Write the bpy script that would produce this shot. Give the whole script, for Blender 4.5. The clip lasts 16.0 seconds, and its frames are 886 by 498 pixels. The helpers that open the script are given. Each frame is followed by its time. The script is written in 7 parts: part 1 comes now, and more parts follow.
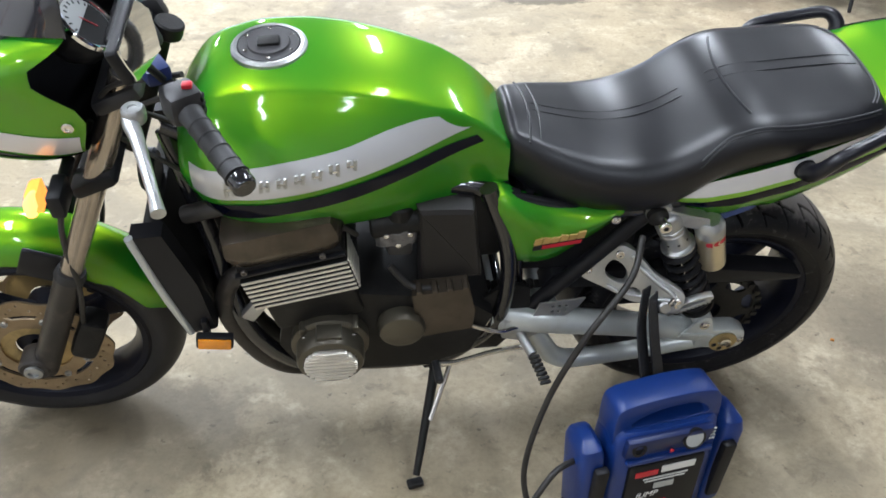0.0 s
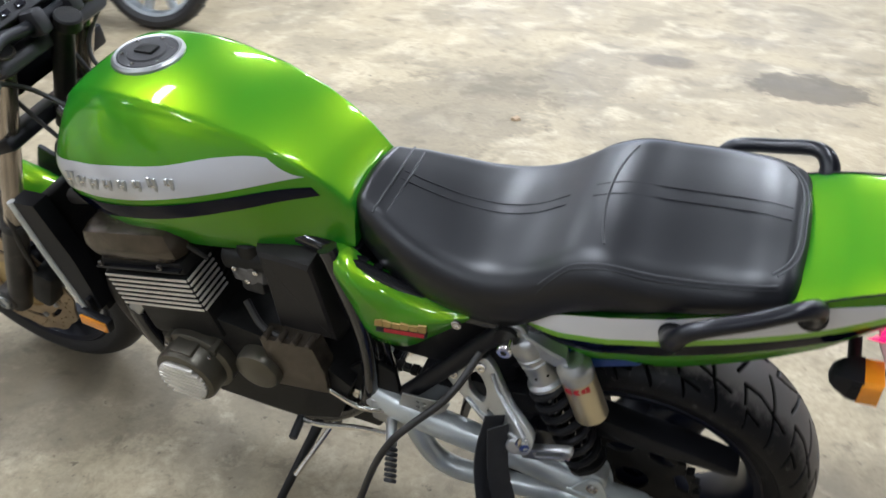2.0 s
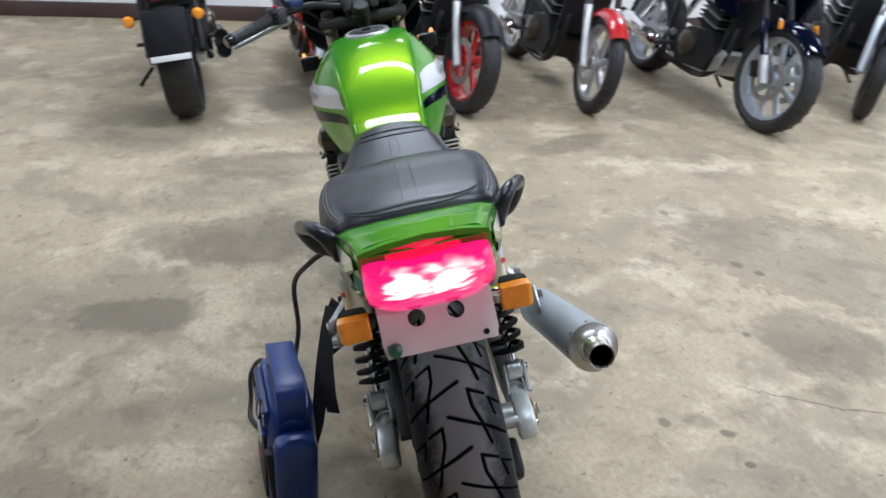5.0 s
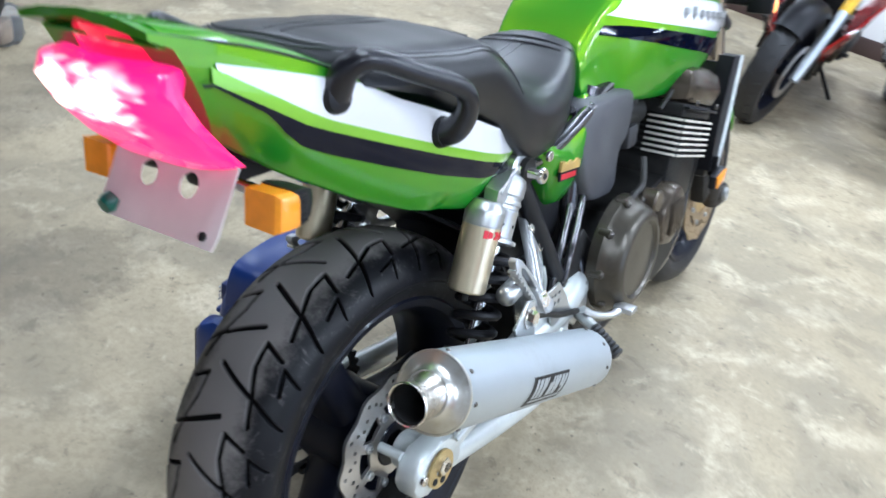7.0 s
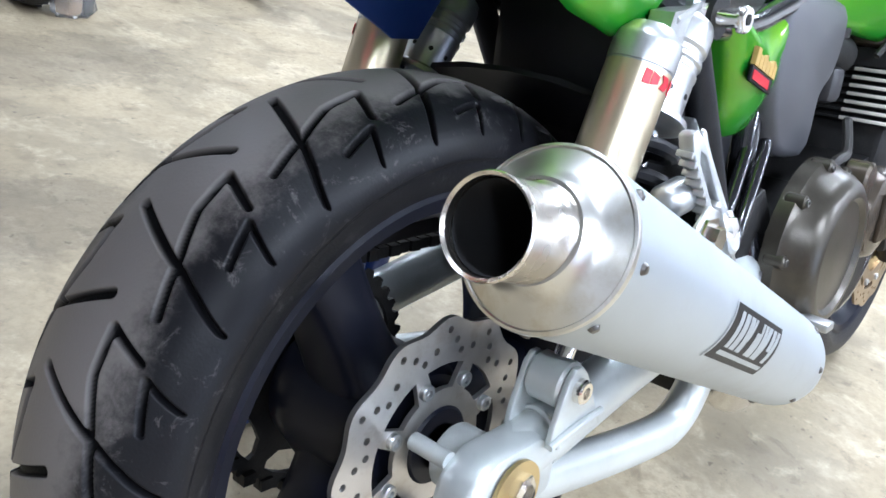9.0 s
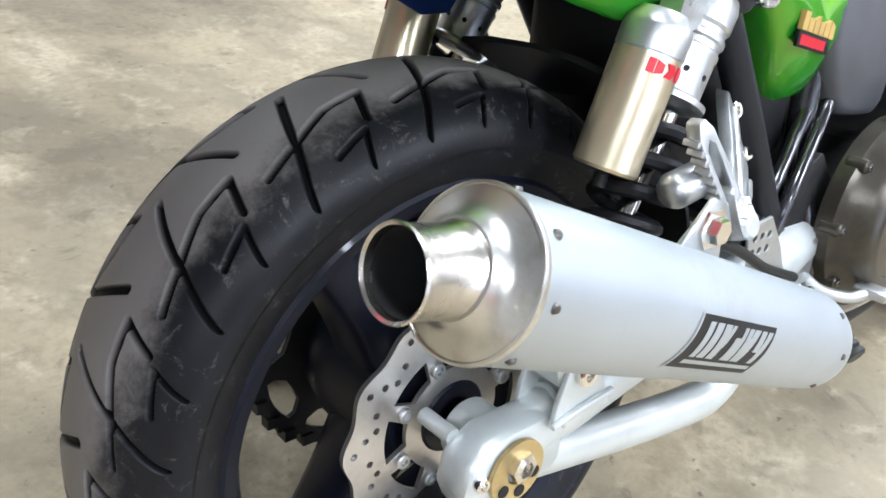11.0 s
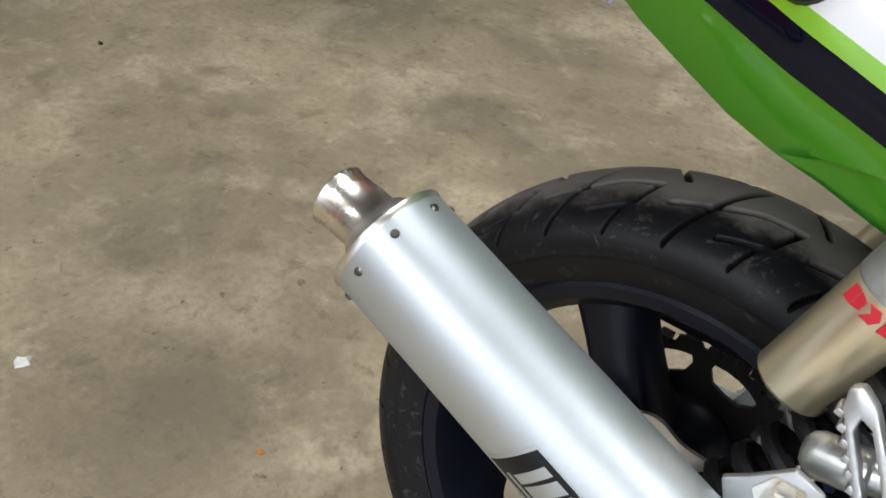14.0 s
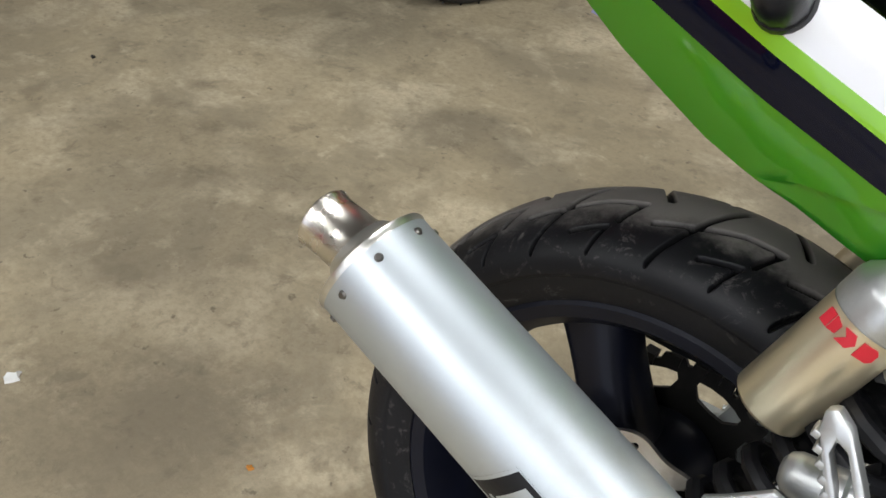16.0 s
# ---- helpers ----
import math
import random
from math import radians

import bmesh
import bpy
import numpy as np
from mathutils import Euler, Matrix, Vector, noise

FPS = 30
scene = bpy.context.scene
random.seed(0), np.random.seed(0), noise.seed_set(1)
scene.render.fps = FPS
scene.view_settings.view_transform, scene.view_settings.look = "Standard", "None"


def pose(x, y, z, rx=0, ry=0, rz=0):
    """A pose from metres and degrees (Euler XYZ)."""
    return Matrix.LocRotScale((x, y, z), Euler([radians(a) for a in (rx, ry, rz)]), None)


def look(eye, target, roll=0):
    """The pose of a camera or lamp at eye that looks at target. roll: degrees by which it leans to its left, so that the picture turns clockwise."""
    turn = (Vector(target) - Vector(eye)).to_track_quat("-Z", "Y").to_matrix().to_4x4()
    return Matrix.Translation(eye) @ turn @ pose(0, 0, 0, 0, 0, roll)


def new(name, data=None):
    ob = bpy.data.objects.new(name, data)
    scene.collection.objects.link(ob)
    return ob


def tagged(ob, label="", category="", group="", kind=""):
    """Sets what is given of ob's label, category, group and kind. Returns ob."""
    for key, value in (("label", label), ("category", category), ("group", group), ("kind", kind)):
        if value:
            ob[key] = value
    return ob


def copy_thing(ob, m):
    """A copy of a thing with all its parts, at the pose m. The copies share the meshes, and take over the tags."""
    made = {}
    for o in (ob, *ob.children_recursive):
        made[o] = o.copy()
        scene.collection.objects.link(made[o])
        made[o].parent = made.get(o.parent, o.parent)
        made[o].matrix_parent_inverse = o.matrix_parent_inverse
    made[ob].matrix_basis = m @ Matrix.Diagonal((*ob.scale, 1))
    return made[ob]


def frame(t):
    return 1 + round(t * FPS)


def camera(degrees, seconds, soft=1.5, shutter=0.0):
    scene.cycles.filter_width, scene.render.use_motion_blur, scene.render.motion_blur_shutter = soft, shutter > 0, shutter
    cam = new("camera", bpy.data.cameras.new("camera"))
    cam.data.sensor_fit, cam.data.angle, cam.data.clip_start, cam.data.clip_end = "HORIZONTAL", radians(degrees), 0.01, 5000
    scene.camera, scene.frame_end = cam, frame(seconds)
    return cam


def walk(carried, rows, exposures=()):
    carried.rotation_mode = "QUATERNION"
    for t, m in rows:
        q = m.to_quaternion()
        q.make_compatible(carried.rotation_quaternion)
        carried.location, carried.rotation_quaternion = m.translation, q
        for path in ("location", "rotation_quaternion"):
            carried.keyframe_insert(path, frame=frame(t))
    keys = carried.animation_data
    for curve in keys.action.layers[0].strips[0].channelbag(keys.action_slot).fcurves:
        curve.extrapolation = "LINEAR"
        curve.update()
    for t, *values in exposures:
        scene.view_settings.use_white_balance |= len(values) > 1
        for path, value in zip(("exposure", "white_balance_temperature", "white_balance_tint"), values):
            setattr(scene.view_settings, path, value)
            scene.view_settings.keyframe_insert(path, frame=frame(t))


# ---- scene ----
# Places are worked out in the frame of the upright motorcycle: x to its rear, y to its right, z up,
# rear axle over the origin. LEAN tips that frame onto the side stand.
cam = camera(56.7, 16.0, soft=1.6, shutter=0.4)
LEAN_DEG = 12.61
LEAN = pose(0, 0, 0, LEAN_DEG, 0, 0)
PATH = [
    (0, (-0.813, -1.186, 1.784), (-0.589, 0.148, 0.311), 4.3),
    (0.5, (-0.820, -1.198, 1.783), (-0.641, 0.179, 0.344), 2.8),
    (1, (-0.532, -1.158, 1.781), (-0.683, 0.219, 0.339), -1.6),
    (1.5, (-0.260, -1.104, 1.791), (-0.557, 0.223, 0.325), -2.3),
    (2, (0.005, -0.953, 1.719), (-0.558, 0.360, 0.319), -2.7),
    (2.5, (0.253, -0.841, 1.714), (-0.716, 0.252, 0.348), -8.3),
    (3, (0.645, -0.778, 1.722), (-0.668, 0.136, 0.522), -9.8),
    (3.5, (0.892, -0.622, 1.678), (-0.639, 0.117, 0.625), -10.7),
    (4, (1.070, -0.448, 1.631), (-0.556, 0.133, 0.621), -10.7),
    (4.5, (1.322, -0.260, 1.583), (-0.380, 0.110, 0.600), -12.0),
    (4.7, (1.426, -0.177, 1.562), (-0.303, 0.091, 0.593), -11.6),
    (6.8, (0.946, 0.719, 1.173), (-0.611, -0.231, 0.353), -0.5),
    (7, (0.812, 0.712, 1.107), (-0.699, -0.306, 0.282), 1.8),
    (7.5, (0.591, 0.608, 0.931), (-0.819, -0.595, 0.180), 6.5),
    (8, (0.497, 0.522, 0.754), (-0.913, -0.739, 0.104), 5.1),
    (8.5, (0.505, 0.492, 0.693), (-0.971, -0.732, 0.122), 6.3),
    (9, (0.509, 0.492, 0.689), (-0.959, -0.743, 0.122), 6.9),
    (11.3, (0.414, 0.590, 0.798), (-0.677, -0.845, -0.069), 2.5),
    (11.5, (0.362, 0.612, 0.837), (-0.609, -0.872, -0.086), 1.9),
    (12, (0.197, 0.607, 0.893), (-0.366, -1.023, -0.120), 6.8),
    (12.2, (0.111, 0.608, 0.924), (-0.213, -1.116, -0.035), 8.2),
    (12.5, (0.042, 0.576, 0.974), (-0.009, -1.140, -0.052), 11.3),
    (13, (-0.086, 0.615, 0.947), (0.413, -1.024, -0.084), 15.1),
    (13.5, (-0.107, 0.666, 0.878), (0.620, -0.904, -0.124), 13.5),
    (14, (-0.109, 0.708, 0.859), (0.777, -0.828, -0.066), 14.2),
    (14.5, (-0.109, 0.704, 0.866), (0.806, -0.819, -0.051), 14.2),
    (15, (-0.107, 0.701, 0.869), (0.797, -0.832, -0.044), 14.0),
    (15.5, (-0.112, 0.701, 0.870), (0.779, -0.840, -0.041), 14.2),
    (16, (-0.114, 0.707, 0.872), (0.771, -0.843, -0.030), 14.3),
]


walk(cam, [(t, LEAN @ look(eye, target, roll)) for t, eye, target, roll in PATH],
     exposures=[(0.0, 0.04, 5870, 13), (1.5, -0.04, 5850, 13), (2.5, -0.26, 5830, 13), (3.0, -0.15, 5800, 13), (4.7, -0.4, 5720, 14), (6.8, 0.1, 5350, 12), (7.5, 0.2, 5350, 10), (8.0, 0.2, 5250, 14), (8.5, 0.46, 5370, 14), (9.2, 0.54, 5480, 14),
                (11.3, 0.38, 5800, 13), (12.0, 0.03, 5800, 12), (12.5, -0.06, 5560, 11), (13.1, 0.06, 5760, 11), (13.6, -0.22, 6200, 11), (14.0, -0.4, 6360, 12), (16.0, -0.4, 6430, 12)])

# ---- world and lamps: a windowless garage under rows of fluorescent tubes ----
world = bpy.data.worlds.new("world")
scene.world = world
world.use_nodes = True
world.node_tree.nodes["Background"].inputs[0].default_value = (0.9, 0.95, 1.0, 1)
world.node_tree.nodes["Background"].inputs[1].default_value = 0.02
CEIL = 3.3
# daylight through the open garage door in the right-hand wall
day = bpy.data.lights.new("door_daylight", "AREA")
day.shape, day.size, day.size_y, day.energy, day.color = "RECTANGLE", 5.5, 2.7, 115, (0.76, 0.84, 1.0)
ob = new("door_daylight", day)
ob.matrix_world = look((-1.1, 8.62, 1.4), (-1.1, 0, 1.3))
TUBES = [(-4.4, -3.5, 52), (-4.4, -0.3, 64), (-4.4, 2.9, 62), (-4.4, 6.2, 58), (-2.0, -3.5, 42), (-2.0, -0.3, 68), (-2.0, 2.9, 88), (-2.0, 6.2, 80),
         (0.35, -3.5, 26), (0.35, -0.3, 36), (0.35, 2.9, 84), (0.35, 6.2, 80), (2.8, 2.9, 76)]
for x, y, watts in TUBES:
    lamp = bpy.data.lights.new("tube_light", "AREA")
    lamp.shape, lamp.size, lamp.size_y = "RECTANGLE", 0.16, 1.35
    lamp.energy, lamp.color = watts, (0.97, 1.0, 0.99)
    ob = new("tube_light", lamp)
    ob.matrix_world = pose(x, y, CEIL - 0.2)


# ---- materials ----
def mat(name, color, rough=0.5, metal=0.0, var=0.12, scale=12.0, bump=0.0, bump_scale=120.0, coat=0.0,
        emit=None, strength=0.0, rough_var=0.15, stain=None, stain_amount=0.0, trans=0.0, ior=1.45, spec=0.5):
    m = bpy.data.materials.new(name)
    m.use_nodes = True
    nt = m.node_tree
    N, L = nt.nodes, nt.links
    b = N["Principled BSDF"]
    tc = N.new("ShaderNodeTexCoord")
    big = N.new("ShaderNodeTexNoise")
    big.inputs["Scale"].default_value, big.inputs["Detail"].default_value = scale, 5
    fine = N.new("ShaderNodeTexNoise")
    fine.inputs["Scale"].default_value, fine.inputs["Detail"].default_value = bump_scale, 3
    L.new(tc.outputs["Object"], big.inputs["Vector"])
    L.new(tc.outputs["Object"], fine.inputs["Vector"])
    mix = N.new("ShaderNodeMix")
    mix.data_type = "RGBA"
    lo = [c * (1 - var) for c in color]
    hi = [min(1, c * (1 + var)) for c in color]
    mix.inputs["A"].default_value, mix.inputs["B"].default_value = (*lo, 1), (*hi, 1)
    ramp = N.new("ShaderNodeMapRange")
    ramp.inputs["From Min"].default_value, ramp.inputs["From Max"].default_value = 0.35, 0.65
    L.new(big.outputs["Fac"], ramp.inputs["Value"])
    L.new(ramp.outputs["Result"], mix.inputs["Factor"])
    out = mix.outputs["Result"]
    if stain:
        sn = N.new("ShaderNodeTexNoise")
        sn.inputs["Scale"].default_value, sn.inputs["Detail"].default_value = scale * 2.3, 8
        sn.inputs["Roughness"].default_value = 0.7
        L.new(tc.outputs["Object"], sn.inputs["Vector"])
        r2 = N.new("ShaderNodeMapRange")
        r2.inputs["From Min"].default_value, r2.inputs["From Max"].default_value = 0.52, 0.72
        r2.inputs["To Max"].default_value = stain_amount
        L.new(sn.outputs["Fac"], r2.inputs["Value"])
        m2 = N.new("ShaderNodeMix")
        m2.data_type = "RGBA"
        m2.inputs["B"].default_value = (*stain, 1)
        L.new(r2.outputs["Result"], m2.inputs["Factor"])
        L.new(out, m2.inputs["A"])
        out = m2.outputs["Result"]
    L.new(out, b.inputs["Base Color"])
    rr = N.new("ShaderNodeMapRange")
    rr.inputs["To Min"].default_value = max(0.02, rough * (1 - rough_var))
    rr.inputs["To Max"].default_value = min(1, rough * (1 + rough_var))
    L.new(big.outputs["Fac"], rr.inputs["Value"])
    L.new(rr.outputs["Result"], b.inputs["Roughness"])
    b.inputs["Metallic"].default_value = metal
    b.inputs["Specular IOR Level"].default_value = spec
    if coat:
        b.inputs["Coat Weight"].default_value, b.inputs["Coat Roughness"].default_value = coat, 0.06
    if trans:
        b.inputs["Transmission Weight"].default_value, b.inputs["IOR"].default_value = trans, ior
    if emit:
        b.inputs["Emission Color"].default_value, b.inputs["Emission Strength"].default_value = (*emit, 1), strength
    if bump:
        bp = N.new("ShaderNodeBump")
        bp.inputs["Strength"].default_value, bp.inputs["Distance"].default_value = bump, 0.002
        L.new(fine.outputs["Fac"], bp.inputs["Height"])
        L.new(bp.outputs["Normal"], b.inputs["Normal"])
    return m


GREEN = mat("green_paint", (0.003, 0.178, 0.014), 0.4, 0.0, 0.03, 3, 0.03, 900, coat=0.7, spec=0.0)


def flake(m, color, rough, amount):
    # metallic flake that glows yellow where it turns to the lamps, under the same clear coat
    N, L = m.node_tree.nodes, m.node_tree.links
    f, x = N.new("ShaderNodeBsdfPrincipled"), N.new("ShaderNodeMixShader")
    f.inputs["Base Color"].default_value, f.inputs["Metallic"].default_value, f.inputs["Roughness"].default_value = (*color, 1), 1.0, rough
    f.inputs["Coat Weight"].default_value, f.inputs["Coat Roughness"].default_value = 0.7, 0.06
    x.inputs[0].default_value = amount
    L.new(N["Principled BSDF"].outputs[0], x.inputs[1])
    L.new(f.outputs[0], x.inputs[2])
    L.new(x.outputs[0], N["Material Output"].inputs["Surface"])


flake(GREEN, (0.70, 0.98, 0.0), 0.39, 0.165)
SILVER = mat("silver_paint", (0.62, 0.62, 0.63), 0.34, 0.35, 0.03, 5, 0.02, 900, coat=1.0)
WHITE_BAND = mat("pearl_paint", (0.74, 0.74, 0.76), 0.3, 0.15, 0.03, 5, 0.02, 900, coat=1.0)
BLACK_BAND = mat("black_paint", (0.002, 0.003, 0.011), 0.3, 0.0, 0.1, 5, coat=0.5, spec=0.0)
LIME = mat("lime_pinstripe_paint", (0.22, 0.50, 0.012), 0.3, 0.3, 0.05, 5, coat=1.0)
RUBBER = mat("tyre_rubber", (0.016, 0.0155, 0.0165), 0.5, 0, 0.25, 7, 0.25, 420, stain=(0.05, 0.047, 0.042), stain_amount=0.2, spec=0.4)
TREAD = mat("worn_tread_rubber", (0.0075, 0.0075, 0.0095), 0.46, 0, 0.25, 7, 0.12, 420, spec=0.2)


def tread_dust(m):
    # pale scuffed dust on the crown of the tyre, thinning out towards its shoulders
    nt = m.node_tree
    N, L = nt.nodes, nt.links
    b = N["Principled BSDF"]
    old = b.inputs["Base Color"].links[0].from_socket
    tc, sp, n1, ab, ad, r, x = (N.new("ShaderNode" + k) for k in ("TexCoord", "SeparateXYZ", "TexNoise", "Math", "Math", "MapRange", "Mix"))
    n1.inputs["Scale"].default_value, n1.inputs["Detail"].default_value, n1.inputs["Roughness"].default_value = 13, 8, 0.72
    L.new(tc.outputs["Object"], sp.inputs[0])
    L.new(tc.outputs["Object"], n1.inputs["Vector"])
    ab.operation = "ABSOLUTE"
    L.new(sp.outputs["Y"], ab.inputs[0])
    ad.operation = "MULTIPLY_ADD"
    ad.inputs[1].default_value = 0.1
    L.new(n1.outputs["Fac"], ad.inputs[0])
    L.new(ab.outputs[0], ad.inputs[2])
    r.interpolation_type = "SMOOTHSTEP"
    r.inputs["From Min"].default_value, r.inputs["From Max"].default_value, r.inputs["To Max"].default_value = 0.118, 0.082, 0.62
    L.new(ad.outputs[0], r.inputs["Value"])
    x.data_type = "RGBA"
    x.inputs["B"].default_value = (0.25, 0.23, 0.215, 1)
    L.new(r.outputs["Result"], x.inputs["Factor"])
    L.new(old, x.inputs["A"])
    # pale scuffs and grit caught on the shoulders
    n2, r2, m2 = N.new("ShaderNodeTexNoise"), N.new("ShaderNodeMapRange"), N.new("ShaderNodeMix")
    n2.inputs["Scale"].default_value, n2.inputs["Detail"].default_value, n2.inputs["Roughness"].default_value, n2.inputs["Distortion"].default_value = 46, 9, 0.78, 0.6
    L.new(tc.outputs["Object"], n2.inputs["Vector"])
    r2.inputs["From Min"].default_value, r2.inputs["From Max"].default_value, r2.inputs["To Max"].default_value = 0.57, 0.70, 0.6
    L.new(n2.outputs["Fac"], r2.inputs["Value"])
    m2.data_type = "RGBA"
    m2.inputs["B"].default_value = (0.16, 0.15, 0.145, 1)
    L.new(r2.outputs["Result"], m2.inputs["Factor"])
    L.new(x.outputs["Result"], m2.inputs["A"])
    x = m2
    # matt unworn rubber in the grooves, near-black to put their shade into the colour
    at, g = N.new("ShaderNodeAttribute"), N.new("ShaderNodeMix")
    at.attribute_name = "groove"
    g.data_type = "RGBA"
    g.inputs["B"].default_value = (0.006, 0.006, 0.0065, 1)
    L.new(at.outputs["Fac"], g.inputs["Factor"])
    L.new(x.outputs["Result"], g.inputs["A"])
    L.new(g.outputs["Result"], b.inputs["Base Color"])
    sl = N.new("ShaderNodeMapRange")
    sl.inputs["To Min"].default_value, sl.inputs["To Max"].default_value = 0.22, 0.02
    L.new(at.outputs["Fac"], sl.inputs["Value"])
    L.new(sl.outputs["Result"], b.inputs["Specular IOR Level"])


tread_dust(TREAD)
RUBBER_SIDE = mat("soft_rubber", (0.018, 0.018, 0.019), 0.55, 0, 0.2, 20, 0.15, 300)
RIM = mat("rim_paint", (0.005, 0.006, 0.013), 0.42, 0.0, 0.15, 6, coat=0.08, stain=(0.02, 0.018, 0.016), stain_amount=0.25, spec=0.2)
BLACK = mat("black_plastic", (0.010, 0.010, 0.012), 0.45, 0, 0.2, 14, 0.1, 400, spec=0.25)
RAIL = mat("satin_black_rail", (0.008, 0.008, 0.012), 0.3, 0, 0.2, 14, 0.05, 400, spec=0.5)
GLOSS = mat("gloss_black_enamel", (0.012, 0.012, 0.014), 0.18, 0, 0.2, 14, coat=0.8)
DARK = mat("dark_engine_paint", (0.012, 0.0115, 0.011), 0.48, 0.1, 0.25, 18, 0.2, 260, stain=(0.04, 0.036, 0.03), stain_amount=0.3, spec=0.25)
BRONZE = mat("bronze_engine_paint", (0.085, 0.068, 0.050), 0.24, 0.5, 0.15, 14, 0.12, 300, stain=(0.05, 0.042, 0.03), stain_amount=0.5)
AIRBOX_LIT = mat("airbox_plastic_lit", (0.07, 0.07, 0.076), 0.48, 0, 0.12, 16, 0.15, 500)
OLIVE = mat("olive_engine_cover", (0.105, 0.094, 0.070), 0.33, 0.55, 0.12, 14, 0.1, 300, stain=(0.10, 0.09, 0.07), stain_amount=0.45)
CLUTCH = mat("grimy_olive_cover", (0.065, 0.057, 0.043), 0.3, 0.5, 0.15, 14, 0.1, 300, stain=(0.03, 0.026, 0.02), stain_amount=0.5)
# brown-black copy for the unlit left airbox cover, shade put into the colour
AIR_PANEL_SHADED = mat("airbox_plastic_shaded", (0.020, 0.018, 0.017), 0.5, 0, 0.15, 16, 0.15, 500, spec=0.35)
GREYBOX = mat("grey_plastic", (0.026, 0.025, 0.027), 0.5, 0, 0.12, 16, 0.15, 500)
ALU = mat("cast_aluminium", (0.50, 0.51, 0.51), 0.36, 0.85, 0.1, 16, 0.12, 260, stain=(0.3, 0.28, 0.24), stain_amount=0.35)
PAINT_ALU = mat("silver_frame_paint", (0.60, 0.63, 0.62), 0.34, 0.45, 0.06, 12, 0.08, 300, stain=(0.32, 0.31, 0.27), stain_amount=0.25)
BRUSHED = mat("brushed_aluminium", (0.485, 0.525, 0.555), 0.46, 0.8, 0.05, 5, 0.05, 200, stain=(0.40, 0.41, 0.42), stain_amount=0.5)
STEEL = mat("polished_steel", (0.82, 0.79, 0.74), 0.2, 1.0, 0.06, 12, stain=(0.5, 0.42, 0.3), stain_amount=0.3)
CAP_STEEL = mat("stained_steel", (0.62, 0.61, 0.57), 0.3, 0.95, 0.08, 14, stain=(0.42, 0.36, 0.24), stain_amount=0.6)
PIPE_STEEL = mat("brushed_outlet_steel", (0.66, 0.62, 0.56), 0.27, 1.0, 0.06, 12, stain=(0.58, 0.51, 0.40), stain_amount=0.2)
CHROME = mat("chrome", (0.85, 0.85, 0.86), 0.06, 1.0, 0.03, 10)
CARB = mat("stained_carburettor_alloy", (0.17, 0.165, 0.165), 0.45, 0.4, 0.3, 40, 0.5, 120, stain=(0.03, 0.028, 0.026), stain_amount=0.85)
FIN_EDGE = mat("machined_fin_edge", (0.72, 0.68, 0.60), 0.4, 0.35, 0.08, 30)
RIVET = mat("rivet_steel", (0.16, 0.15, 0.14), 0.35, 0.9, 0.1, 20)
# black for exhaust soot and for the painted shade in small holes
SOOT_SHADE_BLACK = mat("soot_shade_black", (0.006, 0.006, 0.006), 0.85, 0, 0.2)
GOLD_DECAL = mat("gold_decal", (0.50, 0.33, 0.10), 0.5, 0.1, 0.1, 40)
GOLD = mat("champagne_anodising", (0.66, 0.575, 0.40), 0.3, 0.85, 0.05, 6, stain=(0.5, 0.42, 0.28), stain_amount=0.2)
GOLD_DARK = mat("gold_anodising", (0.55, 0.42, 0.2), 0.4, 0.8, 0.1, 10, stain=(0.2, 0.15, 0.08), stain_amount=0.6)
DISC = mat("brake_disc_steel", (0.56, 0.54, 0.52), 0.32, 0.9, 0.1, 20, 0.05, 600, stain=(0.36, 0.3, 0.24), stain_amount=0.5)
DISC_F = mat("bronze_brake_disc", (0.42, 0.32, 0.2), 0.38, 0.85, 0.12, 14, stain=(0.16, 0.11, 0.07), stain_amount=0.5)
FORK = mat("fork_tube", (0.42, 0.37, 0.32), 0.22, 0.9, 0.1, 14)
FORK_LOW = mat("fork_slider_paint", (0.035, 0.031, 0.028), 0.42, 0.3, 0.2, 14, 0.1, 300, stain=(0.14, 0.11, 0.09), stain_amount=0.4)
AMBER = mat("amber_lens", (0.85, 0.30, 0.012), 0.15, 0, 0.12, 30, coat=0.5)
AMBER_LIT = mat("lit_amber_lens", (0.9, 0.35, 0.05), 0.2, emit=(1.0, 0.34, 0.05), strength=1.5)
STRIP_GLARE = mat("orange_bulb_glare", (0.9, 0.4, 0.1), 0.3, emit=(1.0, 0.36, 0.1), strength=2.4)
RED = mat("red_decal", (0.55, 0.015, 0.03), 0.35, 0, 0.06, 20)
RED_PAINT = mat("red_paint", (0.45, 0.012, 0.012), 0.25, 0.1, 0.06, 6, coat=0.9)
RED_LENS = mat("red_lens", (0.5, 0.01, 0.015), 0.12, 0, 0.05, 20, coat=0.6)
RED_LIT = mat("lit_red_lens", (0.6, 0.01, 0.05), 0.16, emit=(1.0, 0.006, 0.18), strength=1.25, coat=0.5)

RED_DIM = mat("dim_red_lens", (0.5, 0.01, 0.03), 0.15, emit=(1.0, 0.01, 0.05), strength=0.8, coat=0.6)


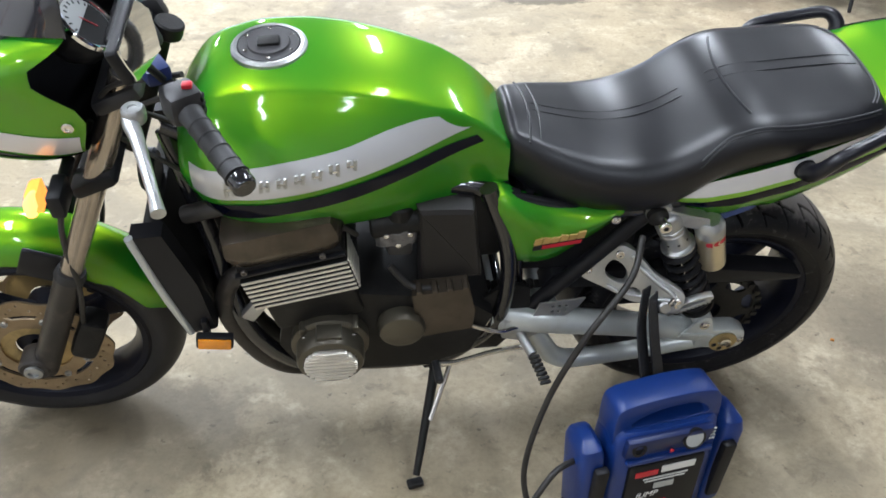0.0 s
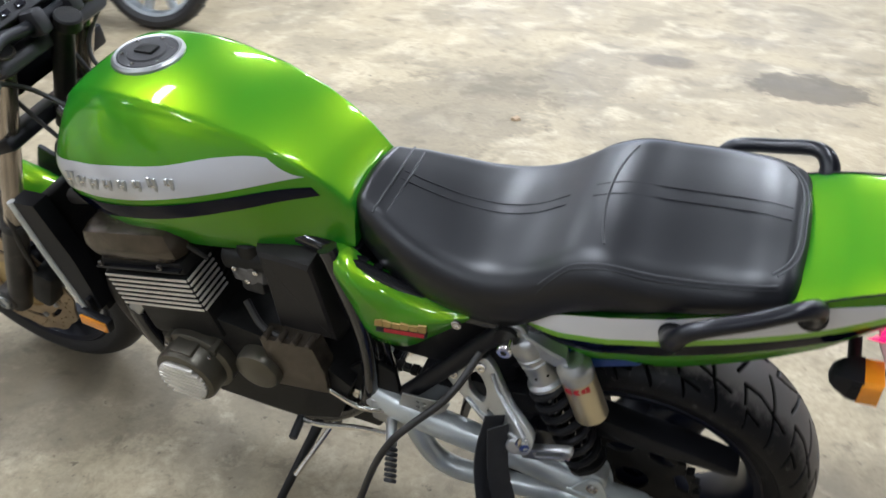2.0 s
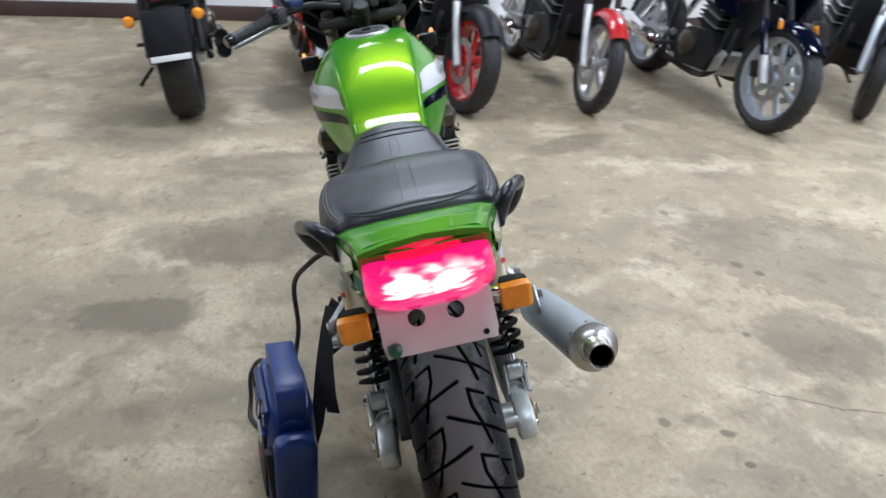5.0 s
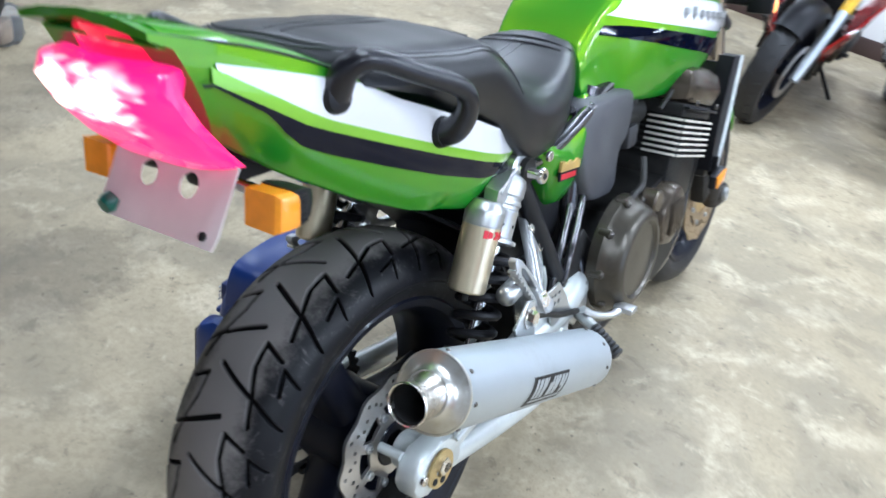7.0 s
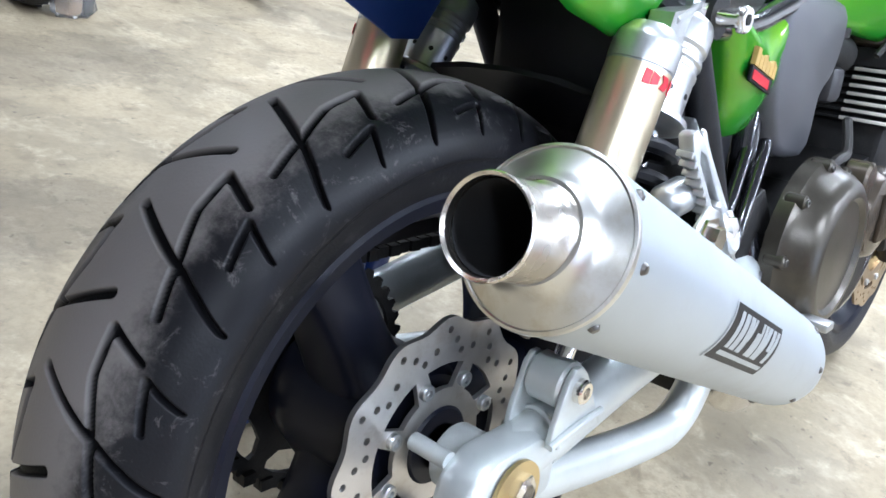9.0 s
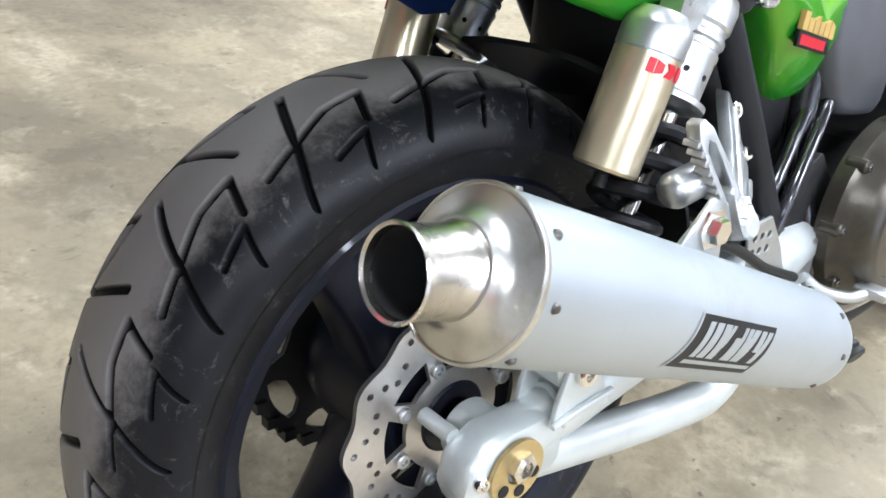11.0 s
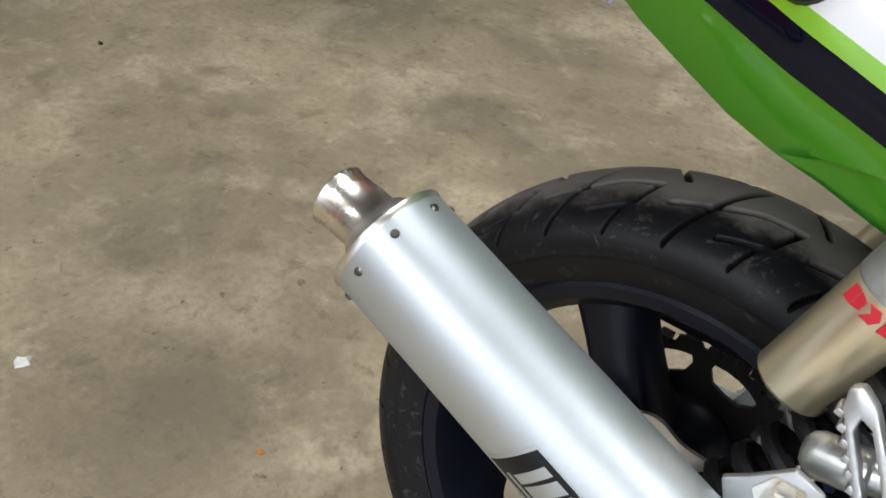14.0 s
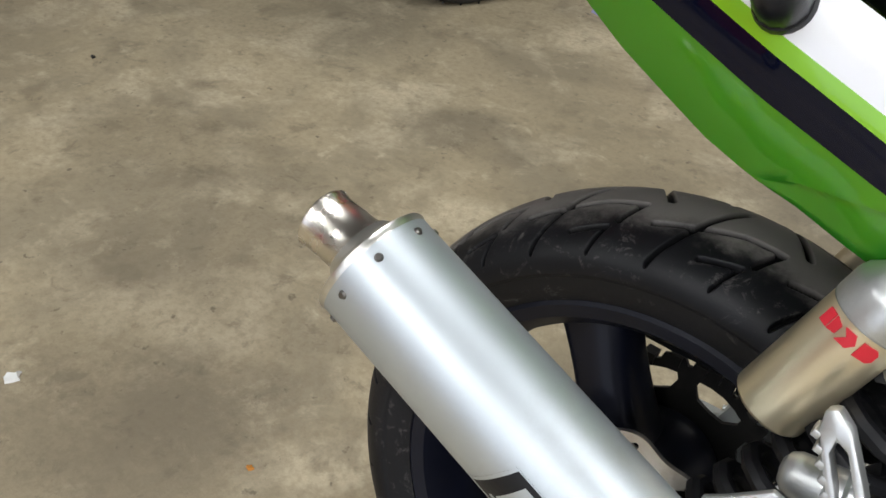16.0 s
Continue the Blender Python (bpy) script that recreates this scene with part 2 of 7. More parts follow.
def lamp_glow(m, spots, hot):
    # brightest where the bulbs sit behind the lens
    nt = m.node_tree
    N, L = nt.nodes, nt.links
    tc = N.new("ShaderNodeTexCoord")
    least = None
    for p in spots:
        d = N.new("ShaderNodeVectorMath")
        d.operation = "DISTANCE"
        d.inputs[1].default_value = p
        L.new(tc.outputs["Object"], d.inputs[0])
        if least is None:
            least = d.outputs["Value"]
        else:
            mn = N.new("ShaderNodeMath")
            mn.operation = "MINIMUM"
            L.new(least, mn.inputs[0])
            L.new(d.outputs["Value"], mn.inputs[1])
            least = mn.outputs[0]
    nz = N.new("ShaderNodeTexNoise")
    nz.inputs["Scale"].default_value, nz.inputs["Detail"].default_value, nz.inputs["Distortion"].default_value = 1.0, 1.0, 0.4
    # long soft streaks across the lens
    st = N.new("ShaderNodeVectorMath")
    st.operation = "MULTIPLY"
    st.inputs[1].default_value = (20, 24, 75)
    L.new(tc.outputs["Object"], st.inputs[0])
    L.new(st.outputs["Vector"], nz.inputs["Vector"])
    k = N.new("ShaderNodeMath")
    k.operation = "MULTIPLY_ADD"
    k.inputs[1].default_value, k.inputs[2].default_value = 0.07, -0.035
    L.new(nz.outputs["Fac"], k.inputs[0])
    s = N.new("ShaderNodeMath")
    s.operation = "ADD"
    L.new(least, s.inputs[0])
    L.new(k.outputs[0], s.inputs[1])
    r = N.new("ShaderNodeMapRange")
    r.interpolation_type = "SMOOTHSTEP"
    r.inputs["From Min"].default_value, r.inputs["From Max"].default_value = 0.042, 0.012
    L.new(s.outputs[0], r.inputs["Value"])
    mix = N.new("ShaderNodeMix")
    mix.data_type = "RGBA"
    mix.inputs["A"].default_value, mix.inputs["B"].default_value = N["Principled BSDF"].inputs["Emission Color"].default_value, (*hot, 1)
    L.new(r.outputs["Result"], mix.inputs["Factor"])
    L.new(mix.outputs["Result"], N["Principled BSDF"].inputs["Emission Color"])
    g = N.new("ShaderNodeMath")
    g.operation = "MULTIPLY_ADD"
    g.inputs[1].default_value, g.inputs[2].default_value = 1.9, N["Principled BSDF"].inputs["Emission Strength"].default_value
    L.new(r.outputs["Result"], g.inputs[0])
    L.new(g.outputs[0], N["Principled BSDF"].inputs["Emission Strength"])


lamp_glow(RED_LIT, [(.378, -.042, .908), (.384, -.014, .904), (.384, .014, .904), (.378, .042, .908)], (1.0, 0.78, 0.55))
PLATE = mat("pale_sheet_metal", (0.70, 0.66, 0.63), 0.45, 0.1, 0.06, 14, 0.05, 200)
GREEN_CAP = mat("green_plastic_cap", (0.004, 0.09, 0.06), 0.3)
VINYL = mat("seat_vinyl", (0.004, 0.004, 0.006), 0.40, 0, 0.12, 8, 0.1, 700, spec=0.6)
STITCH = mat("seat_stitching", (0.07, 0.07, 0.075), 0.6)
BLUE = mat("blue_plastic", (0.006, 0.028, 0.155), 0.36, 0, 0.1, 10, 0.1, 350, stain=(0.02, 0.05, 0.16), stain_amount=0.4)
NAVY = mat("navy_plastic", (0.006, 0.016, 0.08), 0.42, 0, 0.15, 10)
BLUE_TRAY = mat("blue_undertray_plastic", (0.02, 0.055, 0.24), 0.4, 0, 0.1, 10)
GLASS = mat("dark_glass", (0.02, 0.02, 0.025), 0.04, 0, 0.05, coat=1.0)
MIRROR = mat("mirror_glass", (0.85, 0.87, 0.88), 0.02, 1.0, 0.0)
SMOKE = mat("smoked_screen", (0.03, 0.03, 0.035), 0.1, 0, 0.1, coat=0.8)
# pale face; on the motorcycle's gauges it paints the glass's reflection
DIAL = mat("pale_dial_face", (0.42, 0.44, 0.44), 0.25, 0, 0.05, coat=1.0)
TEAL = mat("teal_indicator_lamp", (0.0, 0.5, 0.5), 0.3, emit=(0.0, 0.8, 0.75), strength=1.2)
WHITE = mat("white_paint", (0.75, 0.75, 0.74), 0.4, 0, 0.05, 8)
YELLOW = mat("yellow_paint", (0.72, 0.45, 0.02), 0.3, 0.1, 0.06, 8, coat=0.6)
CABLE = mat("cable_rubber", (0.022, 0.02, 0.018), 0.5, 0, 0.25, 30)
STRAP = mat("nylon_strap", (0.022, 0.022, 0.024), 0.75, 0, 0.2, 60, 0.5, 900)
TUBE_GLOW = mat("fluorescent_tube", (0.9, 0.9, 0.9), 0.3, emit=(0.97, 1.0, 0.99), strength=14.0)
ORANGE_BIT = mat("orange_scrap", (0.5, 0.2, 0.03), 0.7)
PAPER = mat("white_scrap", (0.7, 0.7, 0.68), 0.8)
CLEAR = mat("clear_plastic", (0.9, 0.9, 0.9), 0.08, 0, 0.02, trans=0.85, ior=1.2)
MAGENTA = mat("magenta_plastic", (0.7, 0.02, 0.2), 0.4)
BROWN = mat("brown_parcel", (0.4, 0.28, 0.17), 0.7, 0, 0.2, 20)
PURPLE = mat("pale_violet_plastic", (0.36, 0.34, 0.55), 0.5)


def seat_weave(m):
    # fine lengthwise ribs down the sides of the seat cover, fading into a leathery grain on top
    nt = m.node_tree
    N, L = nt.nodes, nt.links
    tc, w1, w2, n1, sp, sn, co = (N.new("ShaderNode" + k) for k in ("TexCoord", "TexWave", "TexWave", "TexNoise", "SeparateXYZ", "SeparateXYZ", "CombineXYZ"))
    ab, fade, rib, top, add = (N.new("ShaderNode" + k) for k in ("Math", "MapRange", "Math", "Math", "Math"))
    L.new(tc.outputs["Object"], sp.inputs[0])
    L.new(tc.outputs["Normal"], sn.inputs[0])
    L.new(sp.outputs["Z"], co.inputs["X"])
    L.new(sp.outputs["X"], co.inputs["Y"])
    w1.bands_direction, w2.bands_direction = "X", "Y"
    for w, size in ((w1, 100), (w2, 130)):
        w.inputs["Scale"].default_value, w.inputs["Distortion"].default_value = size, 0.0
        L.new(co.outputs[0], w.inputs["Vector"])
    n1.inputs["Scale"].default_value, n1.inputs["Detail"].default_value = 420, 3
    L.new(tc.outputs["Object"], n1.inputs["Vector"])
    ab.operation = "ABSOLUTE"
    L.new(sn.outputs["Z"], ab.inputs[0])
    fade.interpolation_type = "SMOOTHSTEP"
    fade.inputs["From Min"].default_value, fade.inputs["From Max"].default_value = 0.82, 0.45
    L.new(ab.outputs[0], fade.inputs["Value"])
    rib.operation = top.operation = add.operation = "MULTIPLY_ADD"
    rib.inputs[1].default_value = 0.25
    L.new(w2.outputs["Fac"], rib.inputs[0])
    L.new(w1.outputs["Fac"], rib.inputs[2])
    L.new(rib.outputs[0], top.inputs[0])
    L.new(fade.outputs["Result"], top.inputs[1])
    add.inputs[1].default_value = 0.35
    L.new(n1.outputs["Fac"], add.inputs[0])
    L.new(top.outputs[0], add.inputs[2])
    bp = N.new("ShaderNodeBump")
    bp.inputs["Strength"].default_value, bp.inputs["Distance"].default_value = 0.14, 0.001
    L.new(add.outputs[0], bp.inputs["Height"])
    L.new(bp.outputs["Normal"], N["Principled BSDF"].inputs["Normal"])


VINYL_WEAVE = mat("woven_seat_vinyl", (0.0032, 0.0034, 0.0055), 0.375, 0, 0.1, 8, spec=0.53)
seat_weave(VINYL_WEAVE)


def concrete(name, base, dark, light, stain, patches):
    m = bpy.data.materials.new(name)
    m.use_nodes = True
    nt = m.node_tree
    N, L = nt.nodes, nt.links
    b = N["Principled BSDF"]
    tc = N.new("ShaderNodeTexCoord")

    def noise_tex(scale, detail, rough, lo, hi, dist=0.0):
        n = N.new("ShaderNodeTexNoise")
        n.inputs["Scale"].default_value, n.inputs["Detail"].default_value = scale, detail
        n.inputs["Roughness"].default_value, n.inputs["Distortion"].default_value = rough, dist
        L.new(tc.outputs["Object"], n.inputs["Vector"])
        r = N.new("ShaderNodeMapRange")
        r.interpolation_type = "SMOOTHSTEP"
        r.inputs["From Min"].default_value, r.inputs["From Max"].default_value = lo, hi
        L.new(n.outputs["Fac"], r.inputs["Value"])
        return r.outputs["Result"], n

    def blend(a, color, fac, amount):
        s = N.new("ShaderNodeMath")
        s.operation = "MULTIPLY"
        s.inputs[1].default_value = amount
        L.new(fac, s.inputs[0])
        x = N.new("ShaderNodeMix")
        x.data_type = "RGBA"
        x.inputs["B"].default_value = (*color, 1)
        L.new(s.outputs[0], x.inputs["Factor"])
        if isinstance(a, tuple):
            x.inputs["A"].default_value = (*a, 1)
        else:
            L.new(a, x.inputs["A"])
        return x.outputs["Result"]

    wide, _ = noise_tex(0.7, 6, 0.6, 0.42, 0.62, 0.9)
    mid, _ = noise_tex(2.6, 5, 0.56, 0.43, 0.64, 0.6)
    pale, _ = noise_tex(3.6, 6, 0.58, 0.5, 0.68, 0.4)
    blot, _ = noise_tex(6.5, 6, 0.62, 0.53, 0.70, 0.2)
    blot2, _ = noise_tex(15, 7, 0.7, 0.55, 0.68, 0.4)
    pale2, _ = noise_tex(11, 7, 0.72, 0.54, 0.7, 0.4)
    dots, _ = noise_tex(27, 3, 0.6, 0.66, 0.73)
    speck, _ = noise_tex(38, 4, 0.7, 0.62, 0.74)
    grain, gn = noise_tex(160, 4, 0.7, 0.3, 0.7)
    col = blend(base, dark, wide, 0.5)
    col = blend(col, (dark[0] * .92, dark[1] * .98, dark[2] * 1.1), mid, 0.62)
    col = blend(col, light, pale, 0.75)
    col = blend(col, stain, blot, 0.45)
    col = blend(col, light, pale2, 0.6)
    col = blend(col, stain, blot2, 0.48)
    fine, _ = noise_tex(55, 5, 0.7, 0.4, 0.66)
    col = blend(col, dark, fine, 0.42)
    col = blend(col, stain, dots, 0.75)
    col = blend(col, stain, speck, 0.65)
    col = blend(col, dark, grain, 0.18)
    # old spills with ragged outlines
    rag = N.new("ShaderNodeTexNoise")
    rag.inputs["Scale"].default_value, rag.inputs["Detail"].default_value = 6.5, 9
    rag.inputs["Roughness"].default_value = 0.75
    L.new(tc.outputs["Object"], rag.inputs["Vector"])
    for px, py, rx, ry, turn, soft_edge, amount in patches:
        mp = N.new("ShaderNodeMapping")
        mp.vector_type = "TEXTURE"
        mp.inputs["Location"].default_value = (px, py, 0)
        mp.inputs["Rotation"].default_value = (0, 0, radians(turn))
        mp.inputs["Scale"].default_value = (rx, ry, 1)
        L.new(tc.outputs["Object"], mp.inputs["Vector"])
        ln = N.new("ShaderNodeVectorMath")
        ln.operation = "LENGTH"
        L.new(mp.outputs["Vector"], ln.inputs[0])
        ad = N.new("ShaderNodeMath")
        ad.operation = "MULTIPLY_ADD"
        weight = 2.0 if rx > 0.07 else 0.5
        ad.inputs[1].default_value = weight
        L.new(rag.outputs["Fac"], ad.inputs[0])
        L.new(ln.outputs["Value"], ad.inputs[2])
        r = N.new("ShaderNodeMapRange")
        r.interpolation_type = "SMOOTHSTEP"
        r.inputs["From Min"].default_value, r.inputs["From Max"].default_value = 1 + weight / 2 + soft_edge, 1 + weight / 2 - soft_edge
        L.new(ad.outputs[0], r.inputs["Value"])
        col = blend(col, stain, r.outputs["Result"], amount)
    L.new(col, b.inputs["Base Color"])
    rr = N.new("ShaderNodeMapRange")
    rr.inputs["To Min"].default_value, rr.inputs["To Max"].default_value = 0.66, 0.5
    b.inputs["Specular IOR Level"].default_value = 0.35
    L.new(wide, rr.inputs["Value"])
    L.new(rr.outputs["Result"], b.inputs["Roughness"])
    bp = N.new("ShaderNodeBump")
    bp.inputs["Strength"].default_value, bp.inputs["Distance"].default_value = 0.25, 0.002
    L.new(gn.outputs["Fac"], bp.inputs["Height"])
    L.new(bp.outputs["Normal"], b.inputs["Normal"])
    return m


# x, y, half lengths, turn, softness of the edge, strength
SPILLS = [(-1.25, 1.8, .72, .42, 62, 0.07, 0.38), (-.72, 1.33, .22, .2, 0, 0.20, 0.47), (.375, 3.04, .3, .2, 10, 0.12, 0.80), (-.95, 2.5, .5, .3, 20, 0.21, 0.29), (-.34, 3.1, .16, .1, 0, 0.30, 0.68),
          (-2.41, -.6, .16, .4, 10, 0.24, 0.48), (-1.6, -.6, .22, .34, 20, 0.24, 0.56), (-1.03, -.97, .12, .2, 0, 0.21, 0.56), (-3.5, -.55, .25, .16, 0, 0.30, 0.68), (-2.7, 1.0, .1, .3, 30, 0.21, 0.48),
          (-3.0, -1.3, .4, .3, 30, 0.30, 0.38), (-2.1, -.8, .2, .35, 30, 0.24, 0.38), (-1.45, -.2, .4, .22, 15, 0.27, 0.56), (1.65, -1.2, .35, .22, 40, 0.24, 0.24), (1.3, -.46, .3, .16, 20, 0.30, 0.28),
          (.84, -1.0, .2, .1, 15, 0.24, 0.25), (.85, -.1, .25, .35, 30, 0.33, 0.28), (.62, .2, .3, .25, 0, 0.33, 0.43), (-.12, -1.03, .22, .14, 20, 0.21, 0.48), (-.5, -1.93, .4, .22, 10, 0.27, 0.48),
          (.38, -.97, .14, .22, 10, 0.24, 0.26), (.07, -1.28, .14, .22, 60, 0.24, 0.28), (.08, .95, .3, .2, 0, 0.30, 0.29),
          (-1.795, 1.192, .03, .022, 0, 0.3, 0.6), (-1.289, 1.297, .03, .022, 20, 0.3, 0.7), (-1.213, 1.358, .022, .02, 0, 0.3, 0.75), (-.347, .616, .022, .018, 0, 0.3, 0.65), (-.346, .721, .05, .03, 70, 0.5, 0.45),
          (-.286, .781, .022, .016, 60, 0.3, 0.7), (-.154, .786, .014, .016, 0, 0.25, 0.8), (-.448, 1.2, .06, .05, 0, 0.5, 0.5), (-.386, 1.463, .02, .016, 0, 0.3, 0.6), (-.785, 1.089, .016, .014, 0, 0.3, 0.7)]
CONCRETE = concrete("stained_concrete", (0.43, 0.358, 0.235), (0.235, 0.190, 0.120), (0.58, 0.495, 0.345), (0.10, 0.082, 0.056), SPILLS)
WALL = mat("painted_wall", (0.80, 0.79, 0.78), 0.6, 0, 0.06, 1.2, 0.2, 60, stain=(0.60, 0.60, 0.59), stain_amount=0.35)
CEILING = mat("ceiling_paint", (0.10, 0.10, 0.10), 0.8, 0, 0.06, 1.0)
SKIRT = mat("skirting_paint", (0.06, 0.035, 0.03), 0.55, 0, 0.2, 4)


# ---- mesh helpers ----
def part(name, bm, material, parent=None, label="", smooth=38):
    me = bpy.data.meshes.new(name)
    bmesh.ops.recalc_face_normals(bm, faces=bm.faces)
    bm.to_mesh(me)
    bm.free()
    me.materials.append(material)
    if smooth:
        me.polygons.foreach_set("use_smooth", [True] * len(me.polygons))
        me.set_sharp_from_angle(angle=radians(smooth))
    ob = new(name, me)
    ob.parent = parent
    if label:
        ob["label"] = label
    return ob


def empty(name, m=None):
    ob = new(name)
    ob.empty_display_size = 0.1
    if m is not None:
        ob.matrix_world = m
    return ob


def box(c, s, bevel=0.0, rot=(0, 0, 0), bm=None, seg=2):
    b = bmesh.new()
    bmesh.ops.create_cube(b, size=1)
    bmesh.ops.scale(b, vec=s, verts=b.verts)
    if bevel:
        bmesh.ops.bevel(b, geom=b.edges[:], offset=bevel, segments=seg, profile=0.5, affect="EDGES")
    b.transform(pose(*c, *rot))
    return merge(bm, b)


def merge(bm, b):
    if bm is None:
        return b
    me = bpy.data.meshes.new("scratch")
    b.to_mesh(me)
    b.free()
    bm.from_mesh(me)
    bpy.data.meshes.remove(me)
    return bm


def cyl(p0, p1, r0, r1=None, seg=20, bevel=0.0, bm=None):
    p0, p1 = Vector(p0), Vector(p1)
    r1 = r0 if r1 is None else r1
    h = (p1 - p0).length
    prof = [(0, 0), (r0 - bevel, 0), (r0, bevel), (r1, h - bevel), (r1 - bevel, h), (0, h)] if bevel else [(0, 0), (r0, 0), (r1, h), (0, h)]
    return lathe(prof, p0, p1 - p0, seg, bm)


def lathe(profile, origin, axis, seg=32, bm=None):
    """Turn (radius, height) pairs round an axis."""
    b = bmesh.new()
    rings = []
    for r, h in profile:
        if r < 1e-6:
            rings.append([b.verts.new((0, 0, h))])
        else:
            rings.append([b.verts.new((r * math.cos(2 * math.pi * i / seg), r * math.sin(2 * math.pi * i / seg), h)) for i in range(seg)])
    for a, c in zip(rings, rings[1:]):
        for i in range(seg):
            j = (i + 1) % seg
            f = [a[i % len(a)], a[j % len(a)], c[j % len(c)], c[i % len(c)]]
            u = []
            for v in f:
                if v not in u:
                    u.append(v)
            if len(u) > 2:
                try:
                    b.faces.new(u)
                except ValueError:
                    pass
    turn = Vector(axis).to_track_quat("Z", "Y").to_matrix().to_4x4()
    b.transform(Matrix.Translation(origin) @ turn)
    return merge(bm, b)


def curve_points(pts, n=8, closed=False):
    """A smooth line through the points."""
    P = [Vector(p) for p in pts]
    if len(P) < 3:
        return P
    out = []
    k = len(P)
    for i in range(k if closed else k - 1):
        a = P[(i - 1) % k] if closed or i > 0 else P[0] * 2 - P[1]
        d = P[(i + 2) % k] if closed or i + 2 < k else P[-1] * 2 - P[-2]
        p, q = P[i], P[(i + 1) % k]
        for j in range(n):
            t = j / n
            out.append(0.5 * ((2 * p) + (q - a) * t + (2 * a - 5 * p + 4 * q - d) * t * t + (3 * p - a - 3 * q + d) * t ** 3))
    if not closed:
        out.append(P[-1])
    return out


def tube(pts, r, seg=10, n=6, bm=None, flat=1.0, closed=False, straight=False, side=None):
    """A round (or flattened) bar swept along a smooth line; r may be a list for the given points."""
    line = [Vector(p) for p in pts] if straight else curve_points(pts, n, closed)
    m = len(line)
    rs = [r] * m if not isinstance(r, (list, tuple)) else [float(np.interp(i / (m - 1) * (len(r) - 1), range(len(r)), r)) for i in range(m)]
    b = bmesh.new()
    rings, up = [], None
    for i, p in enumerate(line):
        if closed:
            d = (line[(i + 1) % m] - line[i - 1]).normalized()
        else:
            d = (line[min(i + 1, m - 1)] - line[max(i - 1, 0)]).normalized()
        if side is not None:
            up = Vector(side)
        elif up is None:
            up = Vector((0, 0, 1)) if abs(d.z) < 0.9 else Vector((1, 0, 0))
        u = (up - d * up.dot(d)).normalized()
        w = d.cross(u)
        up = u
        rings.append([b.verts.new(p + rs[i] * (math.cos(2 * math.pi * k / seg) * u * flat + math.sin(2 * math.pi * k / seg) * w)) for k in range(seg)])
    for i in range(m if closed else m - 1):
        a, c = rings[i], rings[(i + 1) % m]
        for k in range(seg):
            b.faces.new((a[k], a[(k + 1) % seg], c[(k + 1) % seg], c[k]))
    if not closed:
        b.faces.new(rings[0][::-1])
        b.faces.new(rings[-1])
    return merge(bm, b)


def strap_mesh(pts, width, thick, side, n=8):
    """A flat band along a smooth line."""
    line = curve_points(pts, n)
    s = Vector(side).normalized()
    b = bmesh.new()
    rings = []
    for i, p in enumerate(line):
        d = (line[min(i + 1, len(line) - 1)] - line[max(i - 1, 0)]).normalized()
        w = (s - d * s.dot(d)).normalized()
        t = d.cross(w)
        rings.append([b.verts.new(p + w * width / 2 * x + t * thick / 2 * y) for x, y in ((-1, -1), (1, -1), (1, 1), (-1, 1))])
    for a, c in zip(rings, rings[1:]):
        for k in range(4):
            b.faces.new((a[k], a[(k + 1) % 4], c[(k + 1) % 4], c[k]))
    b.faces.new(rings[0][::-1])
    b.faces.new(rings[-1])
    return b


def loft(rings, caps=True, closed=True):
    """Skin over rings of points."""
    b = bmesh.new()
    vs = [[b.verts.new(p) for p in ring] for ring in rings]
    k = len(vs[0])
    for a, c in zip(vs, vs[1:]):
        for i in range(k if closed else k - 1):
            b.faces.new((a[i], a[(i + 1) % k], c[(i + 1) % k], c[i]))
    if caps and closed:
        b.faces.new(vs[0][::-1])
        b.faces.new(vs[-1])
    bmesh.ops.remove_doubles(b, verts=b.verts, dist=1e-5)
    return b


def plate(outline, thick, m, holes=(), bevel=0.0, bm=None):
    """A flat plate in its local x-z plane, thick along y, with holes through it; m places it."""
    b = bmesh.new()
    edges = []
    for loop in (outline, *holes):
        vs = [b.verts.new((p[0], -thick / 2, p[1])) for p in loop]
        edges += [b.edges.new((vs[i], vs[(i + 1) % len(vs)])) for i in range(len(vs))]
    if holes:
        bmesh.ops.triangle_fill(b, use_beauty=True, use_dissolve=False, edges=edges)
    else:
        b.faces.new(b.verts[:])
    got = bmesh.ops.extrude_face_region(b, geom=b.faces[:])
    for v in got["geom"]:
        if isinstance(v, bmesh.types.BMVert):
            v.co.y += thick
    bmesh.ops.recalc_face_normals(b, faces=b.faces)
    if bevel:
        sharp = [e for e in b.edges if len(e.link_faces) == 2 and e.calc_face_angle(0) > 0.6]
        bmesh.ops.bevel(b, geom=sharp, offset=bevel, segments=2, profile=0.5, affect="EDGES", clamp_overlap=True)
    b.transform(m)
    return merge(bm, b)


def ring_points(cx, cz, r, n=16, r2=None, a0=0.0):
    r2 = r if r2 is None else r2
    return [(cx + r * math.cos(a0 + 2 * math.pi * i / n), cz + r2 * math.sin(a0 + 2 * math.pi * i / n)) for i in range(n)]


def hermite(xs, vs, x):
    xs, vs = np.asarray(xs, float), np.asarray(vs, float)
    g = np.gradient(vs, xs, axis=0)
    i = int(np.clip(np.searchsorted(xs, x) - 1, 0, len(xs) - 2))
    h = xs[i + 1] - xs[i]
    t = min(max((x - xs[i]) / h, 0.0), 1.0)
    return ((2 * t ** 3 - 3 * t * t + 1) * vs[i] + (t ** 3 - 2 * t * t + t) * h * g[i]
            + (-2 * t ** 3 + 3 * t * t) * vs[i + 1] + (t ** 3 - t * t) * h * g[i + 1])


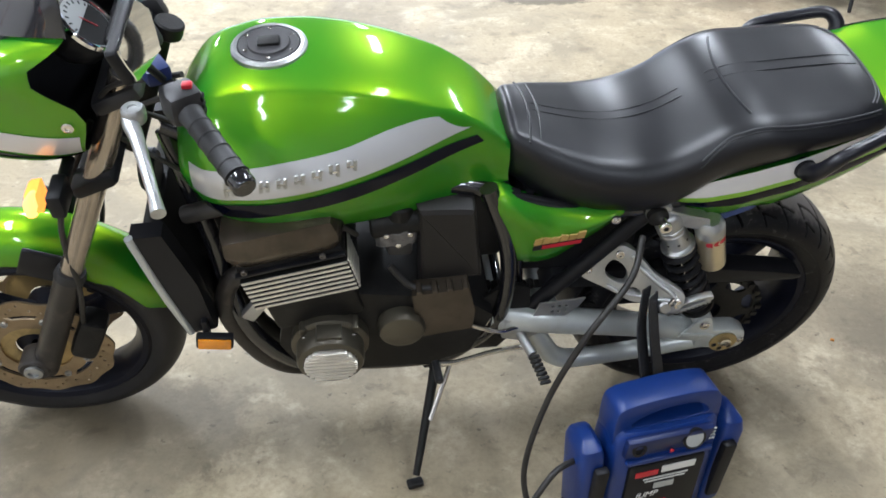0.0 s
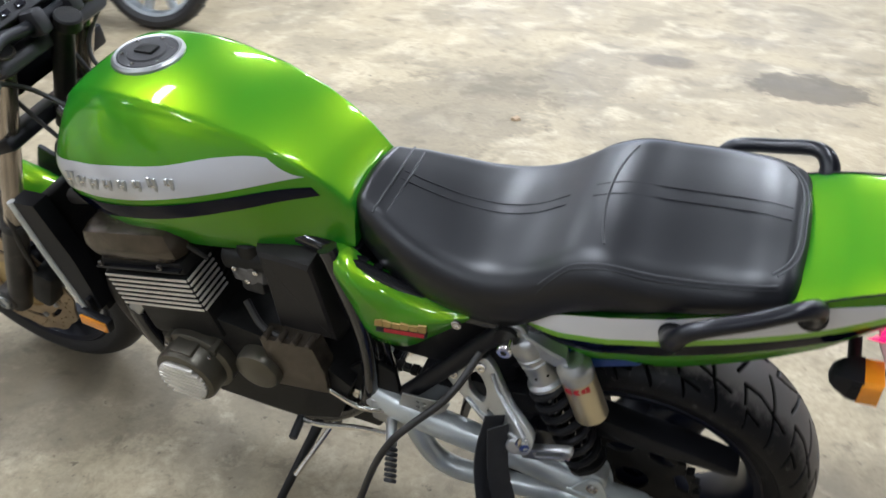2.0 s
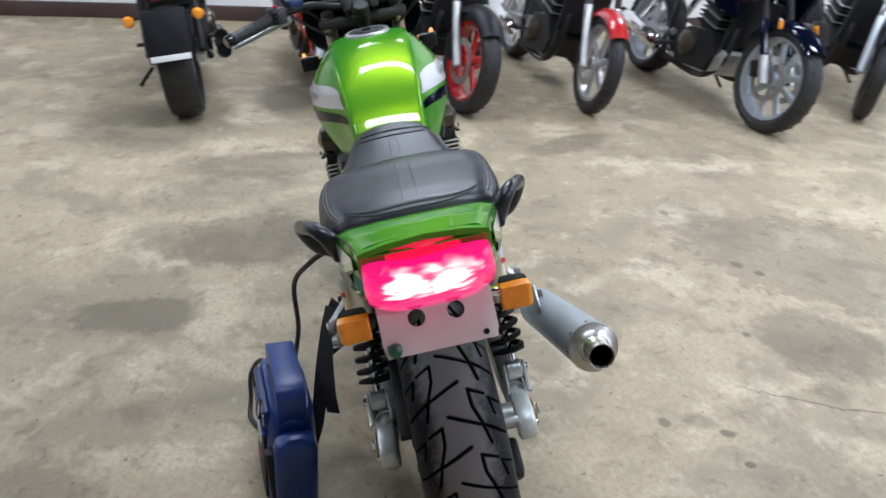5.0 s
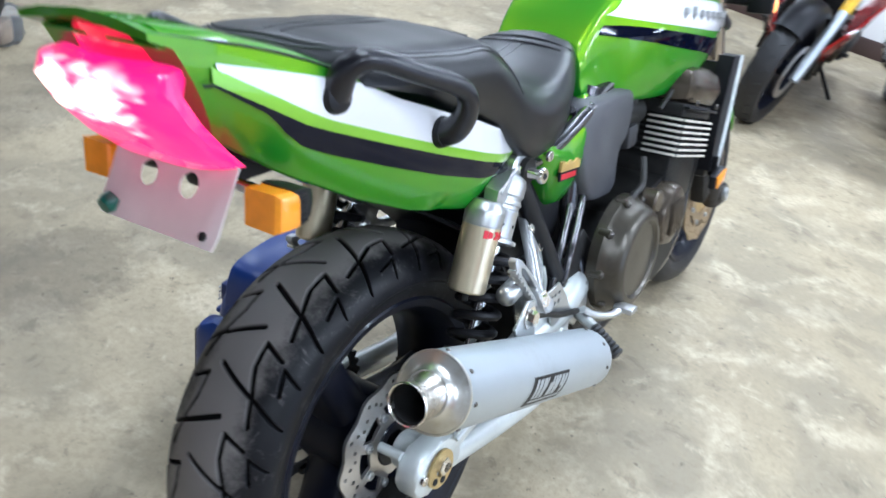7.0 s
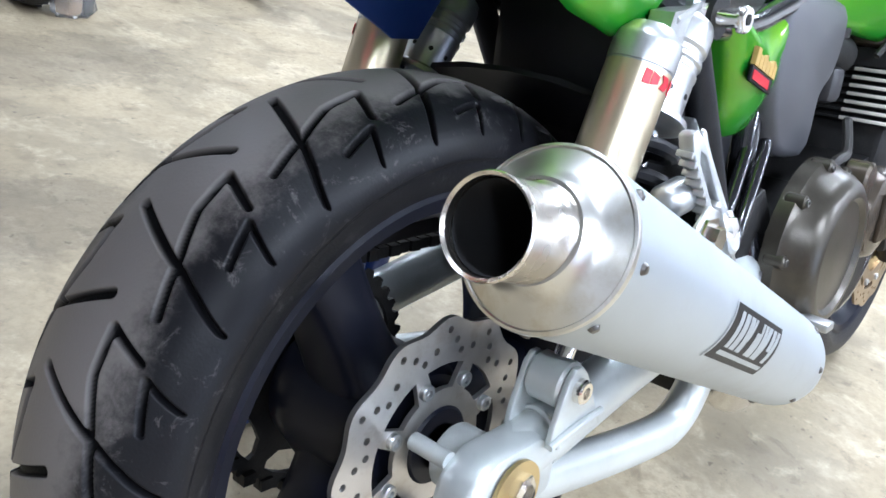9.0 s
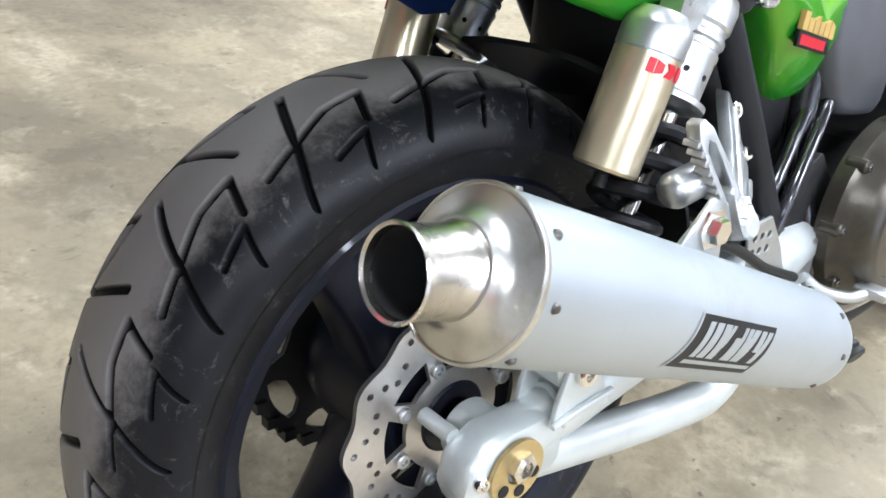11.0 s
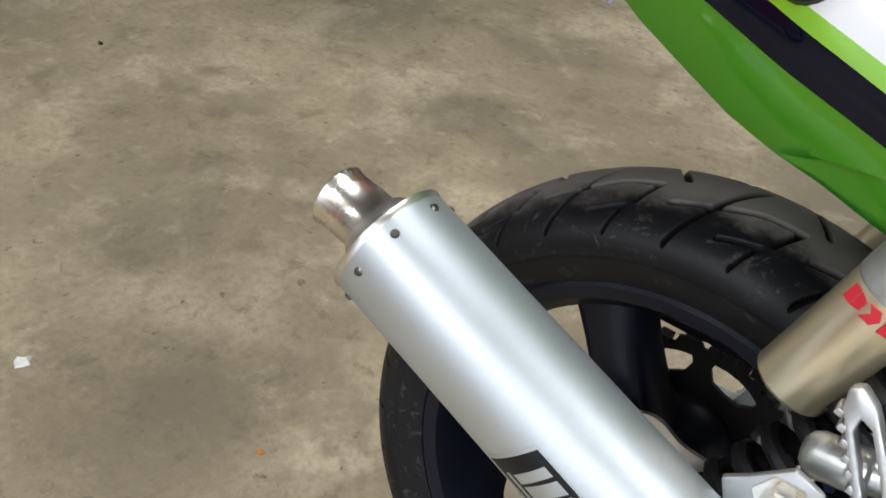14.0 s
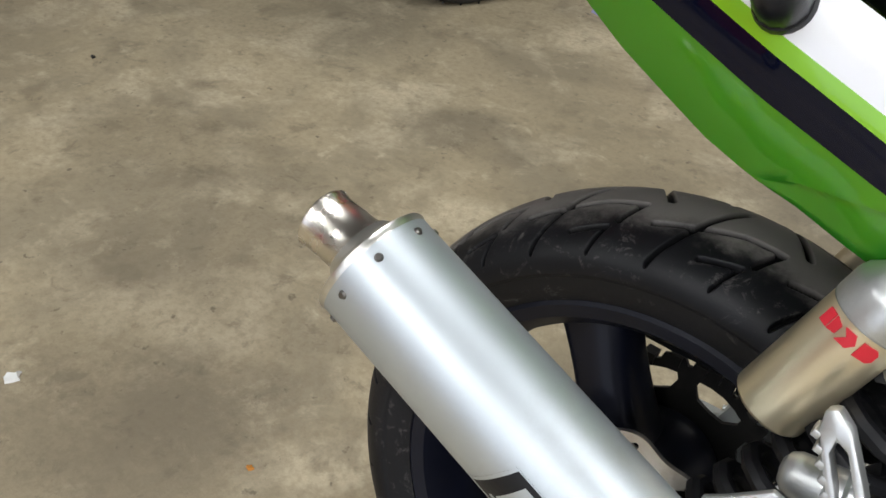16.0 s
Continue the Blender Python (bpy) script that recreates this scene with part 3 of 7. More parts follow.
def bolt(p, axis, r, h=0.006, bm=None):
    """A socket-head bolt."""
    return lathe([(0, 0), (r, 0), (r, h * 0.8), (r * 0.85, h), (r * 0.5, h), (r * 0.45, h * 0.5), (0, h * 0.5)], p, axis, 14, bm)




# ---- the room ----
X0, X1, Y0, Y1 = -5.75, 6.5, -6.5, 8.6
DOOR_X0, DOOR_X1, DOOR_H = -3.9, 1.7, 2.8
b = bmesh.new()
bmesh.ops.create_grid(b, x_segments=8, y_segments=8, size=1)
bmesh.ops.scale(b, vec=((X1 - X0) / 2, (Y1 - Y0) / 2, 1), verts=b.verts)
bmesh.ops.translate(b, vec=((X0 + X1) / 2, (Y0 + Y1) / 2, 0), verts=b.verts)
floor = tagged(part("floor", b, CONCRETE, smooth=0), "bare stained concrete garage floor with dark oil patches", "floor", kind="structure")
for name, c, s in (("wall_front", (X0 - 0.1, (Y0 + Y1) / 2, CEIL / 2), (0.2, Y1 - Y0 + 0.4, CEIL)),
                   ("wall_rear", (X1 + 0.1, (Y0 + Y1) / 2, CEIL / 2), (0.2, Y1 - Y0 + 0.4, CEIL)),
                   ("wall_left", ((X0 + X1) / 2, Y0 - 0.1, CEIL / 2), (X1 - X0, 0.2, CEIL)),
                   ("wall_right_1", ((X0 + DOOR_X0) / 2, Y1 + 0.1, CEIL / 2), (DOOR_X0 - X0, 0.2, CEIL)),
                   ("wall_right_2", ((X1 + DOOR_X1) / 2, Y1 + 0.1, CEIL / 2), (X1 - DOOR_X1, 0.2, CEIL)),
                   ("wall_right_3", ((DOOR_X0 + DOOR_X1) / 2, Y1 + 0.1, (CEIL + DOOR_H) / 2), (DOOR_X1 - DOOR_X0, 0.2, CEIL - DOOR_H))):
    tagged(part(name, box(c, s), WALL, smooth=0), "pale painted plain garage wall, slightly dirty", "wall", kind="structure")
tagged(part("ceiling", box(((X0 + X1) / 2, (Y0 + Y1) / 2, CEIL + 0.1), (X1 - X0 + 0.4, Y1 - Y0 + 0.4, 0.2)), CEILING, smooth=0),
       "dark flat garage ceiling over the bikes", "ceiling", kind="structure")
tagged(part("baseboard", box((X0 + 0.012, (Y0 + Y1) / 2, 0.06), (0.024, Y1 - Y0, 0.12), 0.004), SKIRT),
       "dark brown skirting along the foot of the wall", "baseboard", kind="structure")


def tube_fixture():
    t = empty("ceiling_light")
    part("housing", box((0, 0, 0.035), (0.14, 1.5, 0.06), 0.012), WHITE, t)
    for x in (-0.035, 0.035):
        part("tube", cyl((x, -0.69, -0.015), (x, 0.69, -0.015), 0.013, seg=12), TUBE_GLOW, t, "glowing white fluorescent tube")
    for y in (-0.71, 0.71):
        part("end_cap", box((0, y, -0.005), (0.12, 0.035, 0.06), 0.008), WHITE, t)
    return tagged(t, "white twin-tube fluorescent ceiling light, switched on", "ceiling light", "ceiling lights")


fixture = tube_fixture()
for i, (x, y, watts) in enumerate(TUBES):
    m = pose(x, y, CEIL - 0.066)
    if i == 0:
        fixture.matrix_basis = m
    else:
        copy_thing(fixture, m)


# ---- the green motorcycle, on its side stand ----
bike = empty("motorcycle", LEAN)
tagged(bike, "lime green naked motorcycle with silver bands leaning on its side stand", "motorcycle")
BOTH = (-1, 1)


def grid_mesh(name, verts, nu, nv, material, parent, label="", wrap=True, smooth=42):
    faces = [(i * nv + j, ((i + 1) % nu) * nv + j, ((i + 1) % nu) * nv + j + 1, i * nv + j + 1)
             for i in range(nu if wrap else nu - 1) for j in range(nv - 1)]
    me = bpy.data.meshes.new(name)
    me.from_pydata(verts, [], faces)
    me.materials.append(material)
    me.polygons.foreach_set("use_smooth", [True] * len(me.polygons))
    ob = new(name, me)
    ob.parent = parent
    if label:
        ob["label"] = label
    return ob


def seg_dist(px, py, a, c):
    ax, ay, bx, by = a[0], a[1], c[0], c[1]
    dx, dy = bx - ax, by - ay
    t = np.clip(((px - ax) * dx + (py - ay) * dy) / (dx * dx + dy * dy), 0, 1)
    return np.hypot(px - ax - t * dx, py - ay - t * dy)


# grooves on one half of the tread: degrees round the tyre, millimetres across
GROOVES = ([(4.2, -15), (2.0, 12), (-.2, 39.5), (-.9, 50), (-2.9, 68), (-5.2, 85)], [(9.9, 59), (12.2, 31), (6.2, 33), (.3, 45), (-7.1, 55)], [(2.2, 73), (8.5, 66), (6.2, 85)])


def tyre_mesh(name, centre, radius, half, crown, rim_r, rim_y, parent, label, nu=2560, nv=290, tread=True, depth=0.006):
    """A tyre with a rounded crown; grooves are pressed into its surface."""
    edge = nv // 14
    al = np.concatenate([np.linspace(-1, -.82, edge)[:-1], np.linspace(-.82, .82, nv - 2 * edge + 2), np.linspace(.82, 1, edge)[1:]])
    # the pattern repeats sixteen times round, so one stretch is worked out and laid round the wheel
    reps = 16 if tread else 1
    th = np.linspace(0, 360 / reps, nu // reps, endpoint=False)
    T, A = np.meshgrid(th, al, indexing="ij")
    S = np.clip(np.abs(A) / 0.82, 0, 1)
    y = np.where(np.abs(A) <= 0.82, half * np.sin(S * math.pi / 2), 0.0)
    r = radius - crown + crown * np.cos(S * math.pi / 2)
    u = np.clip((np.abs(A) - 0.82) / 0.18, 0, 1)
    y = np.where(np.abs(A) > 0.82, half + (rim_y - half) * u ** 1.7, y) * np.sign(A)
    # the moulded line between shoulder and side wall
    y = y - np.sign(A) * 0.0022 * np.clip((u - 0.12) / 0.08, 0, 1)
    r = np.where(np.abs(A) > 0.82, radius - crown + (rim_r - radius + crown) * u, r)
    if tread:
        cut = np.zeros_like(r)
        for side in BOTH:
            ph = (T - (40.0 if side > 0 else 51.25) + 11.25) % 22.5 - 11.25
            for line in GROOVES:
                for a, c in zip(line, line[1:]):
                    for turn in (-22.5, 0, 22.5):
                        d = seg_dist((ph + turn) * 5.3, y * side * 1000, (a[0] * 5.3, a[1]), (c[0] * 5.3, c[1]))
                        wide = (3.0 if line is not GROOVES[2] else 2.2) * (1.15 - 0.65 * np.clip(np.abs(y) / 0.09, 0, 1) ** 2)
                        k = np.clip((wide + 1.1 - d) / 2.4, 0, 1)
                        cut = np.maximum(cut, k * k * (3 - 2 * k))
        cut = cut * np.clip((0.82 - np.abs(A)) / 0.03, 0, 1)
        r = r - depth * cut
        y = y - np.sign(y) * depth * 0.5 * cut * (np.abs(y) / half)
    r, y = np.tile(r, (reps, 1)), np.tile(y, (reps, 1))
    tr = np.radians(np.linspace(0, 360, nu, endpoint=False))[:, None]
    V = np.stack([centre[0] + r * np.cos(tr), centre[1] + y, centre[2] + r * np.sin(tr)], -1).reshape(-1, 3)
    ob = grid_mesh(name, V.tolist(), nu, nv, TREAD if tread else RUBBER, parent, label)
    if tread:
        # mask for the painted shade on groove floors and walls
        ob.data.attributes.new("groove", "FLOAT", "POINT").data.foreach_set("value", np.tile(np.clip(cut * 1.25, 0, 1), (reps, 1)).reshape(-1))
    return ob


def rim_mesh(centre, flange, half_w, parent, material=RIM, label=""):
    b = lathe([(flange, -half_w), (flange + 0.004, -half_w - 0.004), (flange - 0.003, -half_w - 0.009), (flange - 0.016, -half_w - 0.004),
               (flange - 0.030, -half_w + 0.02), (flange - 0.036, 0), (flange - 0.030, half_w - 0.02), (flange - 0.016, half_w + 0.004),
               (flange - 0.003, half_w + 0.009), (flange + 0.004, half_w + 0.004), (flange, half_w), (flange - 0.012, half_w - 0.012),
               (flange - 0.02, 0), (flange - 0.012, -half_w + 0.012), (flange, -half_w)], centre, (0, 1, 0), 96)
    return part("rim", b, material, parent, label)


def spoke_mesh(centre, ang, r0, r1, w0, w1, thick, parent, material=RIM):
    """A broad hollow-looking cast spoke."""
    c = Vector(centre)
    rings = []
    for k in range(9):
        u = k / 8
        r = r0 + (r1 - r0) * u
        w = w0 + (w1 - w0) * (u - 0.5) ** 2 * 4 if w1 > w0 else w0 + (w1 - w0) * u
        t = thick * (1 - 0.25 * u)
        ring = []
        for i in range(16):
            a = 2 * math.pi * i / 16
            p = Vector((r, t * math.copysign(abs(math.sin(a)) ** 0.6, math.sin(a)), w * math.copysign(abs(math.cos(a)) ** 0.6, math.cos(a))))
            ring.append(c + Matrix.Rotation(-ang, 3, "Y") @ p)
        rings.append(ring)
    return part("spoke", loft(rings), material, parent)


# -- rear wheel
RA = Vector((0, 0, 0.315))
wheel_r = empty("rear_wheel")
wheel_r.parent = bike
tyre_mesh("tyre", RA, 0.318, 0.09, 0.054, 0.232, 0.078, wheel_r, "broad worn black tyre with zigzag tread grooves")
rim_mesh(RA, 0.231, 0.069, wheel_r, label="dark blue-black cast rim")
for k in range(3):
    spoke_mesh(RA, radians(61 + 120 * k), 0.045, 0.206, 0.030, 0.038, 0.048, wheel_r)
part("hub", lathe([(0.02, -0.075), (0.065, -0.075), (0.074, -0.04), (0.07, -0.02), (0.07, 0.03), (0.07, 0.05), (0.06, 0.066), (0.02, 0.066)], RA, (0, 1, 0), 40), RIM, wheel_r)
# sprocket and chain on the far side of the hub
N = 41
prof = []
for i in range(N * 4):
    prof.append((0.118 + (0.0045 if i % 4 in (0, 1) else -0.003), 2 * math.pi * i / (N * 4)))
outer = [(r * math.cos(a), r * math.sin(a)) for r, a in prof]
holes = []
for k in range(8):
    a = radians(63 + 45 * k)
    holes.append([(r * math.cos(a + da), r * math.sin(a + da)) for r, da in ((.104, -.27), (.1055, -.14), (.106, 0), (.1055, .14), (.104, .27), (.096, .29), (.083, .2), (.08, 0), (.083, -.2), (.096, -.29))])
part("sprocket", plate(outer, 0.006, Matrix.Translation(RA + Vector((0, -0.088, 0))), holes + [ring_points(0, 0, 0.032, 20)]), DARK, wheel_r)


def brake_disc(centre, r, y, material, parent, lobes=12, label="", carrier=ALU, inner=.064):
    """A wave-edged drilled disc with windows between its arms."""
    out = [((r + 0.0035 * math.cos(lobes * a)) * math.cos(a), (r + 0.0035 * math.cos(lobes * a)) * math.sin(a)) for a in (2 * math.pi * i / 144 for i in range(144))]
    hs = []
    for k in range(lobes):
        a = 2 * math.pi * k / lobes
        for dr, da, rr in ((-0.008, 0.0, 0.0036), (-0.019, 0.11, 0.0036), (-0.029, 0.2, 0.0036), (-0.024, -0.16, 0.0036)):
            hs.append(ring_points((r + dr) * math.cos(a + da), (r + dr) * math.sin(a + da), rr, 8))
    win = []
    for k in range(8):
        a = 2 * math.pi * k / 8
        w = []
        for i in range(7):
            t = a - 0.3 + 0.6 * i / 6
            w.append(((r - 0.04) * math.cos(t), (r - 0.04) * math.sin(t)))
        for i in range(5):
            t = a + 0.22 - 0.44 * i / 4
            w.append(((r - inner) * math.cos(t), (r - inner) * math.sin(t)))
        win.append(w)
    d = part("brake_disc", plate(out, 0.0052, Matrix.Translation(Vector(centre) + Vector((0, y, 0))), hs + win + [ring_points(0, 0, r - 0.082, 24)]), material, parent, label, smooth=20)
    s = math.copysign(1, y)
    for k in range(8):
        a = 2 * math.pi * (k + 0.5) / 8
        part("disc_bolt", bolt(Vector(centre) + Vector(((r - 0.055) * math.cos(a), y + s * 0.0026, (r - 0.055) * math.sin(a))), (0, s, 0), 0.0075, 0.006), carrier, d)
    return d


brake_disc(RA, 0.119, 0.081, DISC, wheel_r, label="wavy drilled steel rear brake disc")
part("disc_carrier", lathe([(0.022, 0.05), (0.042, 0.05), (0.042, 0.079), (0.035, 0.086), (0.022, 0.086)], RA, (0, 1, 0), 32), RIM, wheel_r)

# -- front wheel
FA = Vector((-1.487, 0, 0.302))
wheel_f = empty("front_wheel")
wheel_f.parent = bike
tyre_mesh("tyre", FA, 0.30, 0.06, 0.05, 0.226, 0.05, wheel_f, "narrow black front tyre", nu=240, nv=40, tread=False)
rim_mesh(FA, 0.226, 0.045, wheel_f, label="dark cast front rim")
for k in range(3):
    spoke_mesh(FA, radians(20 + 120 * k), 0.04, 0.2, 0.03, 0.045, 0.018, wheel_f)
part("hub", lathe([(0.015, -0.06), (0.045, -0.06), (0.05, -0.02), (0.05, 0.02), (0.045, 0.06), (0.015, 0.06)], FA, (0, 1, 0), 32), RIM, wheel_f)
for s in BOTH:
    brake_disc(FA, 0.155, 0.074 * s, DISC_F, wheel_f, label="bronze-toned drilled front brake disc", inner=.052)
    part("disc_carrier", lathe([(.045, .064), (.09, .066), (.096, .07), (.09, .072), (.045, .07)], FA, (0, s, 0), 36), GOLD_DARK, wheel_f)

# -- fork, yokes
RAKE = Vector((0.405, 0, 0.914)).normalized()
fork = empty("front_fork")
fork.parent = bike
for s in BOTH:
    foot = FA + Vector((0.0, 0.105 * s, 0.0))
    low = foot + Vector((0.022, 0, -0.01))
    part("slider", tube([low - RAKE * 0.02, low + RAKE * 0.30], 0.027, 20, straight=True), FORK_LOW, fork, "grimy dark lower fork leg")
    part("axle_clamp", cyl(foot + Vector((0.005, -0.024 * s, 0)), foot + Vector((0.005, 0.03 * s, 0)), 0.032, seg=24, bevel=0.004), FORK_LOW, fork)
    part("axle_nut", lathe([(0, 0), (0.019, 0), (0.019, 0.006), (0.011, 0.008), (0.010, 0.002), (0, 0.002)], foot + Vector((0.005, 0.03 * s, 0)), (0, s, 0), 20), ALU, fork)
    part("dust_seal", cyl(low + RAKE * 0.30, low + RAKE * 0.318, 0.030, 0.026, seg=20), RUBBER_SIDE, fork)
    part("fork_tube", cyl(low + RAKE * 0.3, low + RAKE * 0.80, 0.0215, seg=20), FORK, fork, "dull grey-brown fork tube")
    part("caliper", box(foot + Vector((0.125, -0.018 * s, 0.06)), (0.055, 0.06, 0.12), 0.014, (0, 25, 0)), DARK, fork, "dark front brake caliper")
    part("brake_hose", tube([foot + Vector((0.13, 0, 0.12)), foot + Vector((0.16, 0.02 * s, 0.25)), foot + Vector((0.17, 0, 0.42)), foot + Vector((0.26, -0.04 * s, 0.6))], 0.0055, 8), CABLE, fork)
TOP = FA + Vector((0.022, 0, -0.01))
for d, n in ((0.57, "lower_yoke"), (0.76, "upper_yoke")):
    c = TOP + RAKE * d
    part(n, box(c, (0.085, 0.27, 0.03), 0.012, (0, -24, 0)), BLACK if d < 0.6 else GREYBOX, fork)
part("steering_stem", cyl(TOP + RAKE * 0.55 + Vector((0.05, 0, 0)), TOP + RAKE * 0.8 + Vector((0.04, 0, 0)), 0.02, seg=16), DARK, fork)
for s in BOTH:
    part("fork_cap", lathe([(0, 0), (0.02, 0), (0.018, 0.012), (0.008, 0.016), (0, 0.016)], TOP + RAKE * 0.79 + Vector((0, 0.105 * s, 0)), RAKE, 16), GREYBOX, fork)

# -- front mudguard
fender = bmesh.new()
rings = []
for i in range(25):
    a = radians(12 + 150 * i / 24)
    w = 0.068 * min(1, 0.55 + 1.6 * math.sin(math.pi * i / 24))
    ring = []
    for j in range(13):
        f = math.pi * (j / 12 - 0.5)
        rr = 0.312 + 0.014 * math.cos(f) - 0.055 * (1 - math.cos(f)) * (0.8 if i < 6 else 1)
        ring.append(FA + Vector((rr * math.cos(a), w * math.sin(f), rr * math.sin(a))))
    for j in range(12, -1, -1):
        f = math.pi * (j / 12 - 0.5)
        rr = 0.308 + 0.014 * math.cos(f) - 0.055 * (1 - math.cos(f)) * (0.8 if i < 6 else 1)
        ring.append(FA + Vector((rr * math.cos(a), (w - 0.003) * math.sin(f), rr * math.sin(a))))
    rings.append(ring)
part("front_mudguard", loft(rings), GREEN, bike, "lime green front mudguard")
for s in BOTH:
    part("mudguard_bracket", box(FA + Vector((0.10, 0.085 * s, 0.27)), (0.10, 0.012, 0.07), 0.004, (0, 25, 0)), BLACK, bike)

# -- tank: a loft whose side is also a surface for the painted bands
TANK = [(-1.09, .905, .065, .89, .120, .840, .100, .790), (-1.05, .955, .092, .936, .165, .850, .125, .745),
        (-.98, .989, .105, .966, .190, .848, .145, .722), (-.90, .998, .112, .972, .195, .845, .150, .712),
        (-.80, .990, .112, .962, .182, .845, .145, .715), (-.70, .962, .105, .938, .150, .845, .130, .724),
        (-.62, .922, .096, .908, .116, .838, .114, .738), (-.56, .880, .090, .866, .100, .818, .105, .755),
        (-.52, .838, .084, .826, .094, .795, .101, .764)]
TX = [r[0] for r in TANK]
TV = [(r[1], r[2], r[3] + 0.008, *r[4:]) for r in TANK]


def tank_side(x, z):
    zt, yc, zc, yw, zw, yb, zb = hermite(TX, TV, x)
    if z >= zw:
        return yw - (yw - yc) * min(1, (z - zw) / (zc - zw)) ** 1.5
    return yw - (yw - yb) * min(1, (zw - z) / (zw - zb)) ** 2.2


def tank_ring(x):
    zt, yc, zc, yw, zw, yb, zb = hermite(TX, TV, x)
    half = [(yc * u, zt - (zt - zc) * (0.62 * u ** 2 + 0.2 * u ** 5)) for u in (0, 0.2, 0.4, 0.6, 0.75, 0.88)]
    half += [(yc * 0.985, zc + (zt - zc) * 0.16), (yc * 1.012, zc - 0.004)]
    for k in range(1, 18):
        z = zc - (zc - zb) * k / 17
        if z < zc - 0.01:
            half.append((tank_side(x, z), z))
    half += [(yb - 0.012, zb - 0.005), (yb * 0.6, zb + 0.005), (0, zb + 0.01)]
    pts = [Vector((x, y, z)) for y, z in half]
    return pts + [Vector((x, -p.y, p.z)) for p in pts[-2:0:-1]]


xs = np.linspace(-1.09, -0.52, 46)
rings = [tank_ring(x) for x in xs]
# make all rings equally long
k = min(len(r) for r in rings)
even = []
for r in rings:
    cum = [0.0]
    for a, c in zip(r, r[1:] + r[:1]):
        cum.append(cum[-1] + (c - a).length)
    loop = r + r[:1]
    ring = []
    for i in range(120):
        s = cum[-1] * i / 120
        j = int(np.clip(np.searchsorted(cum, s, side="right") - 1, 0, len(r) - 1))
        f = (s - cum[j]) / max(1e-9, cum[j + 1] - cum[j])
        ring.append(loop[j].lerp(loop[j + 1], f))
    even.append(ring)
tank = part("fuel_tank", loft(even), GREEN, bike, "glossy metallic lime green fuel tank", smooth=60)


def band(name, x0, x1, up, low, surf, s, off, material, parent, label="", nx=48, nz=10):
    """A painted band laid just over a side surface between two edge lines; the ends may be cut aslant."""
    V = []
    for i in range(nx):
        u = i / (nx - 1)
        for j in range(nz):
            v = j / (nz - 1)
            x = (x0[0] + (x1[0] - x0[0]) * u) * (1 - v) + (x0[1] + (x1[1] - x0[1]) * u) * v
            zu, zl = np.interp(x, *zip(*up)), np.interp(x, *zip(*low))
            z = zu + (zl - zu) * v
            V.append((x, s * (surf(x, z) + off), z))
    return grid_mesh(name, V, nx, nz, material, parent, label, wrap=False)


def smooth_line(pts, n=40):
    xs_, zs_ = zip(*pts)
    return [(x, float(hermite(xs_, [[z] for z in zs_], x)[0])) for x in np.linspace(xs_[0], xs_[-1], n)]


S_UP = smooth_line([(-1.075, .868), (-1.0, .881), (-.9, .896), (-.82, .906), (-.73, .922), (-.67, .924), (-.59, .905)])
S_LOW = smooth_line([(-1.075, .812), (-1.0, .824), (-.92, .836), (-.82, .853), (-.73, .868), (-.65, .882), (-.59, .893)])
B_UP = smooth_line([(-1.06, .796), (-1.0, .810), (-.92, .822), (-.82, .841), (-.73, .857), (-.65, .869), (-.565, .876)])
B_LOW = smooth_line([(-1.06, .752), (-1.0, .765), (-.92, .789), (-.81, .812), (-.69, .838), (-.565, .861)])
for s in BOTH:
    band("silver_band", (-1.07, -1.07), (-.655, -.596), S_UP, S_LOW, tank_side, s, 0.0016, SILVER, tank, "broad silver painted band")
    band("black_band", (-1.055, -1.055), (-.585, -.572), B_UP, B_LOW, tank_side, s, 0.0016, BLACK_BAND, tank, "black painted band")
    # raised maker's lettering, kept as plain bars
    for i in range(8):
        x = -1.005 + i * 0.0285
        z = float(np.interp(x, *zip(*S_UP))) * 0.46 + float(np.interp(x, *zip(*S_LOW))) * 0.54
        tilt = math.degrees(math.atan2(0.15, 1))
        tall = 0.016 if i in (0, 6) else 0.0115
        sh_m = Matrix.Translation((x, s * (tank_side(x, z) + 0.002), z)) @ Matrix.Rotation(radians(-tilt), 4, "Y")
        for dx in (-.006, .005):
            part("emblem_bar", plate([(dx - .004, -tall), (dx + .003, -tall), (dx + .008, tall), (dx + .001, tall)], .004, sh_m, bevel=.001), ALU, tank)
        part("emblem_bar", plate([(-.007, -.002), (.007, -.002), (.008, .002), (-.006, .002)], .004, sh_m), CHROME, tank)
# filler cap
capN = Vector((-0.05, 0, 1)).normalized()
cap_at = Vector((-0.93, 0, 0.992))
cap = part("filler_cap", lathe([(0, 0.012), (0.034, 0.012), (0.036, 0.009), (0.05, 0.009), (0.052, 0.007), (0.053, 0.0)], cap_at, capN, 48), GREYBOX, tank, "dark grey round filler cap")
part("cap_ring", lathe([(0.052, 0.0), (0.053, 0.009), (0.058, 0.010), (0.063, 0.006), (0.064, 0.0)], cap_at, capN, 48), ALU, cap, "polished metal ring")
part("cap_latch", box(cap_at + capN * 0.014, (0.036, 0.026, 0.006), 0.002, (0, -3, 0)), DARK, cap)
for a in range(6):
    t = 2 * math.pi * (a + 0.5) / 6
    part("cap_screw", bolt(cap_at + capN * 0.009 + Vector((0.043 * math.cos(t), 0.043 * math.sin(t), 0)), capN, 0.0035, 0.002), STEEL, cap)

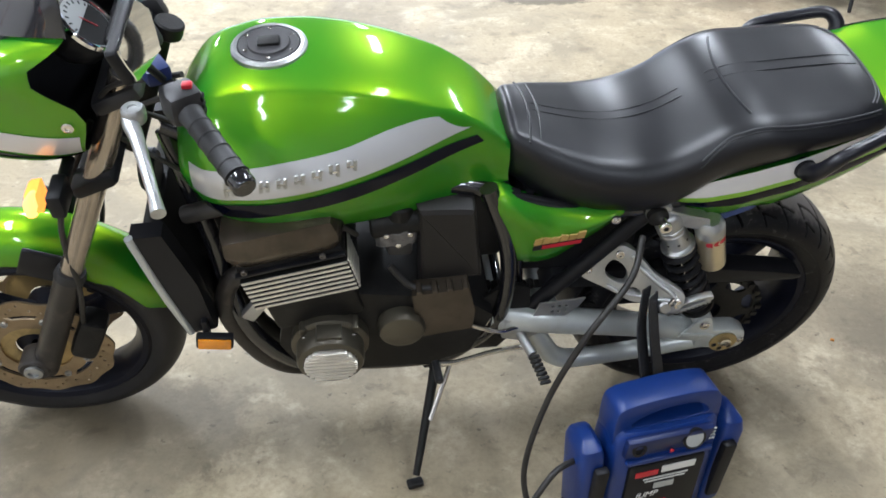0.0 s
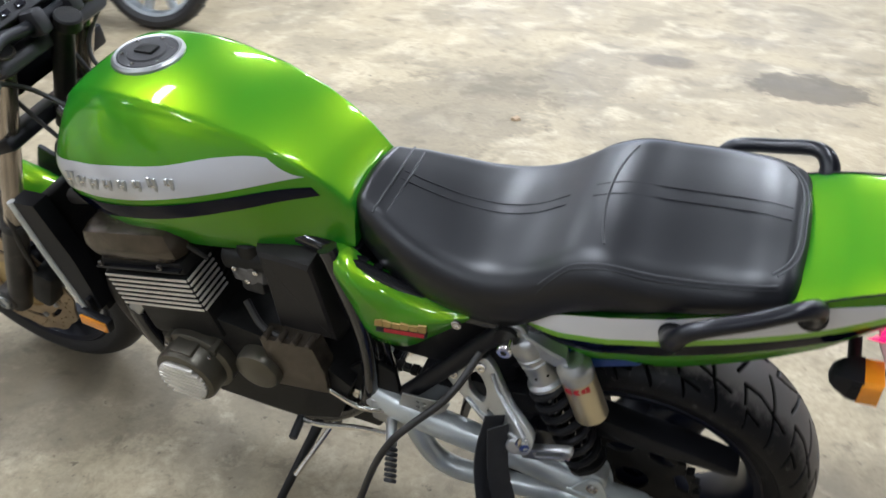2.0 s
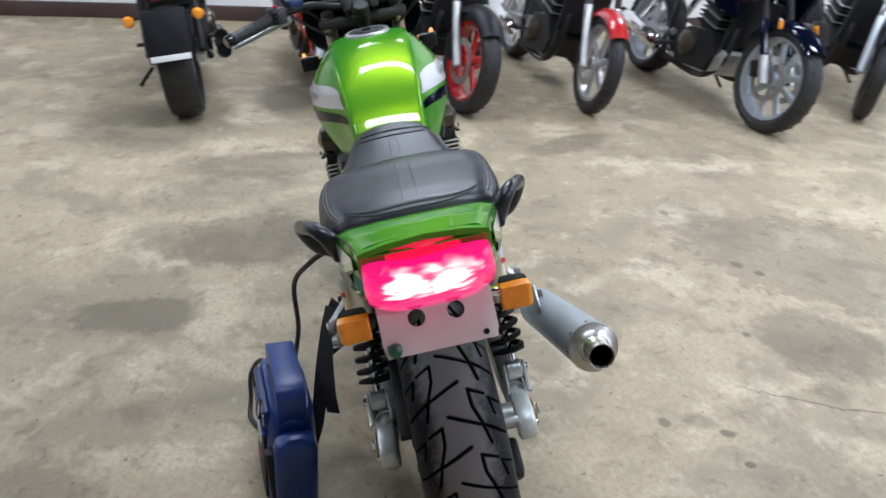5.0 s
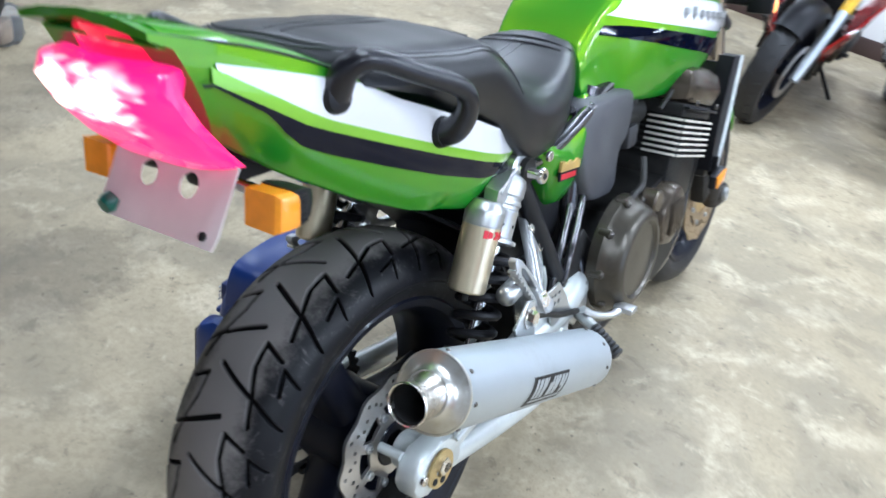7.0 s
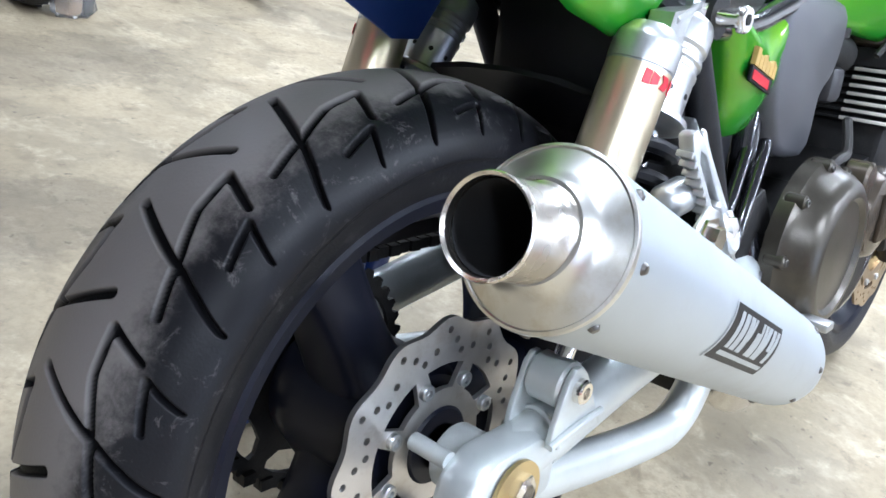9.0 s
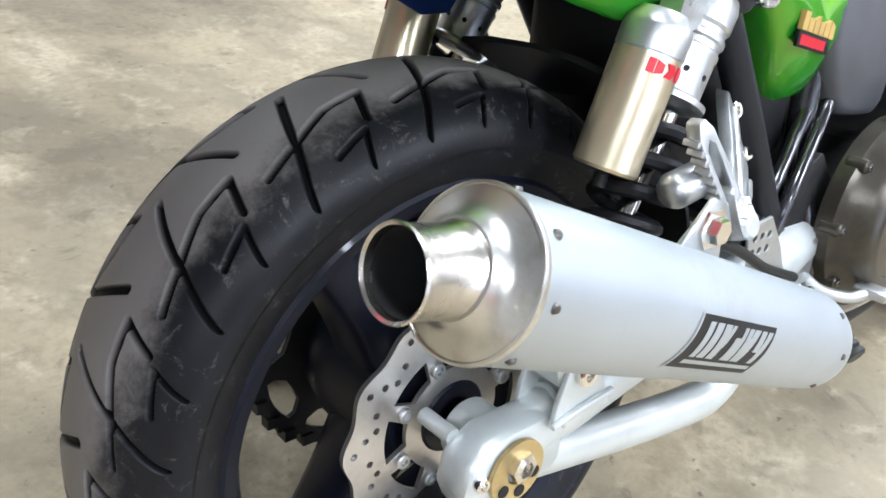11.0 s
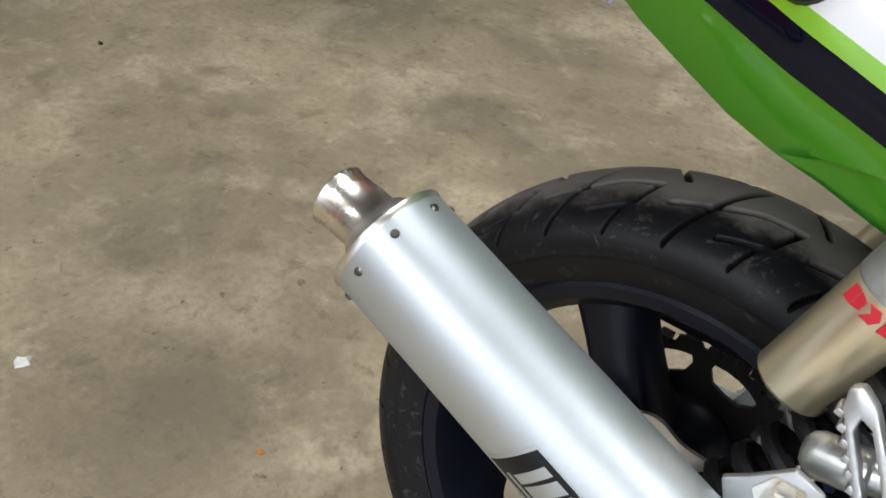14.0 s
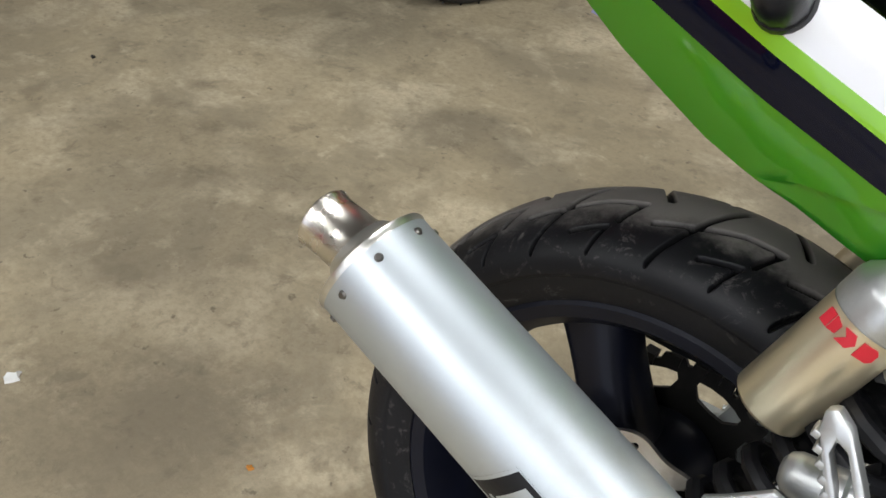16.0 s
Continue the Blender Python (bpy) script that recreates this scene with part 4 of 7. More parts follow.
# -- seat
SEAT = [(-.534, .842, .058, .822, .050, .790), (-.522, .858, .076, .826, .074, .768), (-.49, .858, .098, .815, .097, .744), (-.43, .843, .128, .788, .116, .710),
        (-.35, .829, .150, .774, .136, .704), (-.27, .835, .162, .782, .150, .711), (-.225, .854, .165, .797, .156, .728), (-.19, .878, .167, .817, .158, .756),
        (-.155, .906, .168, .842, .157, .786), (-.115, .924, .170, .870, .158, .806), (-.03, .933, .173, .880, .158, .836),
        (.05, .940, .168, .888, .152, .866), (.11, .942, .156, .896, .145, .889), (.145, .934, .138, .90, .132, .896), (.16, .917, .118, .898, .115, .897)]
SX, SV = [r[0] for r in SEAT], [r[1:] for r in SEAT]


def seat_half(x):
    zt, w, zw, wb, zb = hermite(SX, SV, x)
    pts = [(w * 0.0, zt), (w * 0.25, zt - 0.001), (w * 0.5, zt - 0.004)]
    for k in range(9):
        a = math.pi / 2 * k / 8
        pts.append((w * (0.68 + 0.32 * math.sin(a)), zw + (zt - 0.008 - zw) * math.cos(a)))
    pts += [(w + (wb - w) * 0.5, (zw + zb) / 2), (wb, zb + 0.01), (wb - 0.012, zb), (wb * 0.5, zb + 0.004), (0, zb + 0.006)]
    return pts


rings = []
for x in np.concatenate([np.linspace(-.534, -.5, 8), np.linspace(-.49, .1, 46), np.linspace(.11, .16, 8)]):
    h = seat_half(x)
    rings.append([Vector((x, y, z)) for y, z in h] + [Vector((x, -y, z)) for y, z in h[-2:0:-1]])
seat = part("seat", loft(rings), VINYL_WEAVE, bike, "black woven-look vinyl dual seat with a stepped pillion end", smooth=50)


def seat_top(x, y):
    h = seat_half(x)
    return float(np.interp(abs(y), [p[0] for p in h[:11]], [p[1] for p in h[:11]]))


# a pair of stitched lines down the middle, folds behind the tank, and double seams round the pillion pad
for y in (-.010, .012):
    part("stitch_line", tube([(x, y * (1 + (x + .3) * .6), seat_top(x, y) + .0002) for x in (-.47, -.42, -.36, -.30, -.24, -.19)], .0009, 6), VINYL_WEAVE, seat)
    part("stitch_line", tube([(x, y * 1.25, seat_top(x, y) + .0002) for x in (-.15, -.11, -.05, .02, .08, .125)], .0009, 6), VINYL_WEAVE, seat)
for x0, reach in ((-.478, .090), (-.458, .080)):
    part("seam", tube([(x0 + .02 * (y / .09) ** 2 * -.4, y, seat_top(x0, y) + .0004) for y in np.linspace(-reach, reach, 9)], .0022, 6, n=3), VINYL, seat)
part("welt", tube([(-.128 + .02 * (y / .12) ** 2, y, seat_top(-.128 + .02 * (y / .12) ** 2, y) - .0005) for y in np.linspace(-.118, .118, 11)], .0026, 6, n=3), VINYL, seat)
for s in BOTH:
    for inset in (.015, .021):
        rim_line = []
        for x in np.linspace(-.19, .122, 16):
            zt, w, zw, wb, zb = hermite(SX, SV, x)
            y = w - inset + .012 * max(0, (-.15 - x) / .04)
            rim_line.append((x, s * min(y, w), (seat_top(x, y) if y < w else zw) + .0003))
        part("piping", tube(rim_line, .0014, 6, n=3), STITCH if inset > .02 else VINYL, seat)
for dx in (0, .007):
    part("rear_seam", tube([(.139 + dx - .03 * (y / .12) ** 4, y, seat_top(.139 + dx - .03 * (y / .12) ** 4, y) + .0004) for y in np.linspace(-.118, .118, 13)], .0016, 6, n=3), STITCH, seat)

# -- side covers under the seat
COVER = [(-.572, .752), (-.545, .68), (-.515, .60), (-.47, .572), (-.41, .585), (-.355, .645), (-.315, .69), (-.292, .722), (-.35, .716), (-.43, .722), (-.49, .740), (-.54, .764)]
for s in BOTH:
    b = bmesh.new()
    loop = curve_points([(x, 0, z) for x, z in COVER], 4, True)
    cx, cz = -.44, .665
    in_ = 0.0 if s < 0 else .020
    rings = []
    for inset, y in ((0.0, .105), (0.0, .135), (.012, .15), (.045, .158), (.085, .161)):
        ring = []
        for p in loop:
            d = Vector((cx - p.x, 0, cz - p.z))
            q = p + d.normalized() * min(inset, d.length * 0.9)
            tuck = .25 * max(0, .65 - q.z) if s > 0 else .1 * max(0, .65 - q.z)
            splay = max(-.008, min(.010, .12 * (q.x + .413))) if s > 0 else 0
            ring.append(Vector((q.x, s * (y + splay - in_ - tuck - 0.04 * max(0, (-.5 - q.x) / .08) ** 1.0 * 0.5), q.z)))
        rings.append(ring)
    sc = part("side_cover", loft(rings), GREEN, bike, "lime green side cover with a model badge", smooth=50)
    bx, by = (-.4186, .1605) if s < 0 else (-.413, .1410)
    bm_ = Matrix.Translation((bx, s * by, .660)) @ Matrix.Rotation(radians(0 if s < 0 else 7), 4, "Z") @ Matrix.Rotation(radians(-10), 4, "Y") @ Matrix.Rotation(radians(-4 * s), 4, "X")
    badge = part("badge", plate([(-.053, -.018), (.044, -.018), (.049, -.002), (-.048, -.002)], .004, bm_, bevel=.0008), BLACK, sc, "black, gold and red badge")
    part("badge_bar", plate([(-.036, -.015), (.040, -.015), (.043, -.005), (-.033, -.005)], .0052, bm_), RED, badge)
    for k in range(6):
        x = -.050 + .0165 * k
        part("badge_bar", plate([(x, -.001), (x + .0145, -.001), (x + .019, .012 + .005 * (k in (0, 5))), (x + .0045, .013 + .004 * (k % 2))], .0055, bm_), GOLD_DECAL, badge)
    part("fastener", bolt((-.318, s * (.157 - in_ * .5), .708), (0, s, 0), .009, .006), STEEL, sc)

# -- tail cowl
T_LOW = [(-.222, .73), (-.16, .697), (-.105, .681), (-.05, .696), (-.016, .706), (.03, .720), (.115, .757), (.2, .803), (.27, .834), (.33, .856)]
T_FOLD = [(-.222, .7325), (-.16, .7222), (-.13, .7255), (-.088, .7235), (-.039, .718), (-.012, .709)]
T_UP = [(-.222, .744), (-.18, .768), (-.15, .79), (-.08, .818), (0, .846), (.08, .876), (.13, .902), (.2, .933), (.28, .958), (.36, .975)]
T_Y = [(-.222, .138), (-.15, .158), (-.08, .166), (0, .166), (.08, .158), (.15, .148), (.22, .134), (.3, .115), (.37, .1)]


def tail_side(x, z):
    zu, zl, w = np.interp(x, *zip(*T_UP)), np.interp(x, *zip(*T_LOW)), np.interp(x, *zip(*T_Y))
    v = min(1.0, max(0.0, (zu - z) / max(0.01, zu - zl)))
    return w - 0.006 * (1 - v) ** 2 - 0.030 * v ** 2.2 * float(np.interp(x, (-.15, -.05), (.6, 1))) + 0.004 * math.sin(math.pi * v)


rings = []
for x in np.linspace(-.222, .348, 96):
    zu, zl = float(np.interp(x, *zip(*T_UP))), float(np.interp(x, *zip(*T_LOW)))
    zd = zu + (0.012 if x > 0.12 else -0.02)
    yu = tail_side(x, zu)
    half = [(0, zd), (yu * 0.5, zd - 0.001), (yu * 0.82, zd - 0.004 if x > 0.12 else zd), (yu * 0.96, zu + 0.002 if x > 0.12 else zu - 0.01)]
    # below the fold the front of the panel steps inwards
    zf = float(np.interp(x, *zip(*T_FOLD))) if x < -.012 else zl + .003
    deep = .007 * min(1, max(0, (-.012 - x) / .03))
    for j in range(13):
        z = zu + (zf - zu) * j / 12
        half.append((tail_side(x, z), z))
    for j in range(5):
        z = zf - min(.0015, (zf - zl) * .3) + (zl - zf + min(.0015, (zf - zl) * .3)) * j / 4
        half.append((tail_side(x, z) - deep, z))
    yb = tail_side(x, zl) - deep
    half += [(yb - 0.006, zl - 0.002), (yb - 0.012, zl + 0.006), (yb * 0.5, zl + 0.05), (0, zl + 0.05)]
    cut = .062 * max(0, (x - .2) / .148) ** 1.3
    half = [(x - cut * min(1, max(0, (zu - z) / (zu - zl))), y, z) for y, z in half]
    rings.append([Vector(p) for p in half] + [Vector((p[0], -p[1], p[2])) for p in half[-2:0:-1]])
tail = part("tail_cowl", loft(rings), GREEN, bike, "lime green tail cowl with a small spoiler lip", smooth=50)
part("spoiler_lip", loft([[Vector((x, 0.102 * u * k, z + 0.006 * (1 - u * u))) for u, z in ((-1, z0), (-.6, z0 + .004), (0, z0 + .006), (.6, z0 + .004), (1, z0), (1, z1), (0, z1 + .004), (-1, z1))]
                          for x, z0, z1, k in ((.30, .964, .95, 1.08), (.325, .969, .956, 1.05), (.348, .974, .964, 1.01), (.366, .978, .971, .97))]), GREEN, tail)
L1 = [(-.222, .738), (-.16, .752), (-.1, .770), (0, .804), (.1, .840), (.18, .870), (.21, .885), (.25, .908), (.31, .942)]
W_UP = [(-.222, .745), (-.18, .7685), (-.15, .7905), (-.08, .8185), (0, .8465), (.08, .8765), (.14, .904), (.22, .925), (.31, .946)]
L1b = [(x, z - (0.0125 if x < .2 else 0.015)) for x, z in L1]
L2b = [(-.222, .7215), (-.16, .7235), (-.1, .7325), (0, .764), (.1, .80), (.18, .831), (.21, .845), (.235, .867), (.25, .886), (.31, .924)]
for s in BOTH:
    band("white_band", (-.216, -.21), (.305, .305), W_UP, L1, tail_side, s, .0012, WHITE_BAND, tail, "pearl white painted band")
    band("lime_pinstripe", (-.215, -.21), (.31, .31), L1, L1b, tail_side, s, .0012, LIME, tail, "bright lime pinstripe", nz=5)
    band("black_band", (-.2, -.19), (.32, .32), L1b, L2b, tail_side, s, .0012, BLACK_BAND, tail, "tapering black painted band")
    part("panel_gap", tube([(x, s * (tail_side(x, np.interp(x, *zip(*T_UP))) + .0006), float(np.interp(x, *zip(*T_UP))) + .001) for x in (.13, .2, .28, .36)], .0016, 6), BLACK, tail)
    if s < 0:
        part("undertray_panel", plate([(-.2, .74), (-.137, .651), (-.1, .65), (-.03, .684), (0, .72), (-.1, .76)], .004, Matrix.Translation((0, .122 * s, 0)), bevel=.001), BLUE_TRAY, tail, "dark blue plastic inner panel")
# tail light
light = empty("tail_light")
light.parent = bike
rows_ = []
for (x, z, w) in ((.350, .943, .094), (.375, .939, .098), (.382, .920, .100), (.364, .889, .102), (.334, .855, .101), (.306, .831, .092)):
    rows_.append([Vector((x - .030 * (abs(u) ** 4.5), w * u, z)) for u in np.linspace(-1, 1, 25)])
back = [[Vector((p.x - .02, p.y * .95, p.z - .004)) for p in r] for r in rows_]
part("lens", loft([a + c[::-1] for a, c in zip(rows_, back)]), RED_LIT, light, "glowing pink-red tail light lens", smooth=60)
rows_ = []
for (x, z, w) in ((.352, .972, .086), (.35, .955, .093), (.342, .939, .097)):
    rows_.append([Vector((x - .036 * (abs(u) ** 2.2), w * u, z)) for u in np.linspace(-1, 1, 17)])
back = [[Vector((p.x - .02, p.y * .95, p.z - .004)) for p in r] for r in rows_]
part("upper_lens", loft([a + c[::-1] for a, c in zip(rows_, back)]), RED_DIM, light, "dimly lit deep red upper lens", smooth=60)
part("lip_underside", loft([[Vector((x, w * u, z)) for u in (-1, -.5, 0, .5, 1)] + [Vector((x, w * u, z - .003)) for u in (1, .5, 0, -.5, -1)] for x, w, z in ((.315, .092, .958), (.35, .088, .964))]), GREEN, light)
# plate bracket with two round holes, indicators
holder = empty("plate_bracket")
holder.parent = bike
pm = Matrix.Translation((.293, 0, .792)) @ Matrix.Rotation(radians(90), 4, "Z") @ Matrix.Rotation(radians(-28), 4, "X")
part("plate_bracket_sheet", plate([(-.092, -.046), (.092, -.046), (.096, -.03), (.096, .045), (-.096, .045), (-.096, -.03)], .002, pm, [ring_points(-.033, .012, .0145, 20), ring_points(.033, .012, .0145, 20)]), PLATE, holder, "pale bare number plate bracket with two round holes", smooth=20)
for y in (-.075, .075):
    part("plate_bolt", bolt(pm @ Vector((y, .0 - .0, -.034)), (.88, 0, .47), .005, .004), DARK, holder)
part("green_bolt_cap", lathe([(0, .016), (.009, .015), (.012, .009), (.012, 0)], (.306, -.078, .766), (.88, 0, -.3), 18), GREEN_CAP, holder, "round dark green plastic cap")
part("stay", box((.19, 0, .80), (.12, .05, .04), .008), BLACK, holder)
part("mudguard_tail", box((.17, 0, .80), (.12, .13, .012), .004, (0, -25, 0)), BLACK, holder)
for s in BOTH:
    ind = part("rear_indicator", loft([[Vector((.266 + dx, s * (y), .797 + dz)) for dx, dz in ((-.008, -.022 * k), (-.009, .02 * k), (.018 * k, .023 * k), (.022 * k, -.02 * k))] for y, k in ((.11, .8), (.113, .92), (.156, .96), (.162, .82), (.164, .6))]), AMBER, bike, "unlit amber rear indicator", smooth=25)
    body_ = part("indicator_body", loft([[Vector((x, s * (.136 + dy * k), .797 + dz * k)) for dy, dz in ((-.024, -.02), (.024, -.02), (.027, 0), (.024, .021), (-.024, .021), (-.027, 0))] for x, k in ((.259, .98), (.248, .95), (.232, .72), (.222, .45), (.219, .15))]), BLACK, ind, smooth=35)
    for k in range(5):
        part("body_rib", box((.2505, s * (.136 + .0245), .783 + .007 * k), (.013, .003, .0022), .0006), DARK, body_)
    part("indicator_stalk", tube([(.25, s * .06, .80), (.25, s * .115, .797)], .009, 10, straight=True), CHROME if s > 0 else BLACK, ind)

# -- grab rails
for s in BOTH:
    g = part("grab_rail", tube([(.008, s * .160, .822), (.009, s * .184, .832), (.014, s * .203, .860), (.035, s * .207, .889), (.10, s * .191, .915), (.150, s * .173, .934), (.170, s * .154, .924), (.172, s * .138, .897)],
                               [.0185, .017, .0138, .0122, .0118, .0122, .0145, .0175], 14, 6), RAIL, bike, "satin black pillion grab rail")
    for p in ((.008, .166, .822), (.172, .142, .893)):
        part("rail_mount", lathe([(0, 0), (.0195, 0), (.0205, .010), (.0185, .018), (.012, .022), (0, .022)], (p[0], s * (p[1] - .014), p[2]), (0, s, .12), 20), BLACK, g)
        part("mount_toe", loft([[Vector((p[0] + dx * k, s * (p[1] + .004 - .006 * e), p[2] - .006 - .010 * e)) if f == 0 else Vector((p[0] + dx * k, s * (p[1] - .012), p[2] - .006 - .010 * e)) for dx, f in ((-.014, 0), (.014, 0), (.014, 1), (-.014, 1))] for e, k in ((0, 1), (.5, .75), (1, .3))]), BLACK, g)

# -- frame
frame_r = empty("frame_rails")
frame_r.parent = bike
for s in BOTH:
    part("cradle_tube", tube([(-1.12, .04 * s, .86), (-1.07, .10 * s, .66), (-1.03, .15 * s, .46), (-.95, .155 * s, .325), (-.82, .15 * s, .29), (-.64, .15 * s, .29), (-.57, .145 * s, .325), (-.515, .145 * s, .40), (-.50, (.142 if s < 0 else .11) * s, .52), (-.515, (.138 if s < 0 else .10) * s, .64), (-.56, (.125 if s < 0 else .10) * s, .77)], .0175, 12, 8), GLOSS, frame_r, "glossy black cradle tube")
    part("top_tube", tube([(-1.12, .05 * s, .88), (-.9, .08 * s, .78), (-.62, .1 * s, .76), (-.5, .11 * s, .73)], .018, 10), GLOSS, frame_r)
    part("seat_rail", tube([(-.52, .12 * s, .74), (-.35, .125 * s, .70), (-.2, .125 * s, .715), (.05, .11 * s, .79), (.2, .08 * s, .84)], .014, 10), GLOSS, frame_r)
    part("stay_tube", tube([(-.50, .135 * s, .345), (-.432, .132 * s, .437), (-.361, .132 * s, .533), (-.286, .13 * s, .637), (-.225, .128 * s, .72)], .0165, 12), BLACK, frame_r, "satin black diagonal stay")
    for dx, dy in ((0, 0), (.024, -.012)):
        part("frame_tube", tube([(-.475 + dx, (.105 + dy) * s, .745), (-.540 + dx, (.108 + dy) * s, .642), (-.530 + dx, (.119 + dy) * s, .580), (-.488 + dx, (.132 + dy) * s, .531), (-.432 + dx, (.145 + dy) * s, .468), (-.415 + dx, (.14 + dy) * s, .40)] if s > 0 else
                                [(-.5 + dx, (.12 + dy) * s, .74), (-.505 + dx, (.13 + dy) * s, .6), (-.49 + dx, (.13 + dy) * s, .46)], .0085, 10), GLOSS, frame_r, "glossy black frame tube")
    part("pivot_plate", plate([(-.6, .3), (-.5, .3), (-.44, .4), (-.45, .5), (-.5, .52), (-.57, .45)], .012, Matrix.Translation((0, .138 * s, 0)), bevel=.003), DARK, frame_r)
    part("pivot_bolt", lathe([(0, 0), (.016, 0), (.016, .006), (.008, .008), (0, .004)], (-.535, s * .146, .405), (0, s, 0), 18), STEEL, frame_r)
    part("shock_mount", cyl((-.235, s * .12, .707), (-.235, s * .16, .707), .02, seg=16), DARK, frame_r)
part("cross_tube", tube([(-.5, -.14, .4), (-.5, .14, .4)], .02, 12, straight=True), GLOSS, frame_r)
part("inner_mudguard", loft([[Vector((RA.x + r * math.cos(a), y, RA.z + r * math.sin(a))) for r, y in ((.345, -.1), (.352, -.06), (.355, 0), (.352, .06), (.345, .1), (.34, .1), (.347, .05), (.35, 0), (.347, -.05), (.34, -.1))] for a in (radians(d) for d in range(114, 190, 4))]), BLACK, bike, "black plastic inner mudguard")
part("battery_box", box((-.36, 0, .62), (.26, .2, .24), .02), BLACK, bike, "black battery box under the seat")

# -- swingarm
swing = empty("swingarm")
swing.parent = bike
for s in BOTH:
    y = .15 * s
    part("upper_arm", tube([(-.52, .13 * s, .405), (-.40, y, .40), (-.2, y, .365), (-.02, y, .325)], [.03, .028, .026, .025], 14, 6, flat=1.15), PAINT_ALU, swing, "silver painted upper swingarm tube")
    part("lower_arm", tube([(-.44, .138 * s, .378), (-.402, y, .318), (-.377, y, .274), (-.345, y, .253), (-.30, y, .2515), (-.18, y, .268), (-.02, y, .297)], [.019, .020, .021, .0215, .0215, .021, .020], 16, 7, flat=1.15), PAINT_ALU, swing, "bent silver lower brace tube")
    part("axle_block", plate([(-.055, .292), (.03, .276), (.055, .284), (.064, .305), (.058, .335), (.03, .352), (-.03, .354), (-.06, .335)], .042, Matrix.Translation((0, .153 * s, 0)), bevel=.009), PAINT_ALU, swing, "chunky silver axle block")
    part("axle_plate", lathe([(.012, 0), (.031, 0), (.031, .004), (.012, .004)], (.008, .176 * s, .316), (0, s, 0), 28), GOLD_DARK, swing, "gold chain adjuster plate")
    # holes drawn as near-black discs, their inner shade given as colour
    for a in range(3):
        t = radians(200 + 60 * a)
        part("adjuster_slot", cyl((.008 + .021 * math.cos(t), .1795 * s, .316 + .021 * math.sin(t)), (.008 + .021 * math.cos(t), .1812 * s, .316 + .021 * math.sin(t)), .006, seg=10), SOOT_SHADE_BLACK, swing)
    part("axle_nut", lathe([(0, 0), (.014, 0), (.014, .008), (.008, .01), (.007, .003), (0, .003)], (.008, .18 * s, .324), (0, s, 0), 6), STEEL, swing)
    part("clamp_bolt", bolt((.047, .174 * s, .318), (0, s, 0), .0075, .006), STEEL, swing)
    for yy in (.178, .134):
        part("shock_tab", plate([(-.028, .345), (-.031, .366), (-.044, .405), (-.052, .413), (-.062, .413), (-.072, .404), (-.092, .372), (-.105, .345)], .006, Matrix.Translation((0, yy * s, 0)), bevel=.0015), PAINT_ALU, swing, "welded silver shock mount plate")
        part("weld_bead", tube([(-.026, (yy + .004) * s, .349), (-.06, (yy + .005) * s, .357), (-.105, (yy + .004) * s, .360)], .0035, 8), PAINT_ALU, swing)
    part("shock_tab_bolt", bolt((-.060, .181 * s, .392), (0, s, 0), .011, .008), STEEL, swing)
    part("weld_bead", tube([(-.052 + .0012 * math.sin(k), (.15 + .024 * math.cos(k * .42)) * s, .336 + .027 * math.sin(k * .42)) for k in range(15)], .0035, 8, 2), PAINT_ALU, swing)
part("pivot_tube", cyl((-.53, -.135, .405), (-.53, .135, .405), .028, seg=18), PAINT_ALU, swing)
part("cross_brace", tube([(-.4, -.14, .39), (-.4, .14, .39)], .03, 14, straight=True), PAINT_ALU, swing)
part("axle_spacer", cyl((0, .1, .315), (0, .14, .315), .03, seg=24, bevel=.003), PAINT_ALU, swing)
part("axle_pin", cyl((.045, .095, .34), (.045, .135, .34), .008, seg=12), PAINT_ALU, swing)
part("rear_caliper", box((.03, .105, .215), (.09, .05, .055), .012, (0, 30, 0)), DARK, swing, "dark rear brake caliper under the arm")
# chain, guard
chain = []
for (a, c) in (((-.56, .452), (0, .433)), ((0, .197), (-.56, .37))):
    for i in range(36):
        u = i / 36
        chain.append((a[0] + (c[0] - a[0]) * u, a[1] + (c[1] - a[1]) * u))
for k in range(14):
    t = radians(90 - 180 * k / 13)
    chain.append((.118 * math.cos(t), .315 + .118 * math.sin(t)))
b = bmesh.new()
for i, (x, z) in enumerate(chain):
    box((x, -.088, z), (.014, .014 if i % 2 else .019, .012), 0, (0, 0, 0), b)
part("chain", b, DARK, swing, "dirty drive chain")
part("chain_guard", plate([(-.42, .462), (-.1, .452), (.03, .446), (.15, .446), (.168, .452), (.166, .461), (.1, .475), (.036, .484), (-.066, .498), (-.127, .508), (-.4, .505)], .05, Matrix.Translation((0, -.09, 0)), bevel=.004), BLACK, swing, "black chain guard")

